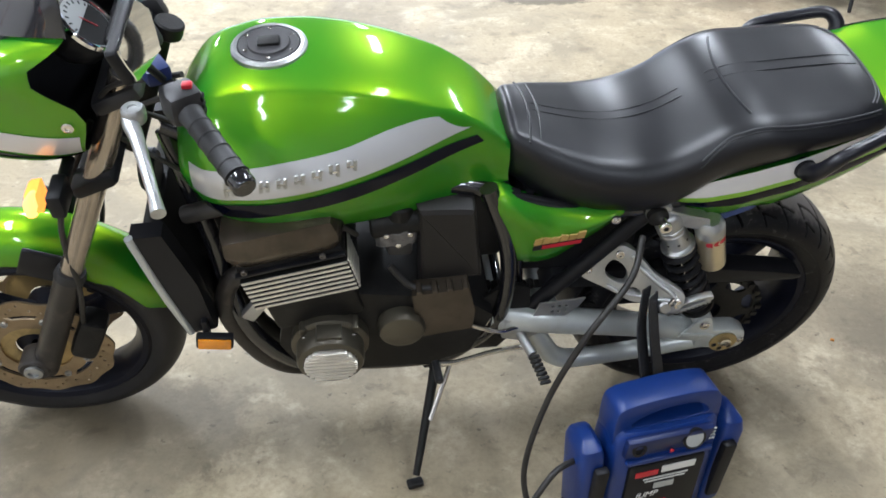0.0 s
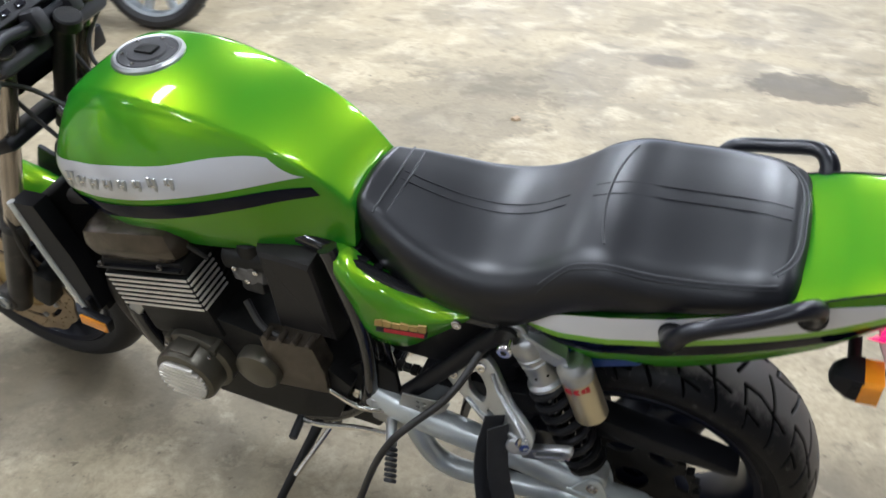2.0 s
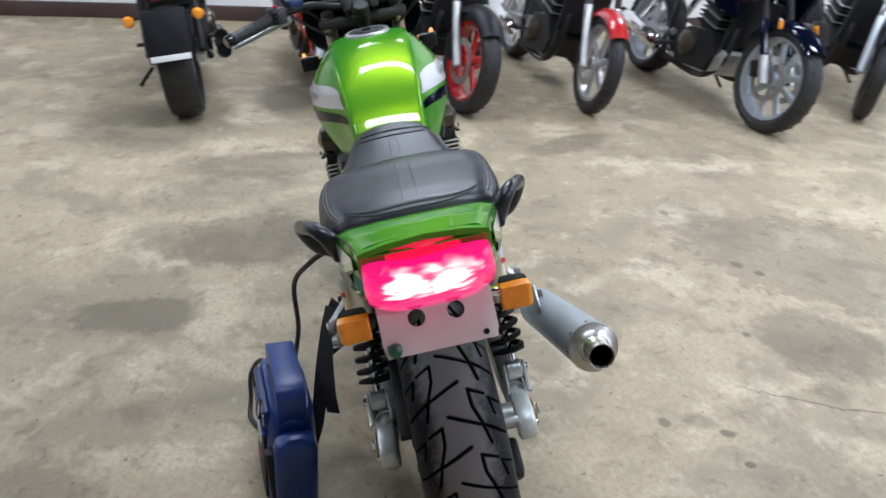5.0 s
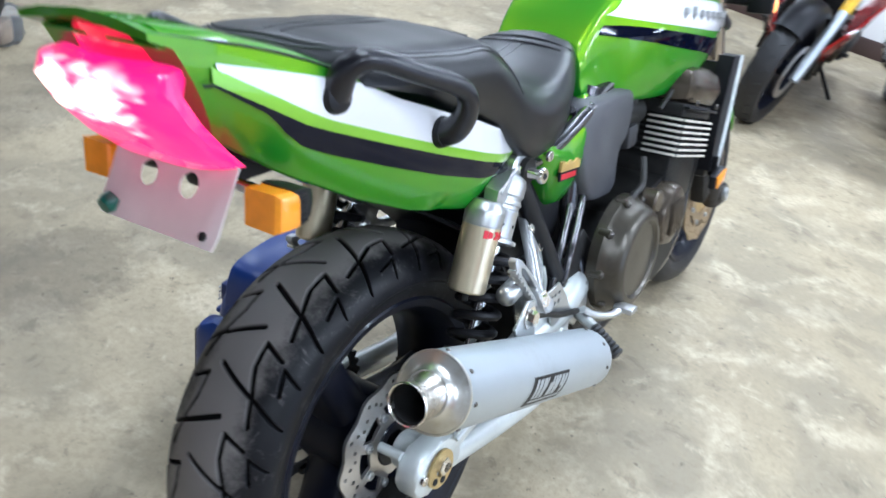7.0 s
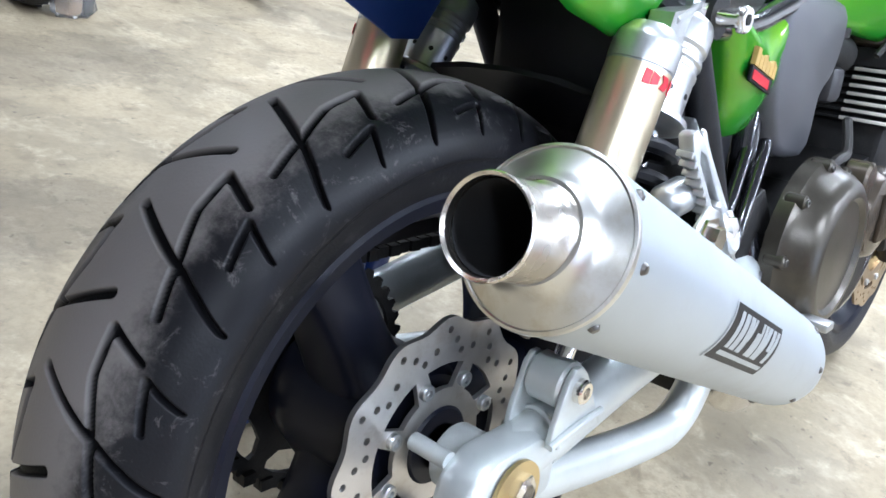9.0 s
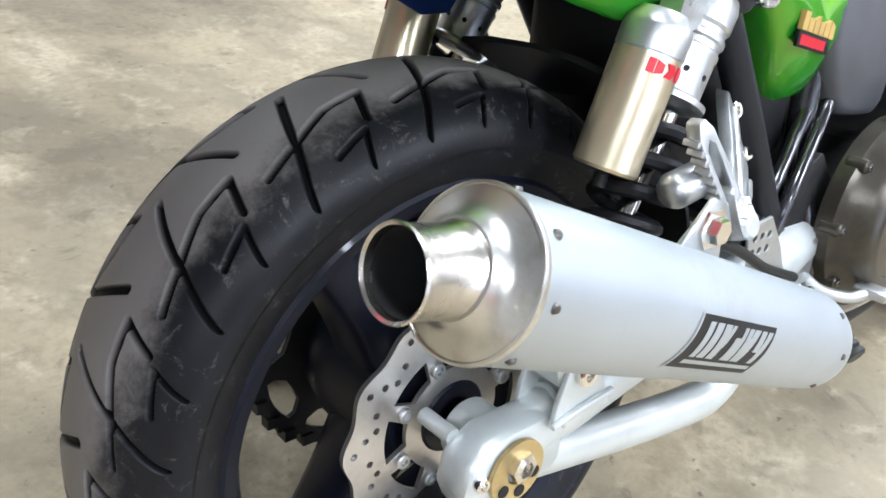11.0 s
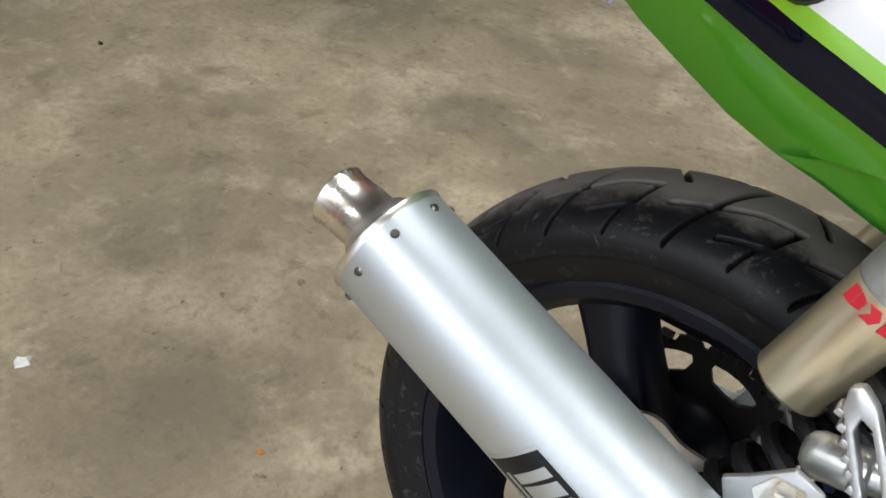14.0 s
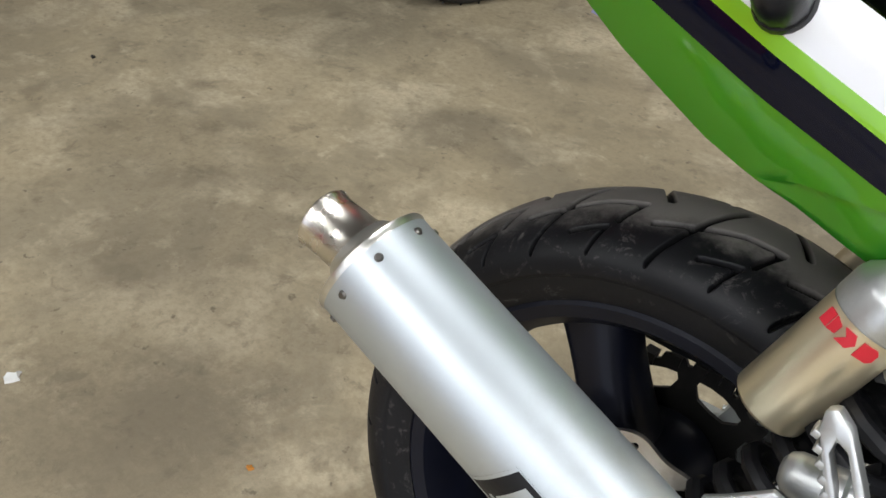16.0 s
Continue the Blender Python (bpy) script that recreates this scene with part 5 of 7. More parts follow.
# -- twin rear shocks with piggyback canisters
for s in BOTH:
    sh = empty("rear_shock")
    sh.parent = bike
    top, low = Vector((-.229, .137 * s, .707)), Vector((-.060, .156 * s, .392))
    ax = (low - top).normalized()
    part("top_bolt", lathe([(0, .040), (.011, .040), (.0125, .038), (.0125, .033), (.0085, .032), (.0085, .006), (.015, .006), (.015, 0), (0, 0)], top + Vector((0, .012 * s, 0)), (0, s, 0), 24), STEEL, sh, "long polished mounting bolt")
    # flat dark disc paints the shade inside the bolt's socket
    part("bolt_socket", cyl(top + Vector((0, .0522 * s, 0)), top + Vector((0, .0527 * s, 0)), .0055, seg=6), SOOT_SHADE_BLACK, sh)
    part("top_eye", cyl(top - Vector((0, .014 * s, 0)), top + Vector((0, .013 * s, 0)), .026, seg=28, bevel=.004), ALU, sh)
    part("upper_body", lathe([(0, .002), (.018, .004), (.0265, .010), (.029, .018), (.029, .036), (.0265, .039), (.0265, .044), (.0285, .046), (.0285, .050), (.0262, .052), (.0262, .057), (.0278, .059), (.0278, .062), (.0268, .064), (.0268, .1), (.0285, .102), (.0345, .104), (.0345, .109), (.028, .111), (0, .111)], top + Vector((.012, 0, 0)), ax, 32), ALU, sh, "silver shock body with a preload collar")
    # collar slots are dark discs on the surface, painted shade without depth
    for k in range(8):
        d = Matrix.Rotation(k * math.pi / 4, 3, ax) @ ax.cross(Vector((0, 1, 0))).normalized()
        part("collar_slot", cyl(top + Vector((.012, 0, 0)) + ax * .082 + d * .0258, top + Vector((.012, 0, 0)) + ax * .082 + d * .0272, .0028, seg=8), SOOT_SHADE_BLACK, sh)
    part("damper_rod", cyl(top + ax * .12, low, .009, seg=12), CHROME, sh)
    part("spring_cup", lathe([(.012, 0), (.036, .002), (.037, .008), (.02, .012)], low - ax * .05, ax, 24), DARK, sh)
    part("lower_eye", cyl(low - Vector((0, .018 * s, 0)), low + Vector((0, .018 * s, 0)), .022, seg=20, bevel=.003), PAINT_ALU, sh)
    h0, h1 = top + Vector((.010, 0, 0)) + ax * .114, low - ax * .045
    u = ax.cross(Vector((0, 1, 0))).normalized()
    w = ax.cross(u)
    part("spring", tube([h0.lerp(h1, i / 84) + .0315 * (math.cos(i * .5236) * u + math.sin(i * .5236) * w) for i in range(85)], .0072, 8, 1, straight=True), BLACK, sh, "black coil spring")
    c0, c1 = Vector((-.126, .153 * s, .685)), Vector((-.086, .150 * s, .567))
    ca = (c1 - c0).normalized()
    part("arm", loft([[p + Vector((dx, s * dy, dz)) for dx, dy, dz in ((-.003, -.012, .014), (.001, .013, .014), (.010, .012, -.021), (.006, -.011, -.021))] for p in (top + Vector((.012, 0, -.006)), top.lerp(c0, .5) + Vector((0, 0, .0)), c0 + Vector((-.010, 0, .006)))]), ALU, sh)
    can = part("canister", lathe([(0, .128), (.026, .128), (.0285, .125), (.0285, .0295)], c0, ca, 32), GOLD, sh, "champagne gold damper canister")
    part("arm_rib", tube([top + Vector((.016, .011 * s, .008)), c0 + Vector((-.018, .010 * s, .014))], .0035, 8, straight=True), ALU, sh)
    part("canister_head", lathe([(0, -.006), (.019, -.006), (.0275, .004), (.029, .009), (.029, .0275), (.0278, .0282), (.0278, .0295), (.0285, .0298)], c0, ca, 32), ALU, can, "silver canister head")
    part("valve", cyl(c1 + ca * .006, c1 + ca * .018, .006, seg=12), DARK, can)
    # small red marks of the maker, left as plain blocks
    for k in range(3):
        t = radians((12, -19, -46)[k]) * s
        q = c0 + ca * .039
        e1 = Vector((.35, .9 * s, .15))
        e1 = (e1 - ca * e1.dot(ca)).normalized()
        d = Matrix.Rotation(t, 3, ca) @ e1
        shapes = (([(-.008, -.0058), (-.0012, -.0058), (-.0012, .0058), (-.008, .0058)], [(-.0004, -.0058), (.0065, -.0035), (.0065, .0035), (-.0004, .0058)]),
                  ([(-.0075, .0055), (-.003, .0005), (-.0075, -.0055), (.001, -.0058), (.0045, .0), (.001, .0058)],),
                  ([(-.007, -.0058), (.003, -.0058), (.0055, -.003), (.0055, .003), (.003, .0058), (-.007, .0058)],))[k]
        zv = -ca
        for shape in shapes:
            bb = plate([(-s * x, z) for x, z in shape][::-s], .0009, Matrix())
            bb.transform(Matrix.Translation(q + d * .0286) @ Matrix((d.cross(zv), d, zv)).transposed().to_4x4())
            part("red_mark", bb, RED, can)

# -- pillion brackets, pegs and the rear sets
for s in BOTH:
    lean_m = Matrix(((1, 0, 0, 0), (.568 * s, 1, -.447 * s, s * (.134 + .568 * .282 + .447 * .594)), (0, 0, 1, 0), (0, 0, 0, 1)))
    outl = [(-.250, .603), (-.270, .610), (-.289, .602), (-.350, .545), (-.356, .530), (-.340, .520), (-.293, .514), (-.255, .506), (-.227, .512), (-.197, .506), (-.170, .520), (-.162, .552), (-.185, .564), (-.214, .574)]
    outl = [(p.x, p.z) for p in curve_points([(x, 0, z) for x, z in outl], 3, True)]
    hole1 = [(-.292, .576), (-.304, .556), (-.300, .540), (-.282, .534), (-.266, .540), (-.264, .560), (-.276, .574)]
    hole1 = [(p.x, p.z) for p in curve_points([(x, 0, z) for x, z in hole1], 3, True)]
    br = part("pillion_bracket", plate(outl, .014, lean_m, [hole1, ring_points(-.248, .530, .010, 12, .006)], .004), ALU, bike, "cast aluminium pillion footrest bracket")
    part("bracket_rib", tube([lean_m @ Vector((x, .008 * s, z)) for x, z in ((-.258, .598), (-.243, .580), (-.212, .562), (-.184, .548), (-.172, .530))], .0055, 10), ALU, br)
    part("bracket_rib", tube([lean_m @ Vector((x, .008 * s, z)) for x, z in ((-.300, .522), (-.270, .518), (-.235, .524), (-.205, .530), (-.185, .535))], .0045, 10), ALU, br)
    for bx_, bz_ in ((-.281, .592), (-.335, .541)):
        part("bracket_bolt", bolt(lean_m @ Vector((bx_, .007 * s, bz_)), (0, s, .3), .009, .006), STEEL, br)
    part("peg_pivot", cyl((-.195, .19 * s, .505), (-.195, .232 * s, .522), .014, seg=18, bevel=.003), ALU, br)
    part("pivot_nut", lathe([(0, .012), (.010, .012), (.011, .003), (.016, .003), (.016, 0), (0, 0)], (-.178, .224 * s, .534), (.35, s, .1), 6), STEEL, br)
    p0, p1 = (Vector((-.178, .215 * s, .495)), Vector((-.098, .218 * s, .541))) if s < 0 else (Vector((-.180, .222, .525)), Vector((-.122, .203, .614)))
    along = (p1 - p0).normalized()
    across = along.cross(Vector((0, 1, 0))).normalized()
    # a forged loop: two rails joined by a rounded tip, with a toothed upper edge
    loop_ = [(-.08, -.010), (.08, -.012), (.55, -.0115), (.88, -.0095), (1.0, -.004), (1.0, .004), (.88, .0095), (.55, .0115), (.08, .012), (-.08, .010)]
    slot_ = [(.22, -.0055), (.75, -.005), (.82, 0), (.75, .005), (.22, .0055)]
    length = (p1 - p0).length
    pm_ = Matrix.Translation(p0) @ Matrix((along, along.cross(across), across)).transposed().to_4x4()
    peg = part("pillion_peg", plate([(a * length, c) for a, c in loop_], .015, pm_, [[(a * length, c) for a, c in slot_]], .002), ALU, br, "folded ribbed aluminium peg")
    for k in range(9):
        c = p0.lerp(p1, .15 + .09 * k) - across * .0115
        part("peg_tooth", box(c, (.0055, .015, .0055), .001, (0, 45 - math.degrees(math.atan2(along.z, along.x)), 0)), ALU, peg)
    # rider's foot rest
    rp = part("foot_peg", tube([(-.46, .16 * s, .37), (-.44, .21 * s, .36)], .011, 12, straight=True), ALU, bike, "rider's foot peg with a ribbed rubber")
    for k in range(7):
        part("peg_rib", cyl((-.438 + .003 * k, (.212 + .0085 * k) * s, .359 - .0035 * k), (-.437 + .003 * k, (.2185 + .0085 * k) * s, .356 - .0035 * k), .0125, seg=12, bevel=.0015), RUBBER_SIDE, rp)
    part("heel_plate", plate([(-.43, .47), (-.335, .482), (-.345, .455), (-.375, .42), (-.42, .40), (-.44, .43)] if s < 0 else [(-.299, .477), (-.344, .482), (-.376, .444), (-.412, .385), (-.378, .378), (-.325, .404)], .004, Matrix.Translation((0, (.175 if s > 0 else .16) * s, 0)), [ring_points((-.40 if s < 0 else -.345) + .014 * (i % 3), (.458 if s < 0 else .462) - .016 * (i // 3), .0042, 8) for i in range(6)], .001), ALU, bike, "drilled aluminium heel plate", smooth=20)
    part("footrest_bracket", plate([(-.5, .42), (-.44, .42), (-.42, .37), (-.45, .345), (-.5, .36)], .012, Matrix.Translation((0, .158 * s, 0)), bevel=.003), ALU, bike)
# gear lever and linkage on one side, brake pedal on the other
gl = part("gear_lever", tube([(-.45, -.185, .355), (-.52, -.19, .35), (-.6, -.2, .335), (-.645, -.2, .335)], .006, 8), STEEL, bike, "thin steel gear lever")
part("lever_rubber", cyl((-.645, -.195, .335), (-.64, -.245, .33), .009, seg=12, bevel=.002), RUBBER_SIDE, gl)
part("gear_linkage", tube([(-.47, -.165, .40), (-.52, -.18, .41), (-.6, -.18, .45)], .005, 8), STEEL, gl)
bp_ = part("brake_pedal", tube([(-.44, .182, .39), (-.465, .195, .372), (-.505, .212, .36), (-.535, .222, .362)], .0075, 10), ALU, bike, "aluminium rear brake pedal")
part("pedal_pad", box((-.54, .226, .364), (.028, .04, .012), .003), ALU, bp_)
part("adjuster_rod", tube([(-.17, .215, .505), (-.24, .205, .475), (-.33, .19, .43), (-.42, .18, .395)], .0055, 10), DARK, bike)
part("boss", lathe([(0, .052), (.008, .051), (.0135, .047), (.016, .041), (.016, .012), (.0125, .009), (.0125, 0), (0, 0)], (-.162, .196, .560), (.97, 0, -.16), 24), ALU, bike, "rounded silver mounting boss")

# -- silencer
SA, SB = Vector((-.272, .2665, .402)), Vector((.183, .281, .587))
sd = (SB - SA).normalized()
SL = (SB - SA).length
sil = empty("silencer")
sil.parent = bike
part("can", lathe([(0.0200, -.020), (0.0310, -.017), (0.0400, -.010), (0.0452, 0), (0.0472, .010), (0.0474, .016), (0.0474, SL), (0.0460, SL + .001)], SA, sd, 72), BRUSHED, sil, "brushed aluminium silencer can")
part("end_cap", lathe([(0.0476, SL - .004), (0.0485, SL - .001), (0.0480, SL + .0015), (0.0465, SL + .0022), (0.0457, SL + .0012), (0.0440, SL + .0020), (0.040, SL + .0040), (0.035, SL + .0064), (0.031, SL + .0090), (0.0285, SL + .0130), (0.0270, SL + .0150), (0.0240, SL + .0150)], SA, sd, 72), CAP_STEEL, sil, "polished end cap stained by heat")
# the outlet is welded on at a slight downward angle
pd = (Matrix.Rotation(radians(9.5), 3, sd.cross(Vector((0, 0, -1))).normalized()) @ sd).normalized()
PB = SB + sd * .006
outlet = part("tail_pipe", lathe([(0.0252, .000), (0.0262, .003), (0.0262, .006), (0.0250, .0085), (0.0242, .0095), (0.0240, .026), (0.0238, .040), (0.0248, .0435), (0.0252, .0455), (0.0244, .0470), (0.0228, .0455), (0.0222, .036), (0.0222, -.09), (0, -.09)], PB, pd, 64), PIPE_STEEL, sil, "polished steel outlet with a rolled lip")
part("soot_lining", lathe([(0.0219, .041), (0.0218, -.08), (0, -.08)], PB, pd, 48), SOOT_SHADE_BLACK, outlet)
side = sd.cross(Vector((0, 0, 1))).normalized()
upv = side.cross(sd)
for k in range(8):
    t = 2 * math.pi * k / 8 + .02
    d = math.cos(t) * upv + math.sin(t) * side
    part("rivet", lathe([(0, .0022), (.0022, .002), (.0034, 0)], SA + sd * (SL - .0135) + d * .0473, d, 12), RIVET, sil)
    part("rivet", lathe([(0, .0022), (.0022, .002), (.0034, 0)], SA + sd * .026 + d * .0473, d, 12), RIVET, sil)


def on_can(u, ang, r):
    d = math.cos(ang) * upv + math.sin(ang) * OUT
    return SA + sd * u + d * r


OUT = side if side.y > 0 else -side


def can_patch(name, u0, u1, a0, a1, r, material, parent, label="", slant=0.0, n=14):
    V = []
    for i in range(n):
        for j in range(n):
            a = a0 + (a1 - a0) * j / (n - 1)
            u = u0 + (u1 - u0) * i / (n - 1) + slant * (j / (n - 1))
            V.append(on_can(u, a, r))
    return grid_mesh(name, V, n, n, material, parent, label, wrap=False)


# the maker's plate: dark ground, bright frame, slanted bright bars of uneven width
P0, P1, A0, A1 = SL - .300, SL - .172, radians(72), radians(124)
dec = can_patch("maker_plate", P0, P1, A0, A1, .0477, BLACK, sil, "worn black and silver maker's plate", slant=.016)
for a0, a1 in ((A0, A0 + .02), (A1 - .03, A1)):
    can_patch("plate_frame", P0 + .016 * (a0 - A0) / (A1 - A0), P1 + .016 * (a0 - A0) / (A1 - A0), a0, a1, .0479, BRUSHED, dec, n=10)
for u in (P0, P1 - .003):
    can_patch("plate_frame", u, u + .003, A0, A1, .0479, BRUSHED, dec, slant=.016, n=10)
rnd = random.Random(5)
u = P0 + .008
while u < P1 - .014:
    wide = rnd.uniform(.0045, .0105)
    lo, hi = rnd.choice(((.12, .72), (.12, .72), (.12, .72), (.3, .72), (.12, .5)))
    can_patch("plate_bar", u, u + wide, A0 + (A1 - A0) * lo, A0 + (A1 - A0) * hi, .0480, BRUSHED, dec, slant=.012 + rnd.uniform(-.006, .006), n=7)
    u += wide + rnd.uniform(.0018, .0035)
can_patch("plate_bar", P0 + .02, P1 - .002, A0 + (A1 - A0) * .78, A0 + (A1 - A0) * .86, .0480, BRUSHED, dec, slant=.001, n=9)
hb = part("hanger", plate([(-.159, .466), (-.140, .497), (-.1375, .520), (-.1355, .554), (-.115, .561), (-.093, .540), (-.079, .529), (-.101, .480)], .006, Matrix.Translation((0, .236, 0)) @ Matrix.Rotation(0, 4, "X"), bevel=.0015), ALU, sil, "silver hanger plate with a hexagon bolt")
part("hanger_bolt", lathe([(0, .012), (.011, .012), (.012, .003), (.018, .003), (.018, 0), (0, 0)], (-.116, .239, .536), (0, 1, 0), 6), STEEL, hb)
part("link_pipe", tube([SA + sd * .01, SA - sd * .05, Vector((-.41, .21, .335)), Vector((-.52, .15, .24)), Vector((-.65, .06, .2))], .026, 16), STEEL, sil, "steel link pipe")

# -- engine
eng = empty("engine")
eng.parent = bike
part("crankcase", loft([[Vector((x, y * k, z)) for x, z in ((-.965, .40), (-.93, .325), (-.86, .30), (-.66, .30), (-.57, .34), (-.53, .46), (-.6, .52), (-.8, .55), (-.95, .5))] for y, k in ((-.175, 1), (-.165, 1), (.165, 1), (.175, 1))]), DARK, eng, "black painted crankcase", smooth=25)
part("oil_sump", box((-.78, 0, .27), (.26, .16, .10), .02), DARK, eng)
lean_f = radians(14)
fu = Vector((-math.sin(lean_f), 0, math.cos(lean_f)))  # up along the cylinders
fx = Vector((math.cos(lean_f), 0, math.sin(lean_f)))
base = Vector((-.875, 0, .50))


def slab(h0, h1, x0, x1, yw, bevel, material, name, label=""):
    c = base + fu * (h0 + h1) / 2 + fx * (x0 + x1) / 2
    return part(name, box(c, (x1 - x0, yw * 2, h1 - h0), bevel, (0, -14, 0)), material, eng, label)


slab(-.02, .15, -.095, .085, .185, .012, DARK, "cylinder_block", "black cylinder block with bright-edged fins")
for k in range(7):
    h = .075 + .0122 * k
    slab(h, h + .0042, -.107, .097, .197, .0015, DARK, "cooling_fin")
    for s in BOTH:
        c = base + fu * (h + .0021) + fx * (-.005) + Vector((0, s * .1975, 0))
        part("fin_edge", box(c, (.2, .003, .0052), .0008, (0, -14, 0)), FIN_EDGE, eng)
        part("fin_edge", box(base + fu * (h + .0021) + fx * .0975 + Vector((0, s * .158, 0)), (.003, .075, .0052), .0008, (0, -14, 0)), FIN_EDGE, eng)
slab(.155, .185, -.105, .095, .19, .006, DARK, "cylinder_head")
slab(.178, .265, -.118, .108, .205, .038, BRONZE, "cam_cover", "glossy bronze-brown cam cover")
for s in BOTH:
    part("cover_gasket", box(base + fu * .176 + fx * -.004 + Vector((0, s * .198, 0)), (.205, .012, .006), .002, (0, -14, 0)), BLACK, eng)
    for k in (-.085, .06):
        part("cover_bolt", bolt(base + fu * .188 + fx * k + Vector((0, s * .203, 0)), (0, s, 0), .006, .005), RIVET, eng)
# generator cover with cooling ribs
gc = part("generator_cover", lathe([(.078, 0), (.078, .034), (.074, .038), (.068, .040), (.067, .074), (.064, .080), (.055, .084), (.053, .080), (.03, .080), (0, .080)], (-.862, -.165, .425), (0, -1, 0), 40), OLIVE, eng, "round pale metal generator cover with ribs")
for k in range(9):
    z = .384 + .0103 * k
    w = math.sqrt(max(.0004, .053 ** 2 - (z - .425) ** 2))
    part("rib", box((-.862, -.250, z), (2 * w, .013, .0046), .0012), FIN_EDGE, gc)
part("cover_boss", box((-.862, -.214, .490), (.05, .045, .012), .003), OLIVE, gc)
for dx in (-.05, .05):
    part("cover_boss", box((-.862 + dx, -.185, .425 + .052), (.016, .045, .02), .004), OLIVE, gc)
for k in range(4):
    t = radians(45 + 90 * k)
    part("cover_bolt", bolt((-.862 + .067 * math.cos(t), -.214, .425 + .067 * math.sin(t)), (0, -1, 0), .005, .004), STEEL, gc)
part("starter_cover", lathe([(.048, 0), (.048, .03), (.044, .04), (.03, .046), (0, .047)], (-.718, -.165, .457), (0, -1, 0), 36), OLIVE, eng, "small round bronze-grey cover")
part("sprocket_cover", loft([[Vector((x, y, z)) for x, z in ((-.699, .552), (-.64, .560), (-.588, .566), (-.572, .5), (-.573, .44), (-.64, .428), (-.682, .42))] for y in (-.15, -.185, -.190)]), BRONZE, eng, "bronze-grey sprocket cover", smooth=25)
for k in range(4):
    part("cover_lug", cyl((-.685 + .03 * k, -.165, .560 + .003 * k), (-.685 + .03 * k, -.194, .560 + .003 * k), .007, seg=10, bevel=.002), BRONZE, eng)
# clutch cover with a bolted rim, and the pick-up cover ahead of it
cc = part("clutch_cover", lathe([(.120, 0), (.120, .02), (.112, .028), (.106, .046), (.098, .058), (.088, .064), (.08, .064), (.074, .058), (.066, .058), (.03, .061), (0, .062)], (-.617, .155, .436), (0, 1, 0), 48), CLUTCH, eng, "large round olive-grey clutch cover")
for k in range(9):
    t = 2 * math.pi * k / 9
    part("cover_lug", cyl((-.617 + .114 * math.cos(t), .16, .436 + .114 * math.sin(t)), (-.617 + .114 * math.cos(t), .186, .436 + .114 * math.sin(t)), .009, seg=12, bevel=.002), CLUTCH, cc)
    part("cover_bolt", bolt((-.617 + .114 * math.cos(t), .185, .436 + .114 * math.sin(t)), (0, 1, 0), .0052, .004), RIVET, cc)
pc = part("pickup_cover", lathe([(.07, 0), (.07, .03), (.062, .045), (.05, .05), (0, .052)], (-.80, .165, .47), (0, 1, 0), 36), BRONZE, eng, "round cover with fine ribs")
for k in range(8):
    part("rib", box((-.827 + .0085 * k, .219, .47), (.004, .006, .07), .001), BRONZE, pc)
part("oil_filler", cyl((-.70, .175, .53), (-.70, .21, .53), .024, seg=16, bevel=.004), BRONZE, eng)
# carburettors, airbox, hoses
for i, y in enumerate((-.120, -.045, .035, .105)):
    m_ = CARB if i == 0 else DARK
    part("carburettor", cyl((-.775, y, .685), (-.66, y, .70), .028, seg=18, bevel=.005), DARK, eng, "dark cast carburettor")
    part("float_bowl", box((-.72, y, .645), (.05, .055, .05), .01), GREYBOX, eng)
    cb = part("carb_body", loft([[Vector((-.722 + a * k + .004 * math.sin(7 * q), s_ * .03 + y, .668 + c * k + .003 * math.cos(5 * q))) for q, (a, c) in enumerate(((-.042, -.03), (-.048, .006), (-.03, .034), (-.006, .028), (.018, .038), (.04, .02), (.036, -.022), (.012, -.034), (-.014, -.026)))] for s_, k in ((.6, 1), (-.5, 1), (-.8, .8), (-.95, .5))]), m_, eng, "stained grey carburettor casting" if i == 0 else "", smooth=25)
    for dx, dz in ((-.024, .014), (.02, .016), (-.002, -.012)):
        part("carb_screw", bolt((-.722 + dx, y - .028, .668 + dz), (0, -1, 0), .0055, .004), STEEL, cb)
    part("carb_cap", cyl((-.72, y, .705), (-.72, y, .74), .026, seg=18, bevel=.004), DARK, eng)
part("airbox", box((-.58, 0, .66), (.14, .22, .2), .02), BLACK, eng)
for s in BOTH:
    shape = ((-.70, .742), (-.62, .757), (-.50, .752), (-.475, .70), (-.492, .62), (-.535, .562), (-.60, .548), (-.648, .555), (-.652, .63), (-.692, .668)) if s > 0 else ((-.690, .742), (-.686, .748), (-.62, .747), (-.588, .744), (-.582, .738), (-.568, .64), (-.557, .556), (-.561, .551), (-.62, .547), (-.676, .546), (-.681, .551), (-.684, .65))
    loop = [(p.x, p.z) for p in curve_points([(x, 0, z) for x, z in shape], 3, True)]
    rings = []
    for y, k in ((.10, 1), (.135, 1), (.148, .95), (.153, .86)):
        cx = -.57 if s > 0 else -.622
        rings.append([Vector((cx + (x - cx) * k, s * (y - (.018 if s > 0 else 0)), .65 + (z - .65) * k)) for x, z in loop])
    b = loft(rings)
    # lit colour on the right cover, shaded colour on the left
    part("air_cover", b, AIRBOX_LIT if s > 0 else AIR_PANEL_SHADED, eng, "dark grey plastic airbox cover", smooth=50 if s > 0 else 25)
    part("breather_hose", tube([(-.74, s * .15, .6), (-.7, s * .17, .56), (-.64, s * .175, .55), (-.62, s * .16, .5)], .007, 8), CABLE, eng)
    part("ignition_lead", tube([(-.9, s * .12, .74), (-.84, s * .16, .735), (-.8, s * .15, .69)], .005, 8), CABLE, eng)
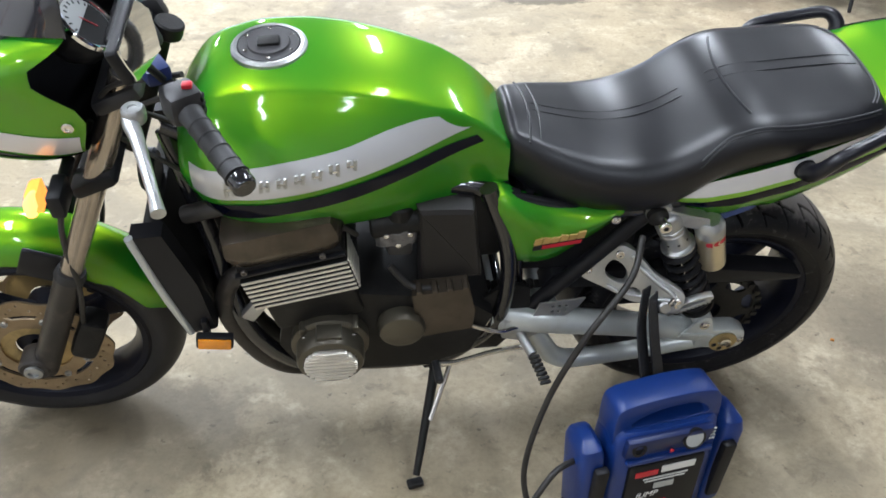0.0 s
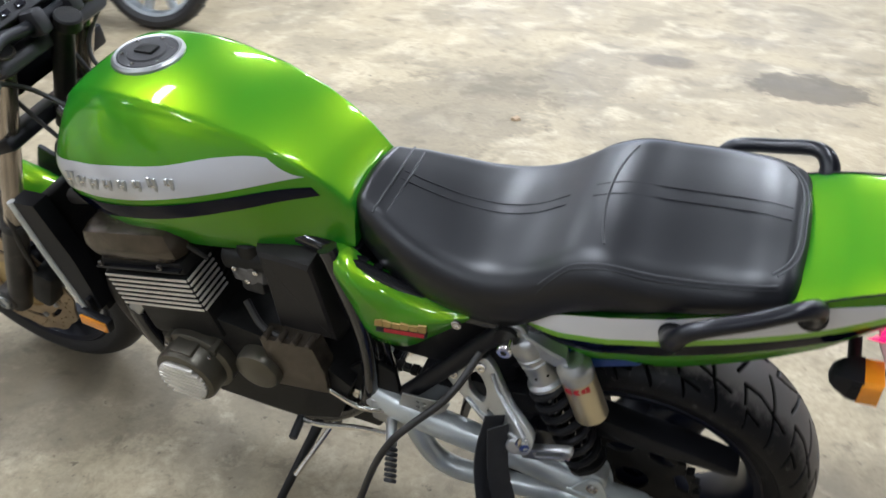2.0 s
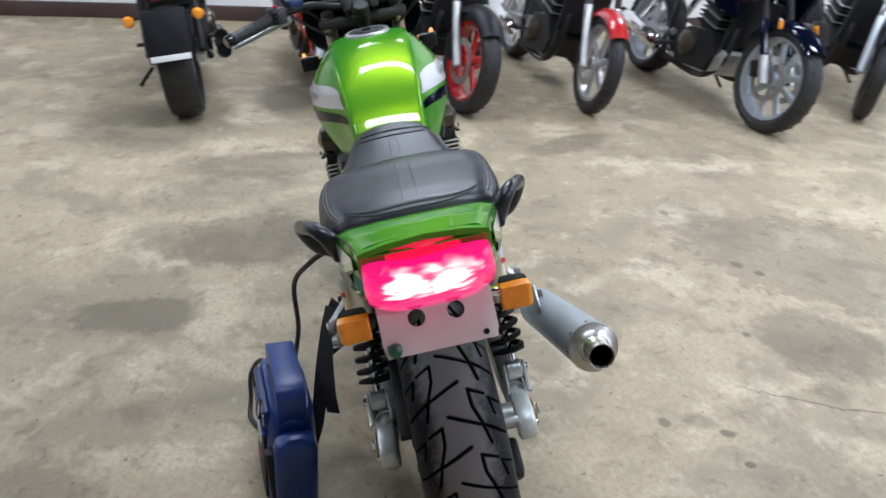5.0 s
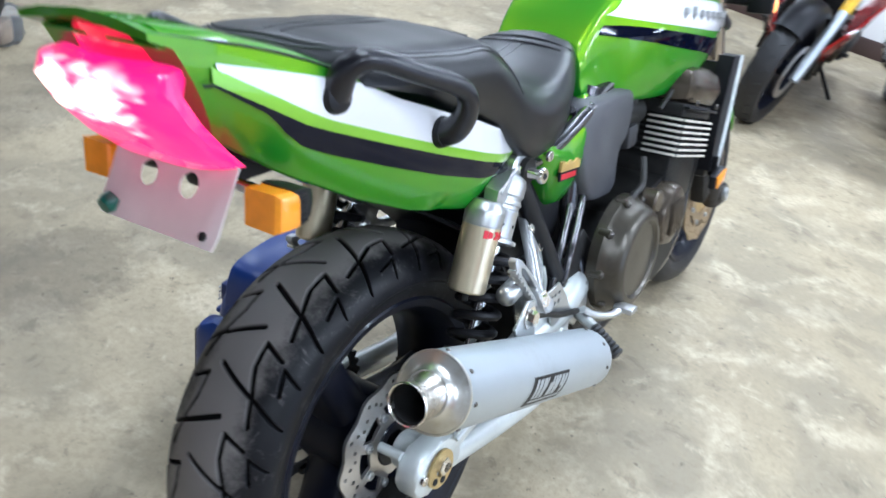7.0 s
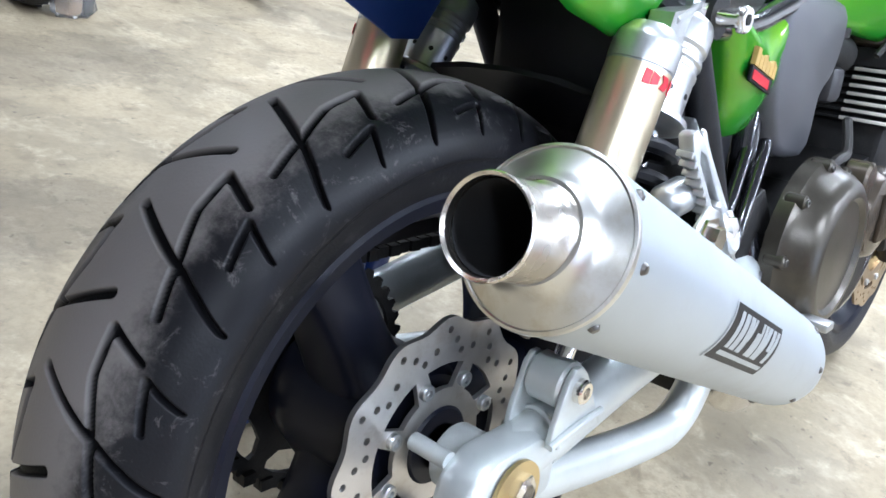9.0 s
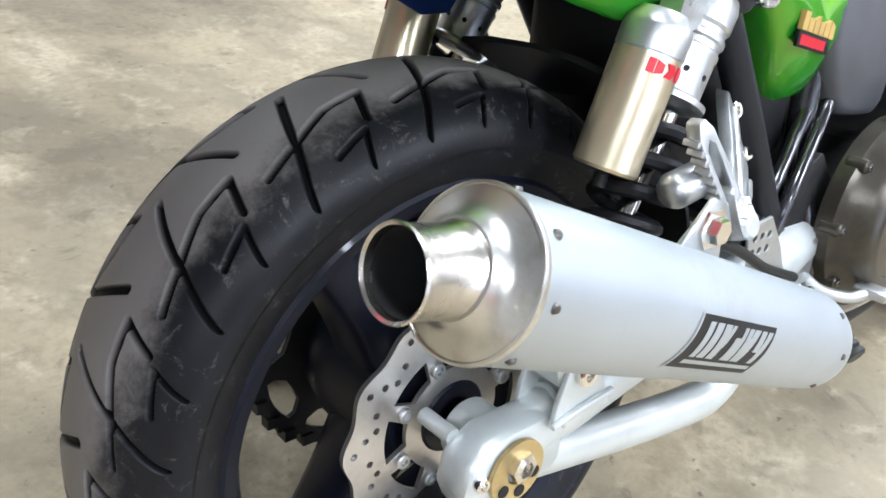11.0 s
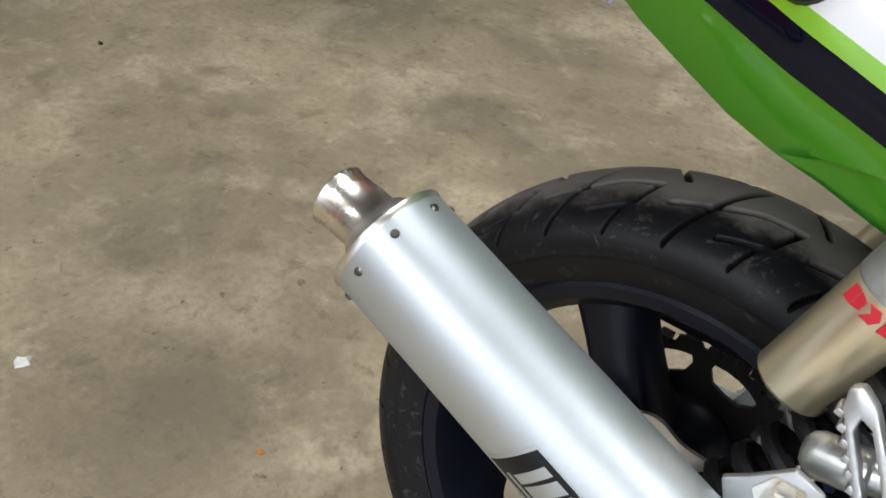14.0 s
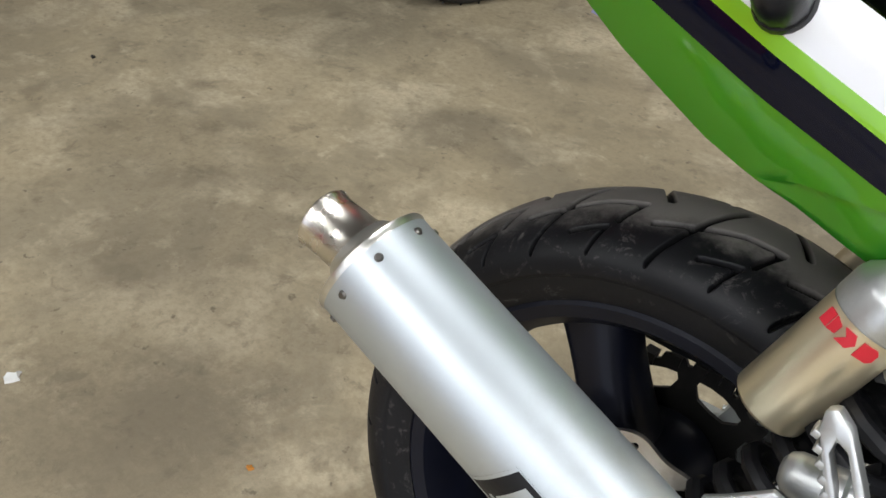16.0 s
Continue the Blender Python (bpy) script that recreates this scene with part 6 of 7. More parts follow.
# header pipes
for i, y in enumerate((-.15, -.05, .05, .15)):
    part("header_pipe", tube([(-.965, y, .62), (-1.04, y, .58), (-1.06, y * .95, .46), (-1.0, y * .8, .28), (-.9, y * .6, .2), (-.68, y * .4 + .03, .19)], .019, 14, 7), DARK if i else FORK_LOW, eng, "dark header pipe")
part("heat_plate", box((-1.0, -.16, .51), (.03, .02, .075), .006, (0, 35, 0)), ALU, eng, "bright metal clamp plate")
part("collector", box((-.66, .03, .2), (.14, .13, .07), .03), DARK, eng)

# -- radiator
rad = empty("radiator")
rad.parent = bike
part("core", box((-1.125, 0, .60), (.035, .36, .27), .006, (0, -14, 0)), DARK, rad, "dark radiator core")
for k in range(11):
    z = .49 + .022 * k
    part("core_fin", box((-1.147 - .25 * (z - .6), 0, z), (.004, .34, .006), 0, (0, -14, 0)), DARK, rad)
for s in BOTH:
    b = loft([[Vector((x, s * y, z)) for x, z in ((-1.185, .748), (-1.13, .752), (-1.092, .62), (-1.078, .49), (-1.122, .48), (-1.152, .60))] for y in (.155, .185, .192)])
    sr = part("radiator_shroud", b, BLACK, rad, "black radiator side shroud with a bright edge", smooth=25)
    part("edge_trim", tube([(-1.185, s * .19, .748), (-1.155, s * .191, .60), (-1.125, s * .19, .48)], .0078, 10), PAINT_ALU, sr)
    rf = part("side_reflector", box((-1.08, s * .212, .478), (.07, .018, .034), .004, (0, 8, 0)), BLACK, rad)
    part("reflector_lens", box((-1.08, s * .2215, .478), (.062, .006, .028), .002, (0, 8, 0)), AMBER, rf, "amber side reflector")
    part("reflector_stay", box((-1.095, s * .195, .5), (.012, .02, .05), .003), BLACK, rf)
part("coolant_hose", tube([(-1.1, -.12, .73), (-1.02, -.14, .77), (-.95, -.1, .76)], .017, 12), CABLE, rad)
part("coolant_hose", tube([(-1.09, .12, .48), (-1.03, .15, .43), (-.97, .13, .38)], .017, 12), CABLE, rad)

# -- side stand
st = part("side_stand", tube([(-.635, -.14, .27), (-.645, -.18, .238), (-.692, -.335, .104)], [.012, .011, .008], 12, straight=True), DARK, bike, "dark steel side stand swung down")
part("stand_foot", box((-.695, -.347, .090), (.036, .024, .012), .004, (-13, 0, 10)), DARK, st)
part("stand_spring", tube([(-.6, -.15, .28), (-.655, -.25, .19)], .006, 8, straight=True), STEEL, st)
part("stand_bracket", box((-.63, -.14, .275), (.07, .03, .05), .006), DARK, bike)

# -- cockpit: bars, clocks, controls, mirrors
bars = part("handlebar", tube([(-.943, -.392, 1.041), (-1.022, -.262, 1.064), (-1.085, -.15, 1.07), (-1.115, -.06, 1.045), (-1.115, .06, 1.045), (-1.085, .15, 1.07), (-1.022, .262, 1.064), (-.943, .392, 1.041)], .011, 14), BLACK, bike, "black tubular handlebar with rubber grips")
for s in BOTH:
    a, c = Vector((-1.022, .262 * s, 1.064)), Vector((-.953, .375 * s, 1.044))
    part("grip", lathe([(.011, 0), (.0185, .002), (.0175, .01), (.0165, .02), (.0165, .125), (.0185, .13), (.011, .132)], a, c - a, 24), RUBBER_SIDE, bars, "ribbed black rubber grip")
    for k in range(4):
        part("grip_ring", lathe([(.0166, 0), (.0176, .001), (.0176, .003), (.0166, .004)], a.lerp(c, .2 + .2 * k), c - a, 20), RUBBER_SIDE, bars)
    part("bar_end", lathe([(.017, 0), (.017, .016), (.014, .02), (0, .02)], c, c - a, 20), GLOSS, bars)
    sw = part("switch_block", box(a - (c - a).normalized() * .022 + Vector((0, 0, .002)), (.05, .046, .05), .01, (0, 0, 31 * -s)), GREYBOX, bars, "dark grey switch block with a red button")
    part("red_button", box(a - (c - a).normalized() * .024 + Vector((.012, 0, .029)), (.014, .012, .008), .002), RED, sw)
    for k in range(3):
        part("switch_button", box(a - (c - a).normalized() * .02 + Vector((.027, .0, .012 - .012 * k)), (.006, .014, .008), .0015), BLACK, sw)
    part("master_cylinder", box((-1.075, .19 * s, 1.088), (.038, .052, .028), .008, (0, 0, 31 * -s)), NAVY if s < 0 else BLACK, bars)
    part("lever", tube([(-1.100, .215 * s, 1.04), (-1.111, .235 * s, 1.033), (-1.099, .268 * s, 1.027), (-1.084, .315 * s, 1.016), (-1.070, .36 * s, 1.006), (-1.061, .392 * s, 1.002)], [.011, .013, .0105, .009, .0085, .0105], 12), ALU, bars, "bare aluminium hand lever with a ball end")
    part("lever_pivot", lathe([(0, -.006), (.015, -.006), (.017, 0), (.017, .014), (.014, .018), (.007, .018), (.006, .015), (0, .015)], (-1.106, .228 * s, 1.034), (0, 0, 1), 20), ALU, bars)
    # mirror
    mr = empty("mirror")
    mr.parent = bike
    mc = Vector((-1.055, .290 * s, 1.197))
    part("stem", tube([(-1.06, .21 * s, 1.085), (-1.075, .235 * s, 1.13), (-1.09, .27 * s, 1.165), mc + Vector((-.02, 0, 0))], .006, 10), BLACK, mr)
    nrm = Vector((.95, .03 * s, .22)).normalized()
    out = [(-.072, .0), (-.066, .012), (-.046, .036), (-.02, .038), (.06, .037), (.074, .033), (.066, -.008), (.058, -.018), (-.036, -.042), (-.048, -.040)]
    if s > 0:
        out = [(-x, z) for x, z in out][::-1]
    out = [(p.x, p.z) for p in curve_points([(x, 0, z) for x, z in out], 2, True)]
    mm = Matrix.Translation(mc) @ nrm.to_track_quat("Y", "Z").to_matrix().to_4x4()
    part("shell", plate(out, .015, mm @ Matrix.Translation((0, -.009, 0)), bevel=.005), BLACK, mr, "black mirror shell")
    part("glass", plate([(x * .93, z * .9) for x, z in out], .002, mm), MIRROR, mr, "mirror glass")
for y in (-.04, .04):
    part("bar_clamp", box((-1.115, y, 1.045), (.045, .028, .045), .008, (0, -20, 0)), GREYBOX, bars)
clocks = empty("instruments")
clocks.parent = bike
GN = Vector((.72, 0, .69)).normalized()
for y, x in ((-.076, -1.188), (.066, -1.182)):
    o = Vector((x, y, 1.085))
    g = part("gauge", lathe([(.03, -.05), (.046, -.03), (.05, 0), (.05, .012), (.046, .014), (.044, .009), (0, .009)], o, GN, 40), BLACK, clocks, "round black-rimmed gauge")
    # the reflection in the glass is painted: pale face above, dark half below
    part("gauge_face", lathe([(.0435, 0), (0, 0)], o + GN * .0105, GN, 40), DIAL, g, "dial with the glass's reflection in its pale colour")
    part("bezel", lathe([(.0445, .010), (.0455, .0135), (.0485, .0145), (.0505, .012), (.0505, .006), (.0445, .010)], o, GN, 40), CHROME, g, "thin chromed bezel")
    gm = Matrix.Translation(o + GN * .0112) @ GN.to_track_quat("Y", "Z").to_matrix().to_4x4()
    part("dark_scale", plate([(.041 * math.cos(q), .041 * math.sin(q)) for q in (radians(168 + 204 * i / 20) for i in range(21))], .0006, gm), SOOT_SHADE_BLACK, g, "dark lower half, left clear of the painted reflection")
    for k in range(9):
        q = radians(20 + 140 * k / 8)
        part("scale_mark", plate([(.039 * math.cos(q + d), .039 * math.sin(q + d)) for d in (-.03, .03)] + [(.033 * math.cos(q + d), .033 * math.sin(q + d)) for d in (.03, -.03)], .0007, gm), BLACK, g)
    part("needle", box(o + GN * .0125, (.03, .002, .001), 0, (0, 46, 30)), RED, g)
lampbar = part("warning_panel", box((-1.15, 0, 1.062), (.03, .2, .02), .006, (0, 42, 0)), GREYBOX, clocks, "grey warning lamp panel")
part("warning_lamp", box((-1.139, .035, 1.073), (.014, .028, .004), .001, (0, 42, 0)), TEAL, lampbar, "lit teal lamp")
for y in (-.07, -.035, 0, .07):
    part("warning_lamp", box((-1.139, y, 1.073), (.010, .018, .004), .001, (0, 42, 0)), GLASS, lampbar)
part("ignition_switch", cyl((-1.09, 0, 1.02), (-1.08, 0, 1.045), .024, seg=20, bevel=.003), DARK, clocks)
for k, pts in enumerate(([(-1.03, -.2, 1.06), (-1.12, -.16, 1.0), (-1.14, -.08, .93), (-1.05, -.05, .86)], [(-1.03, .2, 1.06), (-1.13, .15, 1.0), (-1.14, .07, .92), (-1.05, .05, .85)],
                         [(-1.035, -.2, 1.085), (-1.16, -.14, 1.02), (-1.2, -.08, .9), (-1.1, -.08, .8)], [(-1.0, .22, 1.065), (-1.1, .16, 1.08), (-1.18, .06, 1.0), (-1.12, .05, .85)])):
    part("control_cable", tube(pts, .0045, 8), CABLE, clocks)
# small fairing round the headlamp
cowl = empty("headlamp_cowl")
cowl.parent = bike
CW = [(-1.175, .185, .88, 1.15), (-1.22, .185, .868, 1.145), (-1.30, .168, .855, 1.115), (-1.38, .14, .855, 1.075), (-1.45, .095, .87, 1.015), (-1.485, .05, .90, .965)]
# the rear edge of the shell, notched for the clocks: height and x
REAR_EDGE = [(.86, -1.232), (.883, -1.223), (.923, -1.213), (.967, -1.197), (.994, -1.19), (1.01, -1.194), (1.031, -1.222), (1.052, -1.25), (1.078, -1.25), (1.105, -1.205), (1.12, -1.188), (1.15, -1.192)]


def cowl_ring(x, k=1.0, lo=None, hi=None, n=72):
    w, zb, zt = [float(v) for v in hermite([r[0] for r in CW][::-1], [r[1:] for r in CW][::-1], x)]
    zm, ring = (zb + zt) / 2, []
    for i in range(n):
        a = 2 * math.pi * i / n
        z = zm + k * (zt - zb) / 2 * math.copysign(abs(math.sin(a)) ** .7, math.sin(a))
        if math.sin(a) > 0:  # the middle of the top edge dips between the two horns
            z -= (.09 * max(0.0, (x + 1.42) / .245) * (1 - min(1, abs(math.cos(a)) ** .6 / .85) ** 2)) * math.sin(a)
        back = (-1.175 - float(np.interp(z, *zip(*REAR_EDGE)))) * max(0.0, (x + 1.485) / .31) ** 2
        ring.append(Vector((x - back, k * w * math.copysign(abs(math.cos(a)) ** .6, math.cos(a)), z)))
    return ring


def cowl_side(x, z):
    x0 = x
    for _ in range(8):  # undo the notch's pull on the shell
        x = x0 + (-1.175 - float(np.interp(z, *zip(*REAR_EDGE)))) * max(0.0, (min(x, -1.175) + 1.485) / .31) ** 2
    x = min(x, -1.175)
    w, zb, zt = [float(v) for v in hermite([r[0] for r in CW][::-1], [r[1:] for r in CW][::-1], x)]
    q = min(.999, abs(z - (zb + zt) / 2) / ((zt - zb) / 2)) ** (1 / .7)
    return w * math.sqrt(max(0, 1 - q * q)) ** .6


shell = loft([cowl_ring(x) for x in np.linspace(-1.175, -1.485, 26)], caps=False)
# the shell is open on top, between its two horns, for the screen
gap = [f for f in shell.faces if f.normal.length and f.calc_center_median().x > -1.43 and abs(f.calc_center_median().y) < .125 and f.calc_center_median().z > 1.0]
bmesh.ops.delete(shell, geom=gap, context="FACES")
part("cowl_shell", shell, GREEN, cowl, "lime green headlamp cowl", smooth=60)
part("cowl_lining", loft([cowl_ring(x, .985) for x in np.linspace(-1.1755, -1.48, 22)], caps=False), BLACK, cowl, "black inside of the cowl", smooth=60)
for s in BOTH:
    band("silver_band", (-1.207, -1.217), (-1.47, -1.47), [(-1.47, .96), (-1.17, .965)], [(-1.47, .922), (-1.17, .92)], cowl_side, s, .0014, SILVER, cowl, nx=30)
    band("black_band", (-1.219, -1.224), (-1.47, -1.47), [(-1.47, .915), (-1.17, .912)], [(-1.47, .895), (-1.17, .892)], cowl_side, s, .0014, BLACK_BAND, cowl, nx=30)
    part("cowl_bolt", bolt((-1.218, s * .184, .985), (0, s, 0), .009, .005), STEEL, cowl)
    fi = part("front_indicator", loft([[Vector((-1.30 + dx, s * y, .853 + dz)) for dx, dz in ((-.012 * k, -.022 * k), (-.013 * k, .02 * k), (.009 * k, .024 * k), (.011 * k, -.02 * k))] for y, k in ((.165, .7), (.175, .85), (.208, .85), (.216, .5))]), AMBER_LIT, cowl, "lit amber front indicator", smooth=25)
    # glowing strip added for the bulb and its glare, not a lamp part
    part("light_strip", tube([(-1.308, s * .212, .836), (-1.304, s * .213, .856), (-1.297, s * .213, .876), (-1.290, s * .213, .886)], [.009, .011, .006, .003], 10), STRIP_GLARE, fi, "glowing orange strip added for the bulb and its glare")
    part("indicator_body", box((-1.264, s * .195, .857), (.024, .06, .046), .006), BLACK, fi)
    part("indicator_stalk", tube([(-1.265, s * .11, .86), (-1.265, s * .18, .857)], .01, 10, straight=True), BLACK, fi)
rings = []
for x, w, z, deep, drop in ((-1.188, .172, 1.128, .22, .05), (-1.186, .166, 1.165, .17, .03), (-1.19, .15, 1.21, .12, .01), (-1.2, .115, 1.245, .07, 0), (-1.205, .08, 1.256, .04, 0)):
    front = [Vector((x - deep * (1 - u * u), w * u, z - drop * (1 - u * u))) for u in np.linspace(-1, 1, 19)]
    rings.append(front + [p + Vector((.004, 0, -.002)) for p in front[::-1]])
part("windscreen", loft(rings), SMOKE, cowl, "small smoked windscreen", smooth=60)
part("headlamp", lathe([(0, .02), (.05, .015), (.078, 0), (.08, -.04), (.05, -.1)], (-1.47, 0, .95), (-1, 0, -.05), 32), GLASS, cowl)
part("horn", cyl((-1.18, -.03, .76), (-1.15, -.03, .76), .04, seg=24, bevel=.005), BLACK, bike)


# ---- the jump starter and its cable ----
JB = pose(-.213, -.448, 0, 0, 0, 9)
jump = empty("jump_starter", JB)
tagged(jump, "blue plastic portable jump starter with a black front label", "jump starter")


def rounded(w, d, z, k=.75, n=28):
    return [Vector((w * math.copysign(abs(math.cos(2 * math.pi * i / n)) ** k, math.cos(2 * math.pi * i / n)),
                    d * math.copysign(abs(math.sin(2 * math.pi * i / n)) ** k, math.sin(2 * math.pi * i / n)), z)) for i in range(n)]


part("body", loft([rounded(.112, .056, 0, .45), rounded(.122, .062, .012, .45), rounded(.122, .062, .18, .45), rounded(.118, .058, .25, .45), rounded(.115, .053, .276, .45), rounded(.108, .045, .286, .45)]), BLUE, jump, "blue moulded plastic body", smooth=45)
hout = [(p.x, p.z) for p in curve_points([(x, 0, z) for x, z in ((-.116, .25), (-.116, .318), (-.104, .343), (-.06, .352), (.02, .357), (.085, .352), (.108, .336), (.115, .30), (.115, .25))], 3, False)]
hslot = [(p.x, p.z) for p in curve_points([(x, 0, z) for x, z in ((-.078, .292), (-.06, .312), (-.01, .326), (.05, .326), (.078, .312), (.086, .292), (.0, .288))], 3, True)]
part("handle", plate(hout, .066, Matrix(), [hslot], .009), BLUE, jump, "moulded carrying handle with an arched slot", smooth=50)
for s in (-1, 1):
    part("side_pod", loft([rounded(.024, .045, .02, .5), rounded(.028, .05, .03, .5), rounded(.028, .05, .23, .5), rounded(.024, .042, .25, .5), rounded(.012, .02, .262, .5)]), BLUE, jump, "blue clamp holster")
    jump.children[-1].matrix_basis = pose(.14 * s, .0, 0, 0, 4 * s, 0)
    part("clamp_jaw", box((.142 * s, -.052, .13), (.03, .02, .17), .006, (4, 0, 0)), BLACK, jump)
part("front_panel", box((.0, -.0605, .115), (.17, .012, .19), .008), BLACK, jump, "black front label panel")
part("control_strip", box((-.005, -.054, .258), (.19, .02, .055), .008, (10, 0, 0)), NAVY, jump, "navy control strip")
part("ledge", box((0, -.062, .222), (.19, .012, .012), .004), BLUE, jump)
gd = part("gauge", lathe([(0, 0), (.024, 0), (.025, .006), (.021, .008), (.02, .005), (0, .005)], (.045, -.0625, .262), (0, -1, .2), 28), BLACK, jump, "round voltage gauge")
part("gauge_face", lathe([(.0195, 0), (0, 0)], (.045, -.0688, .2632), (0, -1, .2), 24), DIAL, gd)
part("socket", lathe([(0, 0), (.014, 0), (.016, .006), (.010, .007), (.009, .002), (0, .002)], (-.075, -.0625, .262), (0, -1, .2), 20), BLACK, jump)
part("red_lamp", box((.0, -.066, .24), (.008, .006, .008), .002, (14, 0, 0)), RED, jump)
for i in range(4):
    part("switch_mark", box((.088, -.063, .276 - .009 * i), (.012, .003, .003), 0, (14, 0, 0)), DIAL, jump)
for i, (x, w, z, h, m) in enumerate(((-.045, .05, .165, .014, RED), (.025, .075, .170, .018, WHITE), (.0, .10, .148, .003, WHITE), (.0, .09, .140, .003, WHITE), (.0, .045, .122, .016, DIAL), (.0, .03, .068, .01, RED))):
    bar = box((x, -.0672, z + .02), (w, .002, h), 0)
    part("label_bar", bar, m, jump)
word = bpy.data.curves.new("label_text", "FONT")
word.body, word.size, word.extrude, word.shear = "JUMP", .022, .0004, .25
wo = new("label_text", word)
wo.data.materials.append(WHITE)
wo.parent = jump
wo.matrix_basis = pose(-.06, -.0678, .112, 90, 0, 0)
# cables
lead = part("jumper_cable", tube([(-.268, -.33, .63), (-.30, -.385, .57), (-.385, -.425, .465), (-.44, -.42, .30), (-.475, -.44, .14), (-.46, -.46, .035), (-.415, -.455, .0066), (-.38, -.45, .035)], .0064, 12, 10), CABLE)
tagged(lead, "thick black jumper lead running up under the seat", "cable")
lead2 = part("jumper_cable", tube([(-.375, -.48, .20), (-.44, -.52, .205), (-.50, -.555, .12), (-.51, -.56, .03), (-.46, -.56, .0066), (-.40, -.53, .0066), (-.37, -.51, .03)], .0064, 12, 10), CABLE)
tagged(lead2, "thick black jumper lead looped beside the jump starter", "cable")
for pts in ([(-.235, -.322, .50), (-.240, -.345, .42), (-.222, -.36, .32), (-.20, -.372, .2), (-.20, -.39, .12)], [(-.225, -.335, .49), (-.212, -.35, .40), (-.182, -.345, .29), (-.165, -.335, .235)]):
    tagged(part("strap", strap_mesh(pts, .04, .003, (.68, .73, 0)), STRAP), "black nylon strap hanging from the pillion bracket", "strap")


# ---- the other parked motorcycles ----
def small_wheel(parent, c, r, hw, rim_mat, spokes, name, label, disc=DISC, wire=False):
    w = empty(name)
    w.parent = parent
    c = Vector(c)
    rr = r - .075
    prof = [(rr, -hw * .75), (rr + .03, -hw), (r - .022, -hw * .92), (r - .006, -hw * .55), (r, 0), (r - .006, hw * .55), (r - .022, hw * .92), (rr + .03, hw), (rr, hw * .75)]
    tyre = part("tyre", lathe(prof, c, (0, 1, 0), 56), RUBBER, w, label)
    b = bmesh.new()
    for k in range(28):
        a = 2 * math.pi * k / 28
        for s in (-1, 1):
            m = Matrix.Translation(c) @ Matrix.Rotation(-a - s * .06, 4, "Y") @ Matrix.Translation((r - .0062, s * hw * .4, 0)) @ Matrix.Rotation(radians(28 * s), 4, "X")
            q = bmesh.new()
            bmesh.ops.create_cube(q, size=1)
            bmesh.ops.scale(q, vec=(.008, hw * .62, .007), verts=q.verts)
            q.transform(m)
            merge(b, q)
    tagged(part("tread_block", b, RUBBER_SIDE, tyre), kind="stuff")
    part("rim", lathe([(rr + .004, -hw * .78), (rr - .012, -hw * .72), (rr - .022, 0), (rr - .012, hw * .72), (rr + .004, hw * .78), (rr - .006, 0), (rr + .004, -hw * .78)], c, (0, 1, 0), 48), rim_mat, w)
    part("hub", cyl(c - Vector((0, .05, 0)), c + Vector((0, .05, 0)), .04, seg=20, bevel=.006), rim_mat, w)
    for k in range(spokes):
        a = 2 * math.pi * k / spokes + .3
        if wire:
            s = 1 if k % 2 else -1
            e = c + Vector((math.cos(a + s * .25) * (rr - .015), 0, math.sin(a + s * .25) * (rr - .015)))
            part("spoke", tube([c + Vector((.035 * math.cos(a), s * .03, .035 * math.sin(a))), e], .003, 5, straight=True), rim_mat, w)
        else:
            spoke_mesh(c, a, .035, rr - .012, .02, .026, .014, w, rim_mat)
    if disc:
        for s in ((-1, 1) if not wire else (-1,)):
            part("brake_disc", lathe([(.098, s * .066 - .002), (.135, s * .066 - .002), (.135, s * .066 + .002), (.098, s * .066 + .002), (.098, s * .066 - .002)], c, (0, 1, 0), 40), disc, w)
    return w


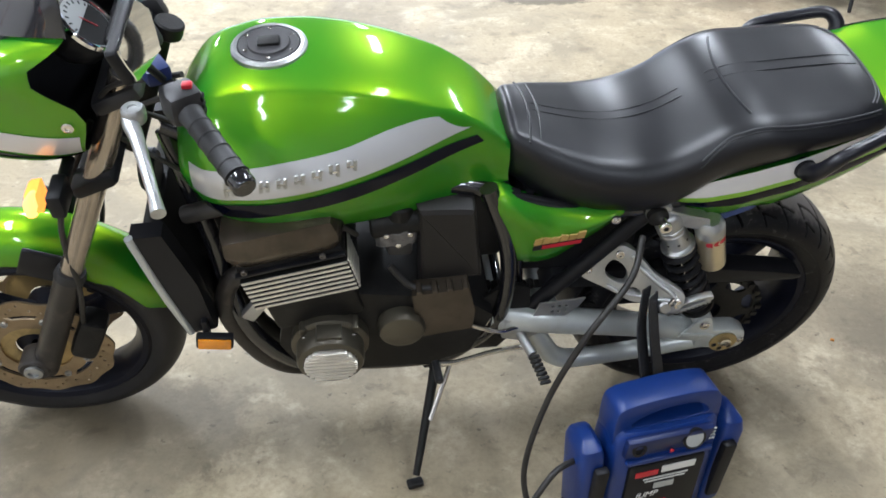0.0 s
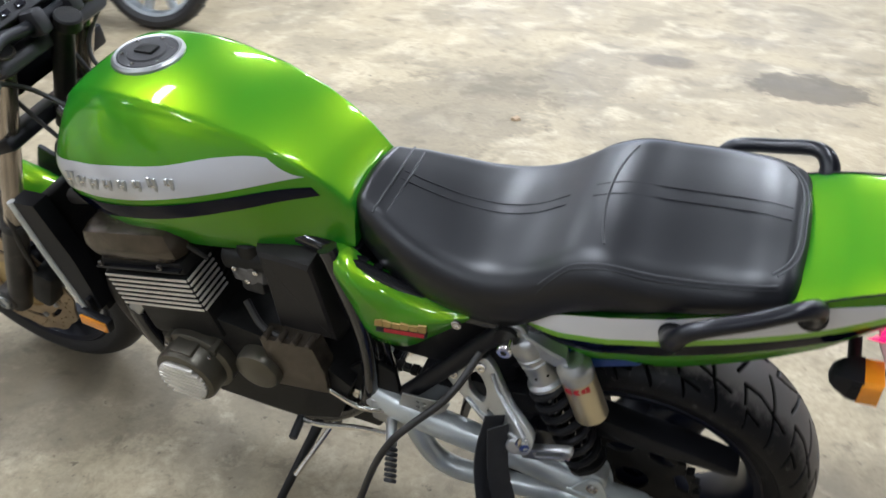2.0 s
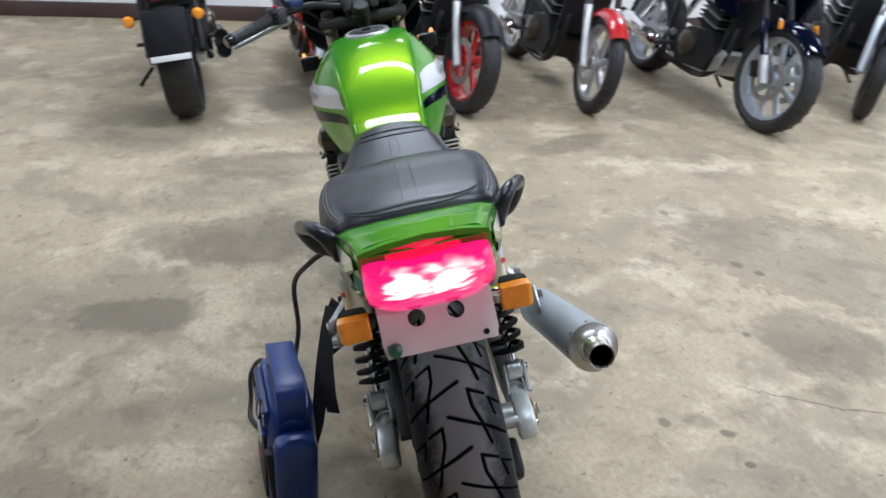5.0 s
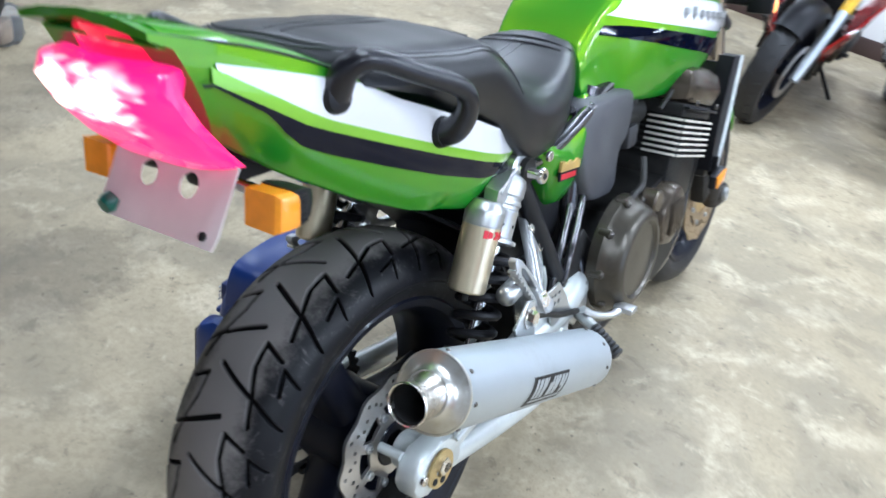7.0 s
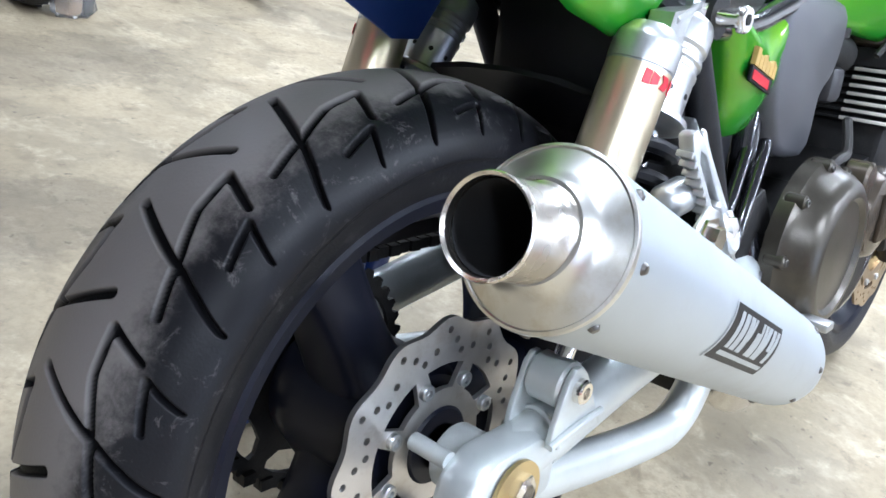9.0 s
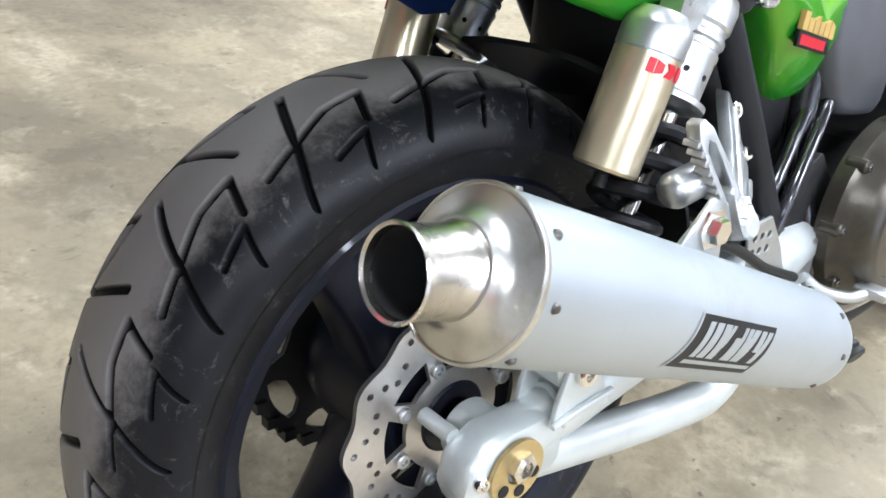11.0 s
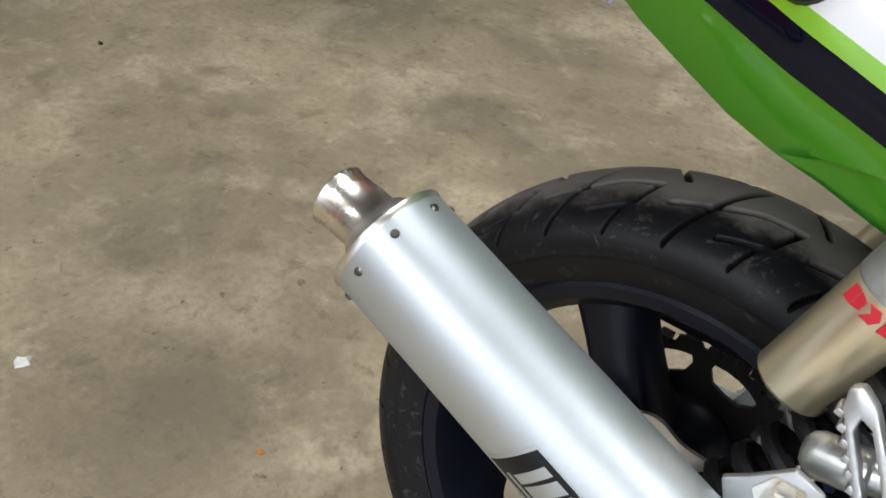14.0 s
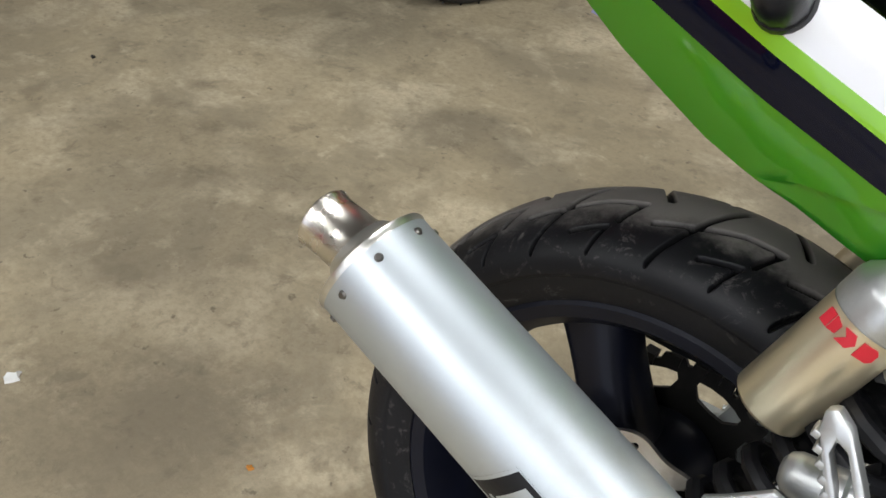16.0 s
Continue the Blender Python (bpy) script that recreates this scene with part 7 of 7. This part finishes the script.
def parked(label, at, yaw, lean=9, steer=0, paint=BLACK_BAND, rim=RIM, fork_up=CHROME, fork_low=ALU, fender=None, spokes=5, wire=False, hw=.06, r=.30,
           fairing=False, cruiser=False, tail_first=False, group="parked motorcycles", seat_mat=VINYL, plate_sheet=False, muffler=CHROME, category="motorcycle", skid_plate=False, bare_front=False):
    """A parked motorcycle whose front tyre (or rear, if tail_first) touches the floor at the given place."""
    t = empty("parked_motorcycle")
    wb = 1.42 if not cruiser else 1.58
    fender = fender or paint
    f = empty("front_end")
    f.parent = t
    small_wheel(f, (0, 0, r), r, hw, rim, spokes, "front_wheel", "black front tyre", wire=wire)
    # the front wheel is a part of its own: lift it from the fork group to keep two levels
    for o in list(f.children):
        o.parent = t
        o.matrix_basis = pose(0, 0, 0, 0, 0, steer)
    rake = Vector((-.42 if not cruiser else -.55, 0, .9)).normalized()
    turn = pose(0, 0, 0, 0, 0, steer)
    for s in (-1, 1):
        a = Vector((.0, .095 * s, r))
        ob = part("fork_slider", tube([a - rake * .03, a + rake * .34], .026, 14, straight=True), fork_low, t)
        ob.matrix_basis = turn
        ob = part("fork_tube", tube([a + rake * .34, a + rake * .72], .029 if fork_up is YELLOW else .021, 14, straight=True), fork_up, t)
        ob.matrix_basis = turn
        ob = part("caliper", box(a + Vector((-.11, -.02 * s, .03)), (.05, .05, .1), .012, (0, -20, 0)), DARK, t)
        ob.matrix_basis = turn
    rings = []
    for i in range(15):
        a = radians(40 + 105 * i / 14)
        rings.append([Vector(((r + .018 + .012 * math.cos(g) - .04 * (1 - math.cos(g))) * math.cos(a), (hw + .016) * math.sin(g), r + (r + .018 + .012 * math.cos(g) - .04 * (1 - math.cos(g))) * math.sin(a))) for g in (math.pi * (j / 8 - .5) for j in range(9))])
        rings[-1] += [p + (Vector((0, p.y, r)) - p).normalized() * .003 for p in rings[-1][::-1]]
    ob = part("front_fender", loft(rings), fender, t)
    ob.matrix_basis = turn
    top = Vector((0, 0, r)) + rake * .72
    ob = part("triple_clamp", box(top, (.07, .26, .04), .012, (0, -24, 0)), DARK, t)
    ob.matrix_basis = turn
    ob = part("handlebar", tube([top + Vector((-.22, -.38, .12)), top + Vector((-.12, -.22, .14)), top + Vector((-.02, -.06, .07)), top + Vector((-.02, .06, .07)), top + Vector((-.12, .22, .14)), top + Vector((-.22, .38, .12))], .012, 10), BLACK, t)
    ob.matrix_basis = turn
    ob = part("headlamp", lathe([(0, .03), (.05, .025), (.085, .005), (.09, -.03), (.06, -.11), (0, -.13)], top + Vector((.12, 0, -.04)), (1, 0, -.08), 28), CHROME if cruiser else BLACK, t)
    ob.matrix_basis = turn
    ob = part("headlamp_glass", lathe([(0, .034), (.05, .029), (.08, .01)], top + Vector((.12, 0, -.04)), (1, 0, -.08), 28), DIAL, t)
    ob.matrix_basis = turn
    for s in (-1, 1):
        ob = part("indicator", lathe([(0, .03), (.02, .026), (.028, .008), (.024, -.012), (0, -.016)], top + Vector((.06, .18 * s, -.08)), (1, 0, 0), 16), AMBER, t)
        ob.matrix_basis = turn
        ob = part("mirror", box(top + Vector((-.1, .32 * s, .3)), (.02, .15, .09), .009), BLACK, t)
        ob.matrix_basis = turn
        ob = part("mirror_stem", tube([top + Vector((-.13, .24 * s, .14)), top + Vector((-.11, .28 * s, .22)), top + Vector((-.1, .3 * s, .28))], .006, 8), BLACK, t)
        ob.matrix_basis = turn
    bpy.data.objects.remove(f)
    # engine and frame
    ex = -.66
    part("crankcase", loft([[Vector((x, y, z)) for x, z in ((ex + .24, .34), (ex + .18, .22), (ex - .16, .2), (ex - .22, .32), (ex - .1, .44), (ex + .16, .46))] for y in (-.17, -.15, .15, .17)]), DARK if not cruiser else ALU, t, smooth=25)
    part("cylinder_block", box((ex + .08, 0, .56), (.19, .3, .24), .015, (0, 14, 0)), DARK, t)
    for k in range(6):
        part("cooling_fin", box((ex + .08 + (.56 - (.48 + .028 * k)) * -.25, 0, .48 + .028 * k), (.22, .34, .005), .001, (0, 14, 0)), ALU if cruiser or k % 2 else DARK, t)
    part("cam_cover", box((ex + .12, 0, .71), (.2, .3, .06), .02, (0, 14, 0)), BRONZE if not cruiser else CHROME, t)
    for s in (-1, 1):
        part("engine_cover", lathe([(.085, 0), (.08, .03), (.05, .045), (0, .048)], (ex - .06, .165 * s, .34), (0, s, 0), 28), CHROME if cruiser else BRONZE, t)
        part("header_pipe", tube([(ex + .2, .08 * s, .58), (ex + .3, .1 * s, .5), (ex + .28, .12 * s, .3), (ex + .1, .13 * s, .18), (ex - .3, .15 * s, .2)], .021, 12), muffler if cruiser else DARK, t)
        part("cradle_tube", tube([(-.34, .05 * s, .88), (-.4, .12 * s, .5), (-.46, .14 * s, .24), (-.6, .14 * s, .18), (-.95, .14 * s, .22), (-1.02, .13 * s, .5), (-1.0, .1 * s, .74)], .016, 10), GLOSS, t)
        part("swingarm", tube([(-.98, .12 * s, .36), (-wb, .12 * s, r)], .024, 10, straight=True), ALU, t)
        part("rear_shock", tube([(-1.1, .14 * s, .7), (-wb + .04, .14 * s, r + .04)], .026, 12, straight=True), DARK if plate_sheet else CHROME, t)
        part("foot_peg", cyl((-.88, .16 * s, .3), (-.88, .26 * s, .3), .012, seg=10, bevel=.002), RUBBER_SIDE, t)
    if plate_sheet:  # a pair of stacked black-mouthed pipes on the near side
        for dz in (0, .075):
            part("exhaust_pipe", lathe([(.034, 0), (.034, .55), (.037, .56), (.037, .60), (.032, .602), (.031, .5), (0, .5)], (-.95, -.22, .27 + dz), (-.95, -.06, .14), 24), CHROME, t, "chromed exhaust pipe with a black mouth")
            part("pipe_mouth", lathe([(.0375, 0), (.039, .004), (.039, .05), (.033, .052), (.032, .01), (0, .008)], Vector((-.95, -.22, .27 + dz)) + Vector((-.95, -.06, .14)).normalized() * .57, (-.95, -.06, .14), 24), SOOT_SHADE_BLACK, t)
    else:
        part("silencer", lathe([(.03, 0), (.05, .03), (.052, .42), (.035, .46), (.03, .5), (.022, .5)], (-1.0, -.2, .26), (-.93, -.05, .2), 28), muffler, t, "metal silencer")
        part("silencer", lathe([(.03, 0), (.045, .03), (.047, .38), (.03, .42), (.022, .44)], (-1.0, .2, .26), (-.93, .05, .2), 28), muffler, t, "metal silencer")
        part("silencer_tip", lathe([(.024, 0), (.031, .004), (.031, .05), (.027, .052), (.026, .004)], Vector((-1.0, -.2, .26)) + Vector((-.93, -.05, .2)).normalized() * .5, (-.93, -.05, .2), 20), SOOT_SHADE_BLACK, t)
    part("radiator", box((-.36, 0, .55), (.04, .3, .3), .01, (0, 14, 0)), BLACK, t)
    tk = []
    for x, w, z0, z1 in ((-.36, .08, .84, .93), (-.42, .14, .78, 1.0), (-.55, .16, .77, 1.03), (-.7, .15, .77, 1.01), (-.82, .11, .78, .94), (-.88, .08, .79, .86)):
        tk.append([Vector((x, w * math.copysign(abs(math.cos(a)) ** .7, math.cos(a)), (z0 + z1) / 2 + (z1 - z0) / 2 * math.sin(a))) for a in (2 * math.pi * i / 24 for i in range(24))])
    part("fuel_tank", loft(tk), paint, t, smooth=60)
    st_ = []
    dz = -.08 if cruiser else 0
    for x, w, z0, z1 in ((-.86, .09, .78, .86), (-1.0, .14, .74, .83), (-1.15, .15, .75, .84), (-1.3, .13, .78, .9), (-1.42, .09, .82, .92)):
        st_.append([Vector((x, w * math.copysign(abs(math.cos(a)) ** .6, math.cos(a)), dz + (z0 + z1) / 2 + (z1 - z0) / 2 * math.copysign(abs(math.sin(a)) ** .7, math.sin(a)))) for a in (2 * math.pi * i / 24 for i in range(24))])
    part("seat", loft(st_), seat_mat, t, smooth=60)
    small_wheel(t, (-wb, 0, r), r, hw + .02, rim, spokes, "rear_wheel", "black rear tyre", wire=wire)
    tx, tz = (-.1, -.15) if plate_sheet else (0, 0)
    tl = [[Vector((x, w * u, z)) for u, z in ((-1, z0), (-.8, z1), (.8, z1), (1, z0))] for x, w, z0, z1 in ((-1.2, .13, .72, .84), (-1.4, .11, .76, .88), (-1.58, .07, .84, .92))]
    part("tail", loft(tl), paint, t)
    part("tail_lamp", box((-1.6 + tx * .6, 0, .87 + tz * .9), (.05, .13, .07) if not plate_sheet else (.05, .095, .12), .022, (0, 10, 0)), RED_LENS, t, "red tail lamp")
    part("rear_mudguard", box((-wb - .2 + tx, 0, .66 + tz), (.02, .22, .26), .006, (0, 14, 0)), BLACK, t)
    if plate_sheet:
        part("plate_strip", box((-wb - .25 + tx, 0, .56 + tz), (.008, .2, .03), .002, (0, 14, 0)), WHITE, t, "pale reflective strip")
    for s in (-1, 1):
        part("rear_indicator", lathe([(0, .03), (.02, .026), (.03, .008), (.024, -.012), (0, -.016)], (-1.56 + tx, .17 * s, .74 + tz), (-1, 0, 0), 16), AMBER, t)
        part("indicator_stalk", tube([(-1.54 + tx, .05 * s, .76 + tz), (-1.545 + tx, .17 * s, .74 + tz)], .007, 8, straight=True), BLACK, t)
    part("side_stand", tube([(-.85, .14, .22), (-.87, .3, .055)], .011, 10, straight=True), DARK, t)
    if cruiser or wire:
        for s in (-1, 1):
            part("shock_spring", tube([Vector((-1.12, .15 * s, .66)).lerp(Vector((-wb + .06, .15 * s, r + .08)), i / 60) + Vector((.02 * math.cos(i * .7), .02 * math.sin(i * .7), .008 * math.cos(i * .7))) for i in range(61)], .0055, 6, 1, straight=True), CHROME, t)
            part("fender_strut", plate([(-1.02, .70), (-1.0, .74), (-1.3, .80), (-1.62, .82), (-1.64, .78), (-1.3, .76)], .008, pose(0, .13 * s, 0), bevel=.002), CHROME, t, "chromed fender strut")
            part("final_drive", lathe([(.0, .02), (.12, .02), (.15, .01), (.155, -.01)], (-wb, .07 * s, r), (0, s, 0), 28), DARK, t)
        rings = []
        for i in range(13):
            a = radians(50 + 120 * i / 12)
            ring = [Vector((-wb + (r + .03 - .03 * abs(q) ** 2) * math.cos(a), (hw + .045) * q, r + (r + .03 - .03 * abs(q) ** 2) * math.sin(a))) for q in (-1, -.7, -.35, 0, .35, .7, 1)]
            rings.append(ring + [p + (Vector((-wb, p.y, r)) - p).normalized() * .004 for p in ring[::-1]])
        part("rear_fender", loft(rings), fender, t, "rounded painted rear fender")
    if skid_plate:
        b = plate([(-.34, .36), (-.38, .25), (-.50, .20), (-.92, .19), (-.93, .235), (-.60, .25), (-.44, .30), (-.37, .38)], .30, Matrix(), bevel=.006)
        sk = part("skid_plate", b, ALU, t, "drilled aluminium skid plate")
        # drilled holes are only painted dark on the sides of the plate
        for k in range(5):
            for s in (-1, 1):
                part("skid_hole", cyl((-.52 - .075 * k, .1495 * s, .222), (-.52 - .075 * k, .1512 * s, .222), .012, seg=12), SOOT_SHADE_BLACK, sk)
        for s in (-1, 1):
            ob = part("fork_foot", tube([Vector((.01, .098 * s, r - .03)), Vector((-.05, .098 * s, r + .12))], .03, 14, straight=True), ALU, t)
            ob.matrix_basis = turn
            part("fork_reflector", box((.03, .125 * s, .62), (.03, .008, .05), .003, (0, -24, 0)), AMBER, t)
            part("side_fairing", plate([(-.12, .80), (-.2, 1.0), (-.5, .98), (-.62, .80), (-.45, .62), (-.25, .58)], .03, pose(0, .19 * s, 0, 0, 0, -6 * s), bevel=.008), paint, t, "dark glossy side fairing")
    if fairing:
        for s in (-1, 1):
            if bare_front:
                continue
            out = [(-.16, .62), (-.2, .8), (-.42, .86), (-.62, .7), (-.75, .42), (-.78, .26), (-.5, .2), (-.22, .34)]
            part("fairing_panel", plate([(p.x, p.z) for p in curve_points([(x, 0, z) for x, z in out], 3, True)], .016, pose(0, .16 * s, 0, 0, 0, -5 * s), bevel=.005), paint, t, "red glossy fairing side")
        if bare_front:
            # belly fairing that widens backwards
            rings = []
            for x, w, z0, z1 in ((-.34, .13, .17, .36), (-.42, .22, .15, .52), (-.54, .28, .15, .66), (-.72, .31, .20, .76), (-.95, .31, .36, .84)):
                ring = [Vector((x, w * q, z0 + (z1 - z0) * abs(q) ** 2.2)) for q in (-1, -.85, -.6, -.3, 0, .3, .6, .85, 1)]
                rings.append(ring + [p + Vector((-.006, -.008 * (1 if p.y > 0 else -1), .008)) for p in ring[::-1]])
            part("belly_fairing", loft(rings), paint, t, "red glossy belly fairing", smooth=60)
            for k, (mm, lab) in enumerate(((WHITE, "crumpled white plastic sheet"), (MAGENTA, "magenta ribbon"))):
                rnd = random.Random(11 + k)
                rings = []
                for i in range(7):
                    v = i / 6
                    rings.append([Vector(((.0 if k == 0 else .06) + (.10 - .05 * k) * (1 + .25 * rnd.uniform(-1, 1)) * math.cos(q), (-.16 + .06 * k) + (.14 - .09 * k) * (.6 + .4 * math.sin(math.pi * v)) * (1 + .2 * rnd.uniform(-1, 1)) * math.sin(q), .86 - .05 * k + .22 * v * (1 - .5 * k))) for q in (2 * math.pi * n / 14 for n in range(14))])
                part("plastic_sheet", loft(rings), mm, t, lab, smooth=25)
            part("front_sprocket_ring", lathe([(.10, -.004), (.125, -.004), (.125, .004), (.10, .004), (.10, -.004)], (-wb, -.10, r), (0, 1, 0), 32), YELLOW, t)
        nose = []
        for x, w, z0, z1 in ((-.3, .2, .84, 1.12), (-.1, .17, .86, 1.09), (.05, .13, .88, 1.04), (.14, .07, .9, .99)):
            nose.append([Vector((x - (.22 if bare_front else 0), w * math.copysign(abs(math.cos(a)) ** .7, math.cos(a)), (z0 + z1) / 2 + (z1 - z0) / 2 * math.copysign(abs(math.sin(a)) ** .8, math.sin(a)))) for a in (2 * math.pi * i / 20 for i in range(20))])
        part("nose_fairing", loft(nose), BLACK if bare_front else paint, t, smooth=60)
    m = pose(at[0], at[1], 0, 0, 0, yaw)
    if tail_first:
        m = m @ Matrix.Translation((wb, 0, 0))
    t.matrix_basis = m @ pose(0, 0, 0, -lean, 0, 0)
    return tagged(t, label, category, group)


parked("red faired sports motorcycle with yellow fork legs", (-3.29, -.29), 6, lean=8, steer=-11, paint=RED_PAINT, fork_up=YELLOW, fork_low=BRUSHED, fender=BLACK, hw=.058, fairing=True, bare_front=True, muffler=DARK)
parked("black naked motorcycle with bright red wheels", (-3.29, .50), 12, lean=8, steer=2, paint=BLACK_BAND, rim=RED_PAINT, fork_up=BLACK, fork_low=ALU, spokes=5, fender=BLACK)
parked("small red commuter motorcycle with a red front fender", (-3.3, 1.28), 6, lean=8, steer=-4, paint=RED_PAINT, rim=ALU, fork_up=CHROME, fork_low=ALU, spokes=6, hw=.045)
parked("black touring motorcycle with polished cast wheels", (-2.96, 2.25), 8, lean=8, steer=4, paint=BLACK_BAND, rim=BRUSHED, fork_up=BLACK, fork_low=BLACK_BAND, spokes=9, hw=.06, r=.31, fender=BLACK_BAND, skid_plate=True)
parked("dark motorcycle with silver fork legs and a narrow tyre", (-3.22, 3.07), -10, lean=8, steer=-24, paint=BLACK_BAND, rim=DARK, fork_up=CHROME, fork_low=BRUSHED, hw=.05)
parked("black cruiser motorcycle parked tail out with a chromed engine", (-3.15, 4.496), 169, lean=8, steer=10, paint=BLACK_BAND, rim=CHROME, cruiser=True, hw=.062, r=.31, spokes=24, wire=True, tail_first=True)
parked("small motorcycle parked tail out with a red rear mudguard", (-3.29, 5.37), 170, lean=8, paint=RED_PAINT, rim=CHROME, hw=.04, fender=RED_PAINT, spokes=20, wire=True, tail_first=True)
parked("motorcycle with bright yellow wheels and bodywork", (-3.42, 6.3), 172, lean=8, paint=YELLOW, rim=YELLOW, hw=.055, tail_first=True)
parked("black motorcycle parked tail out with a red tail lamp", (-3.2, -1.06), 186, lean=8, paint=BLACK_BAND, rim=DARK, hw=.07, tail_first=True, plate_sheet=True, muffler=ALU)
parked("red faired motorcycle standing by itself on the open floor", (1.47, 3.38), 143, lean=8, paint=RED_PAINT, rim=DARK, fairing=True)
parked("dark motorcycle with black wheels parked nearby", (1.40, -1.70), 62, lean=8, paint=BLACK_BAND, rim=DARK)
parked("dark motorcycle with black wheels and chromed silencers", (-.66, -2.48), 80, lean=8, paint=BLACK_BAND, rim=DARK)
parked("black motorcycle with dark cast wheels", (-1.8, -2.9), 84, lean=8, paint=BLACK_BAND, rim=DARK)

# ---- litter and marks on the floor ----
bag = empty("plastic_bag", pose(-.775, -2.36, 0, 0, 0, 20))
tagged(bag, "clear plastic bag holding brown and dark scraps", "plastic bag")
rings = []
for z, k in ((0, .8), (.02, 1.0), (.08, .96), (.12, .8), (.14, .4)):
    rings.append([Vector((k * (.085 + .012 * math.sin(5 * a + z * 40)) * math.cos(a), k * (.05 + .008 * math.sin(7 * a)) * math.sin(a), z)) for a in (2 * math.pi * i / 28 for i in range(28))])
part("bag", loft(rings), CLEAR, bag, smooth=60)
part("parcel", box((.02, 0, .05), (.07, .05, .08), .008, (0, 5, 15)), BROWN, bag)
part("dark_scrap", box((-.045, .005, .045), (.04, .05, .08), .008, (5, 0, -10)), DARK, bag)


def scrap(label, at, size, material, category, seed):
    rnd = random.Random(seed)
    pts = [(size * rnd.uniform(.5, 1) * math.cos(a), size * rnd.uniform(.3, .8) * math.sin(a)) for a in (2 * math.pi * i / 9 for i in range(9))]
    b = bmesh.new()
    lo = [b.verts.new((x, y, .001)) for x, y in pts]
    hi = [b.verts.new((x * .8, y * .8, size * rnd.uniform(.1, .5) + .002)) for x, y in pts]
    b.faces.new(lo[::-1])
    b.faces.new(hi)
    for i in range(9):
        b.faces.new((lo[i], lo[(i + 1) % 9], hi[(i + 1) % 9], hi[i]))
    ob = part(category.replace(" ", "_"), b, material)
    ob.matrix_basis = pose(at[0], at[1], 0, 0, 0, rnd.uniform(0, 360))
    return tagged(ob, label, category)


scrap("torn scrap of white paper on the concrete floor", (.9, .155), .02, PAPER, "paper scrap", 1)
scrap("small orange crumb lying on the concrete floor", (.499, .025), .008, ORANGE_BIT, "crumb", 2)
scrap("small dark pebble lying on the concrete floor", (1.789, -.584), .011, DARK, "pebble", 3)
scrap("dry curled brown leaf on the concrete floor", (-.854, 1.982), .03, BROWN, "leaf", 4)
scrap("crumpled pale violet plastic wrapper on the concrete floor", (1.03, -1.97), .035, PURPLE, "wrapper", 5)
scrap("dark flattened rag on the floor by the bikes", (-4.0, 4.05), .1, DARK, "rag", 6)


# hairline cracks in the concrete
def crack(pts, width, seed):
    rng = random.Random(seed)
    line = [Vector((p.x, p.y, 0)) + Vector((rng.uniform(-.008, .008), rng.uniform(-.008, .008), 0)) for p in curve_points([(x, y, 0) for x, y in pts], 10, False)]
    b = bmesh.new()
    last = None
    for i, p in enumerate(line):
        d = (line[min(i + 1, len(line) - 1)] - line[max(i - 1, 0)]).normalized()
        w = width * rng.uniform(.3, 1) * math.sin(math.pi * (i + .3) / (len(line) - .4)) ** .4
        n = Vector((-d.y, d.x, 0)) * w / 2
        pair = [b.verts.new(p + n + Vector((0, 0, .0012))), b.verts.new(p - n + Vector((0, 0, .0012)))]
        if last:
            b.faces.new((last[0], last[1], pair[1], pair[0]))
        last = pair
    part("crack", b, CRACK, floor, "thin dark crack", smooth=0)


CRACK = mat("crack_dirt", (0.09, 0.075, 0.055), 0.9, 0, 0.3, 30)
crack([(-.476, .946), (-.427, 1.073), (-.367, 1.19), (-.335, 1.321), (-.253, 1.405), (-.2, 1.6)], .004, 3)
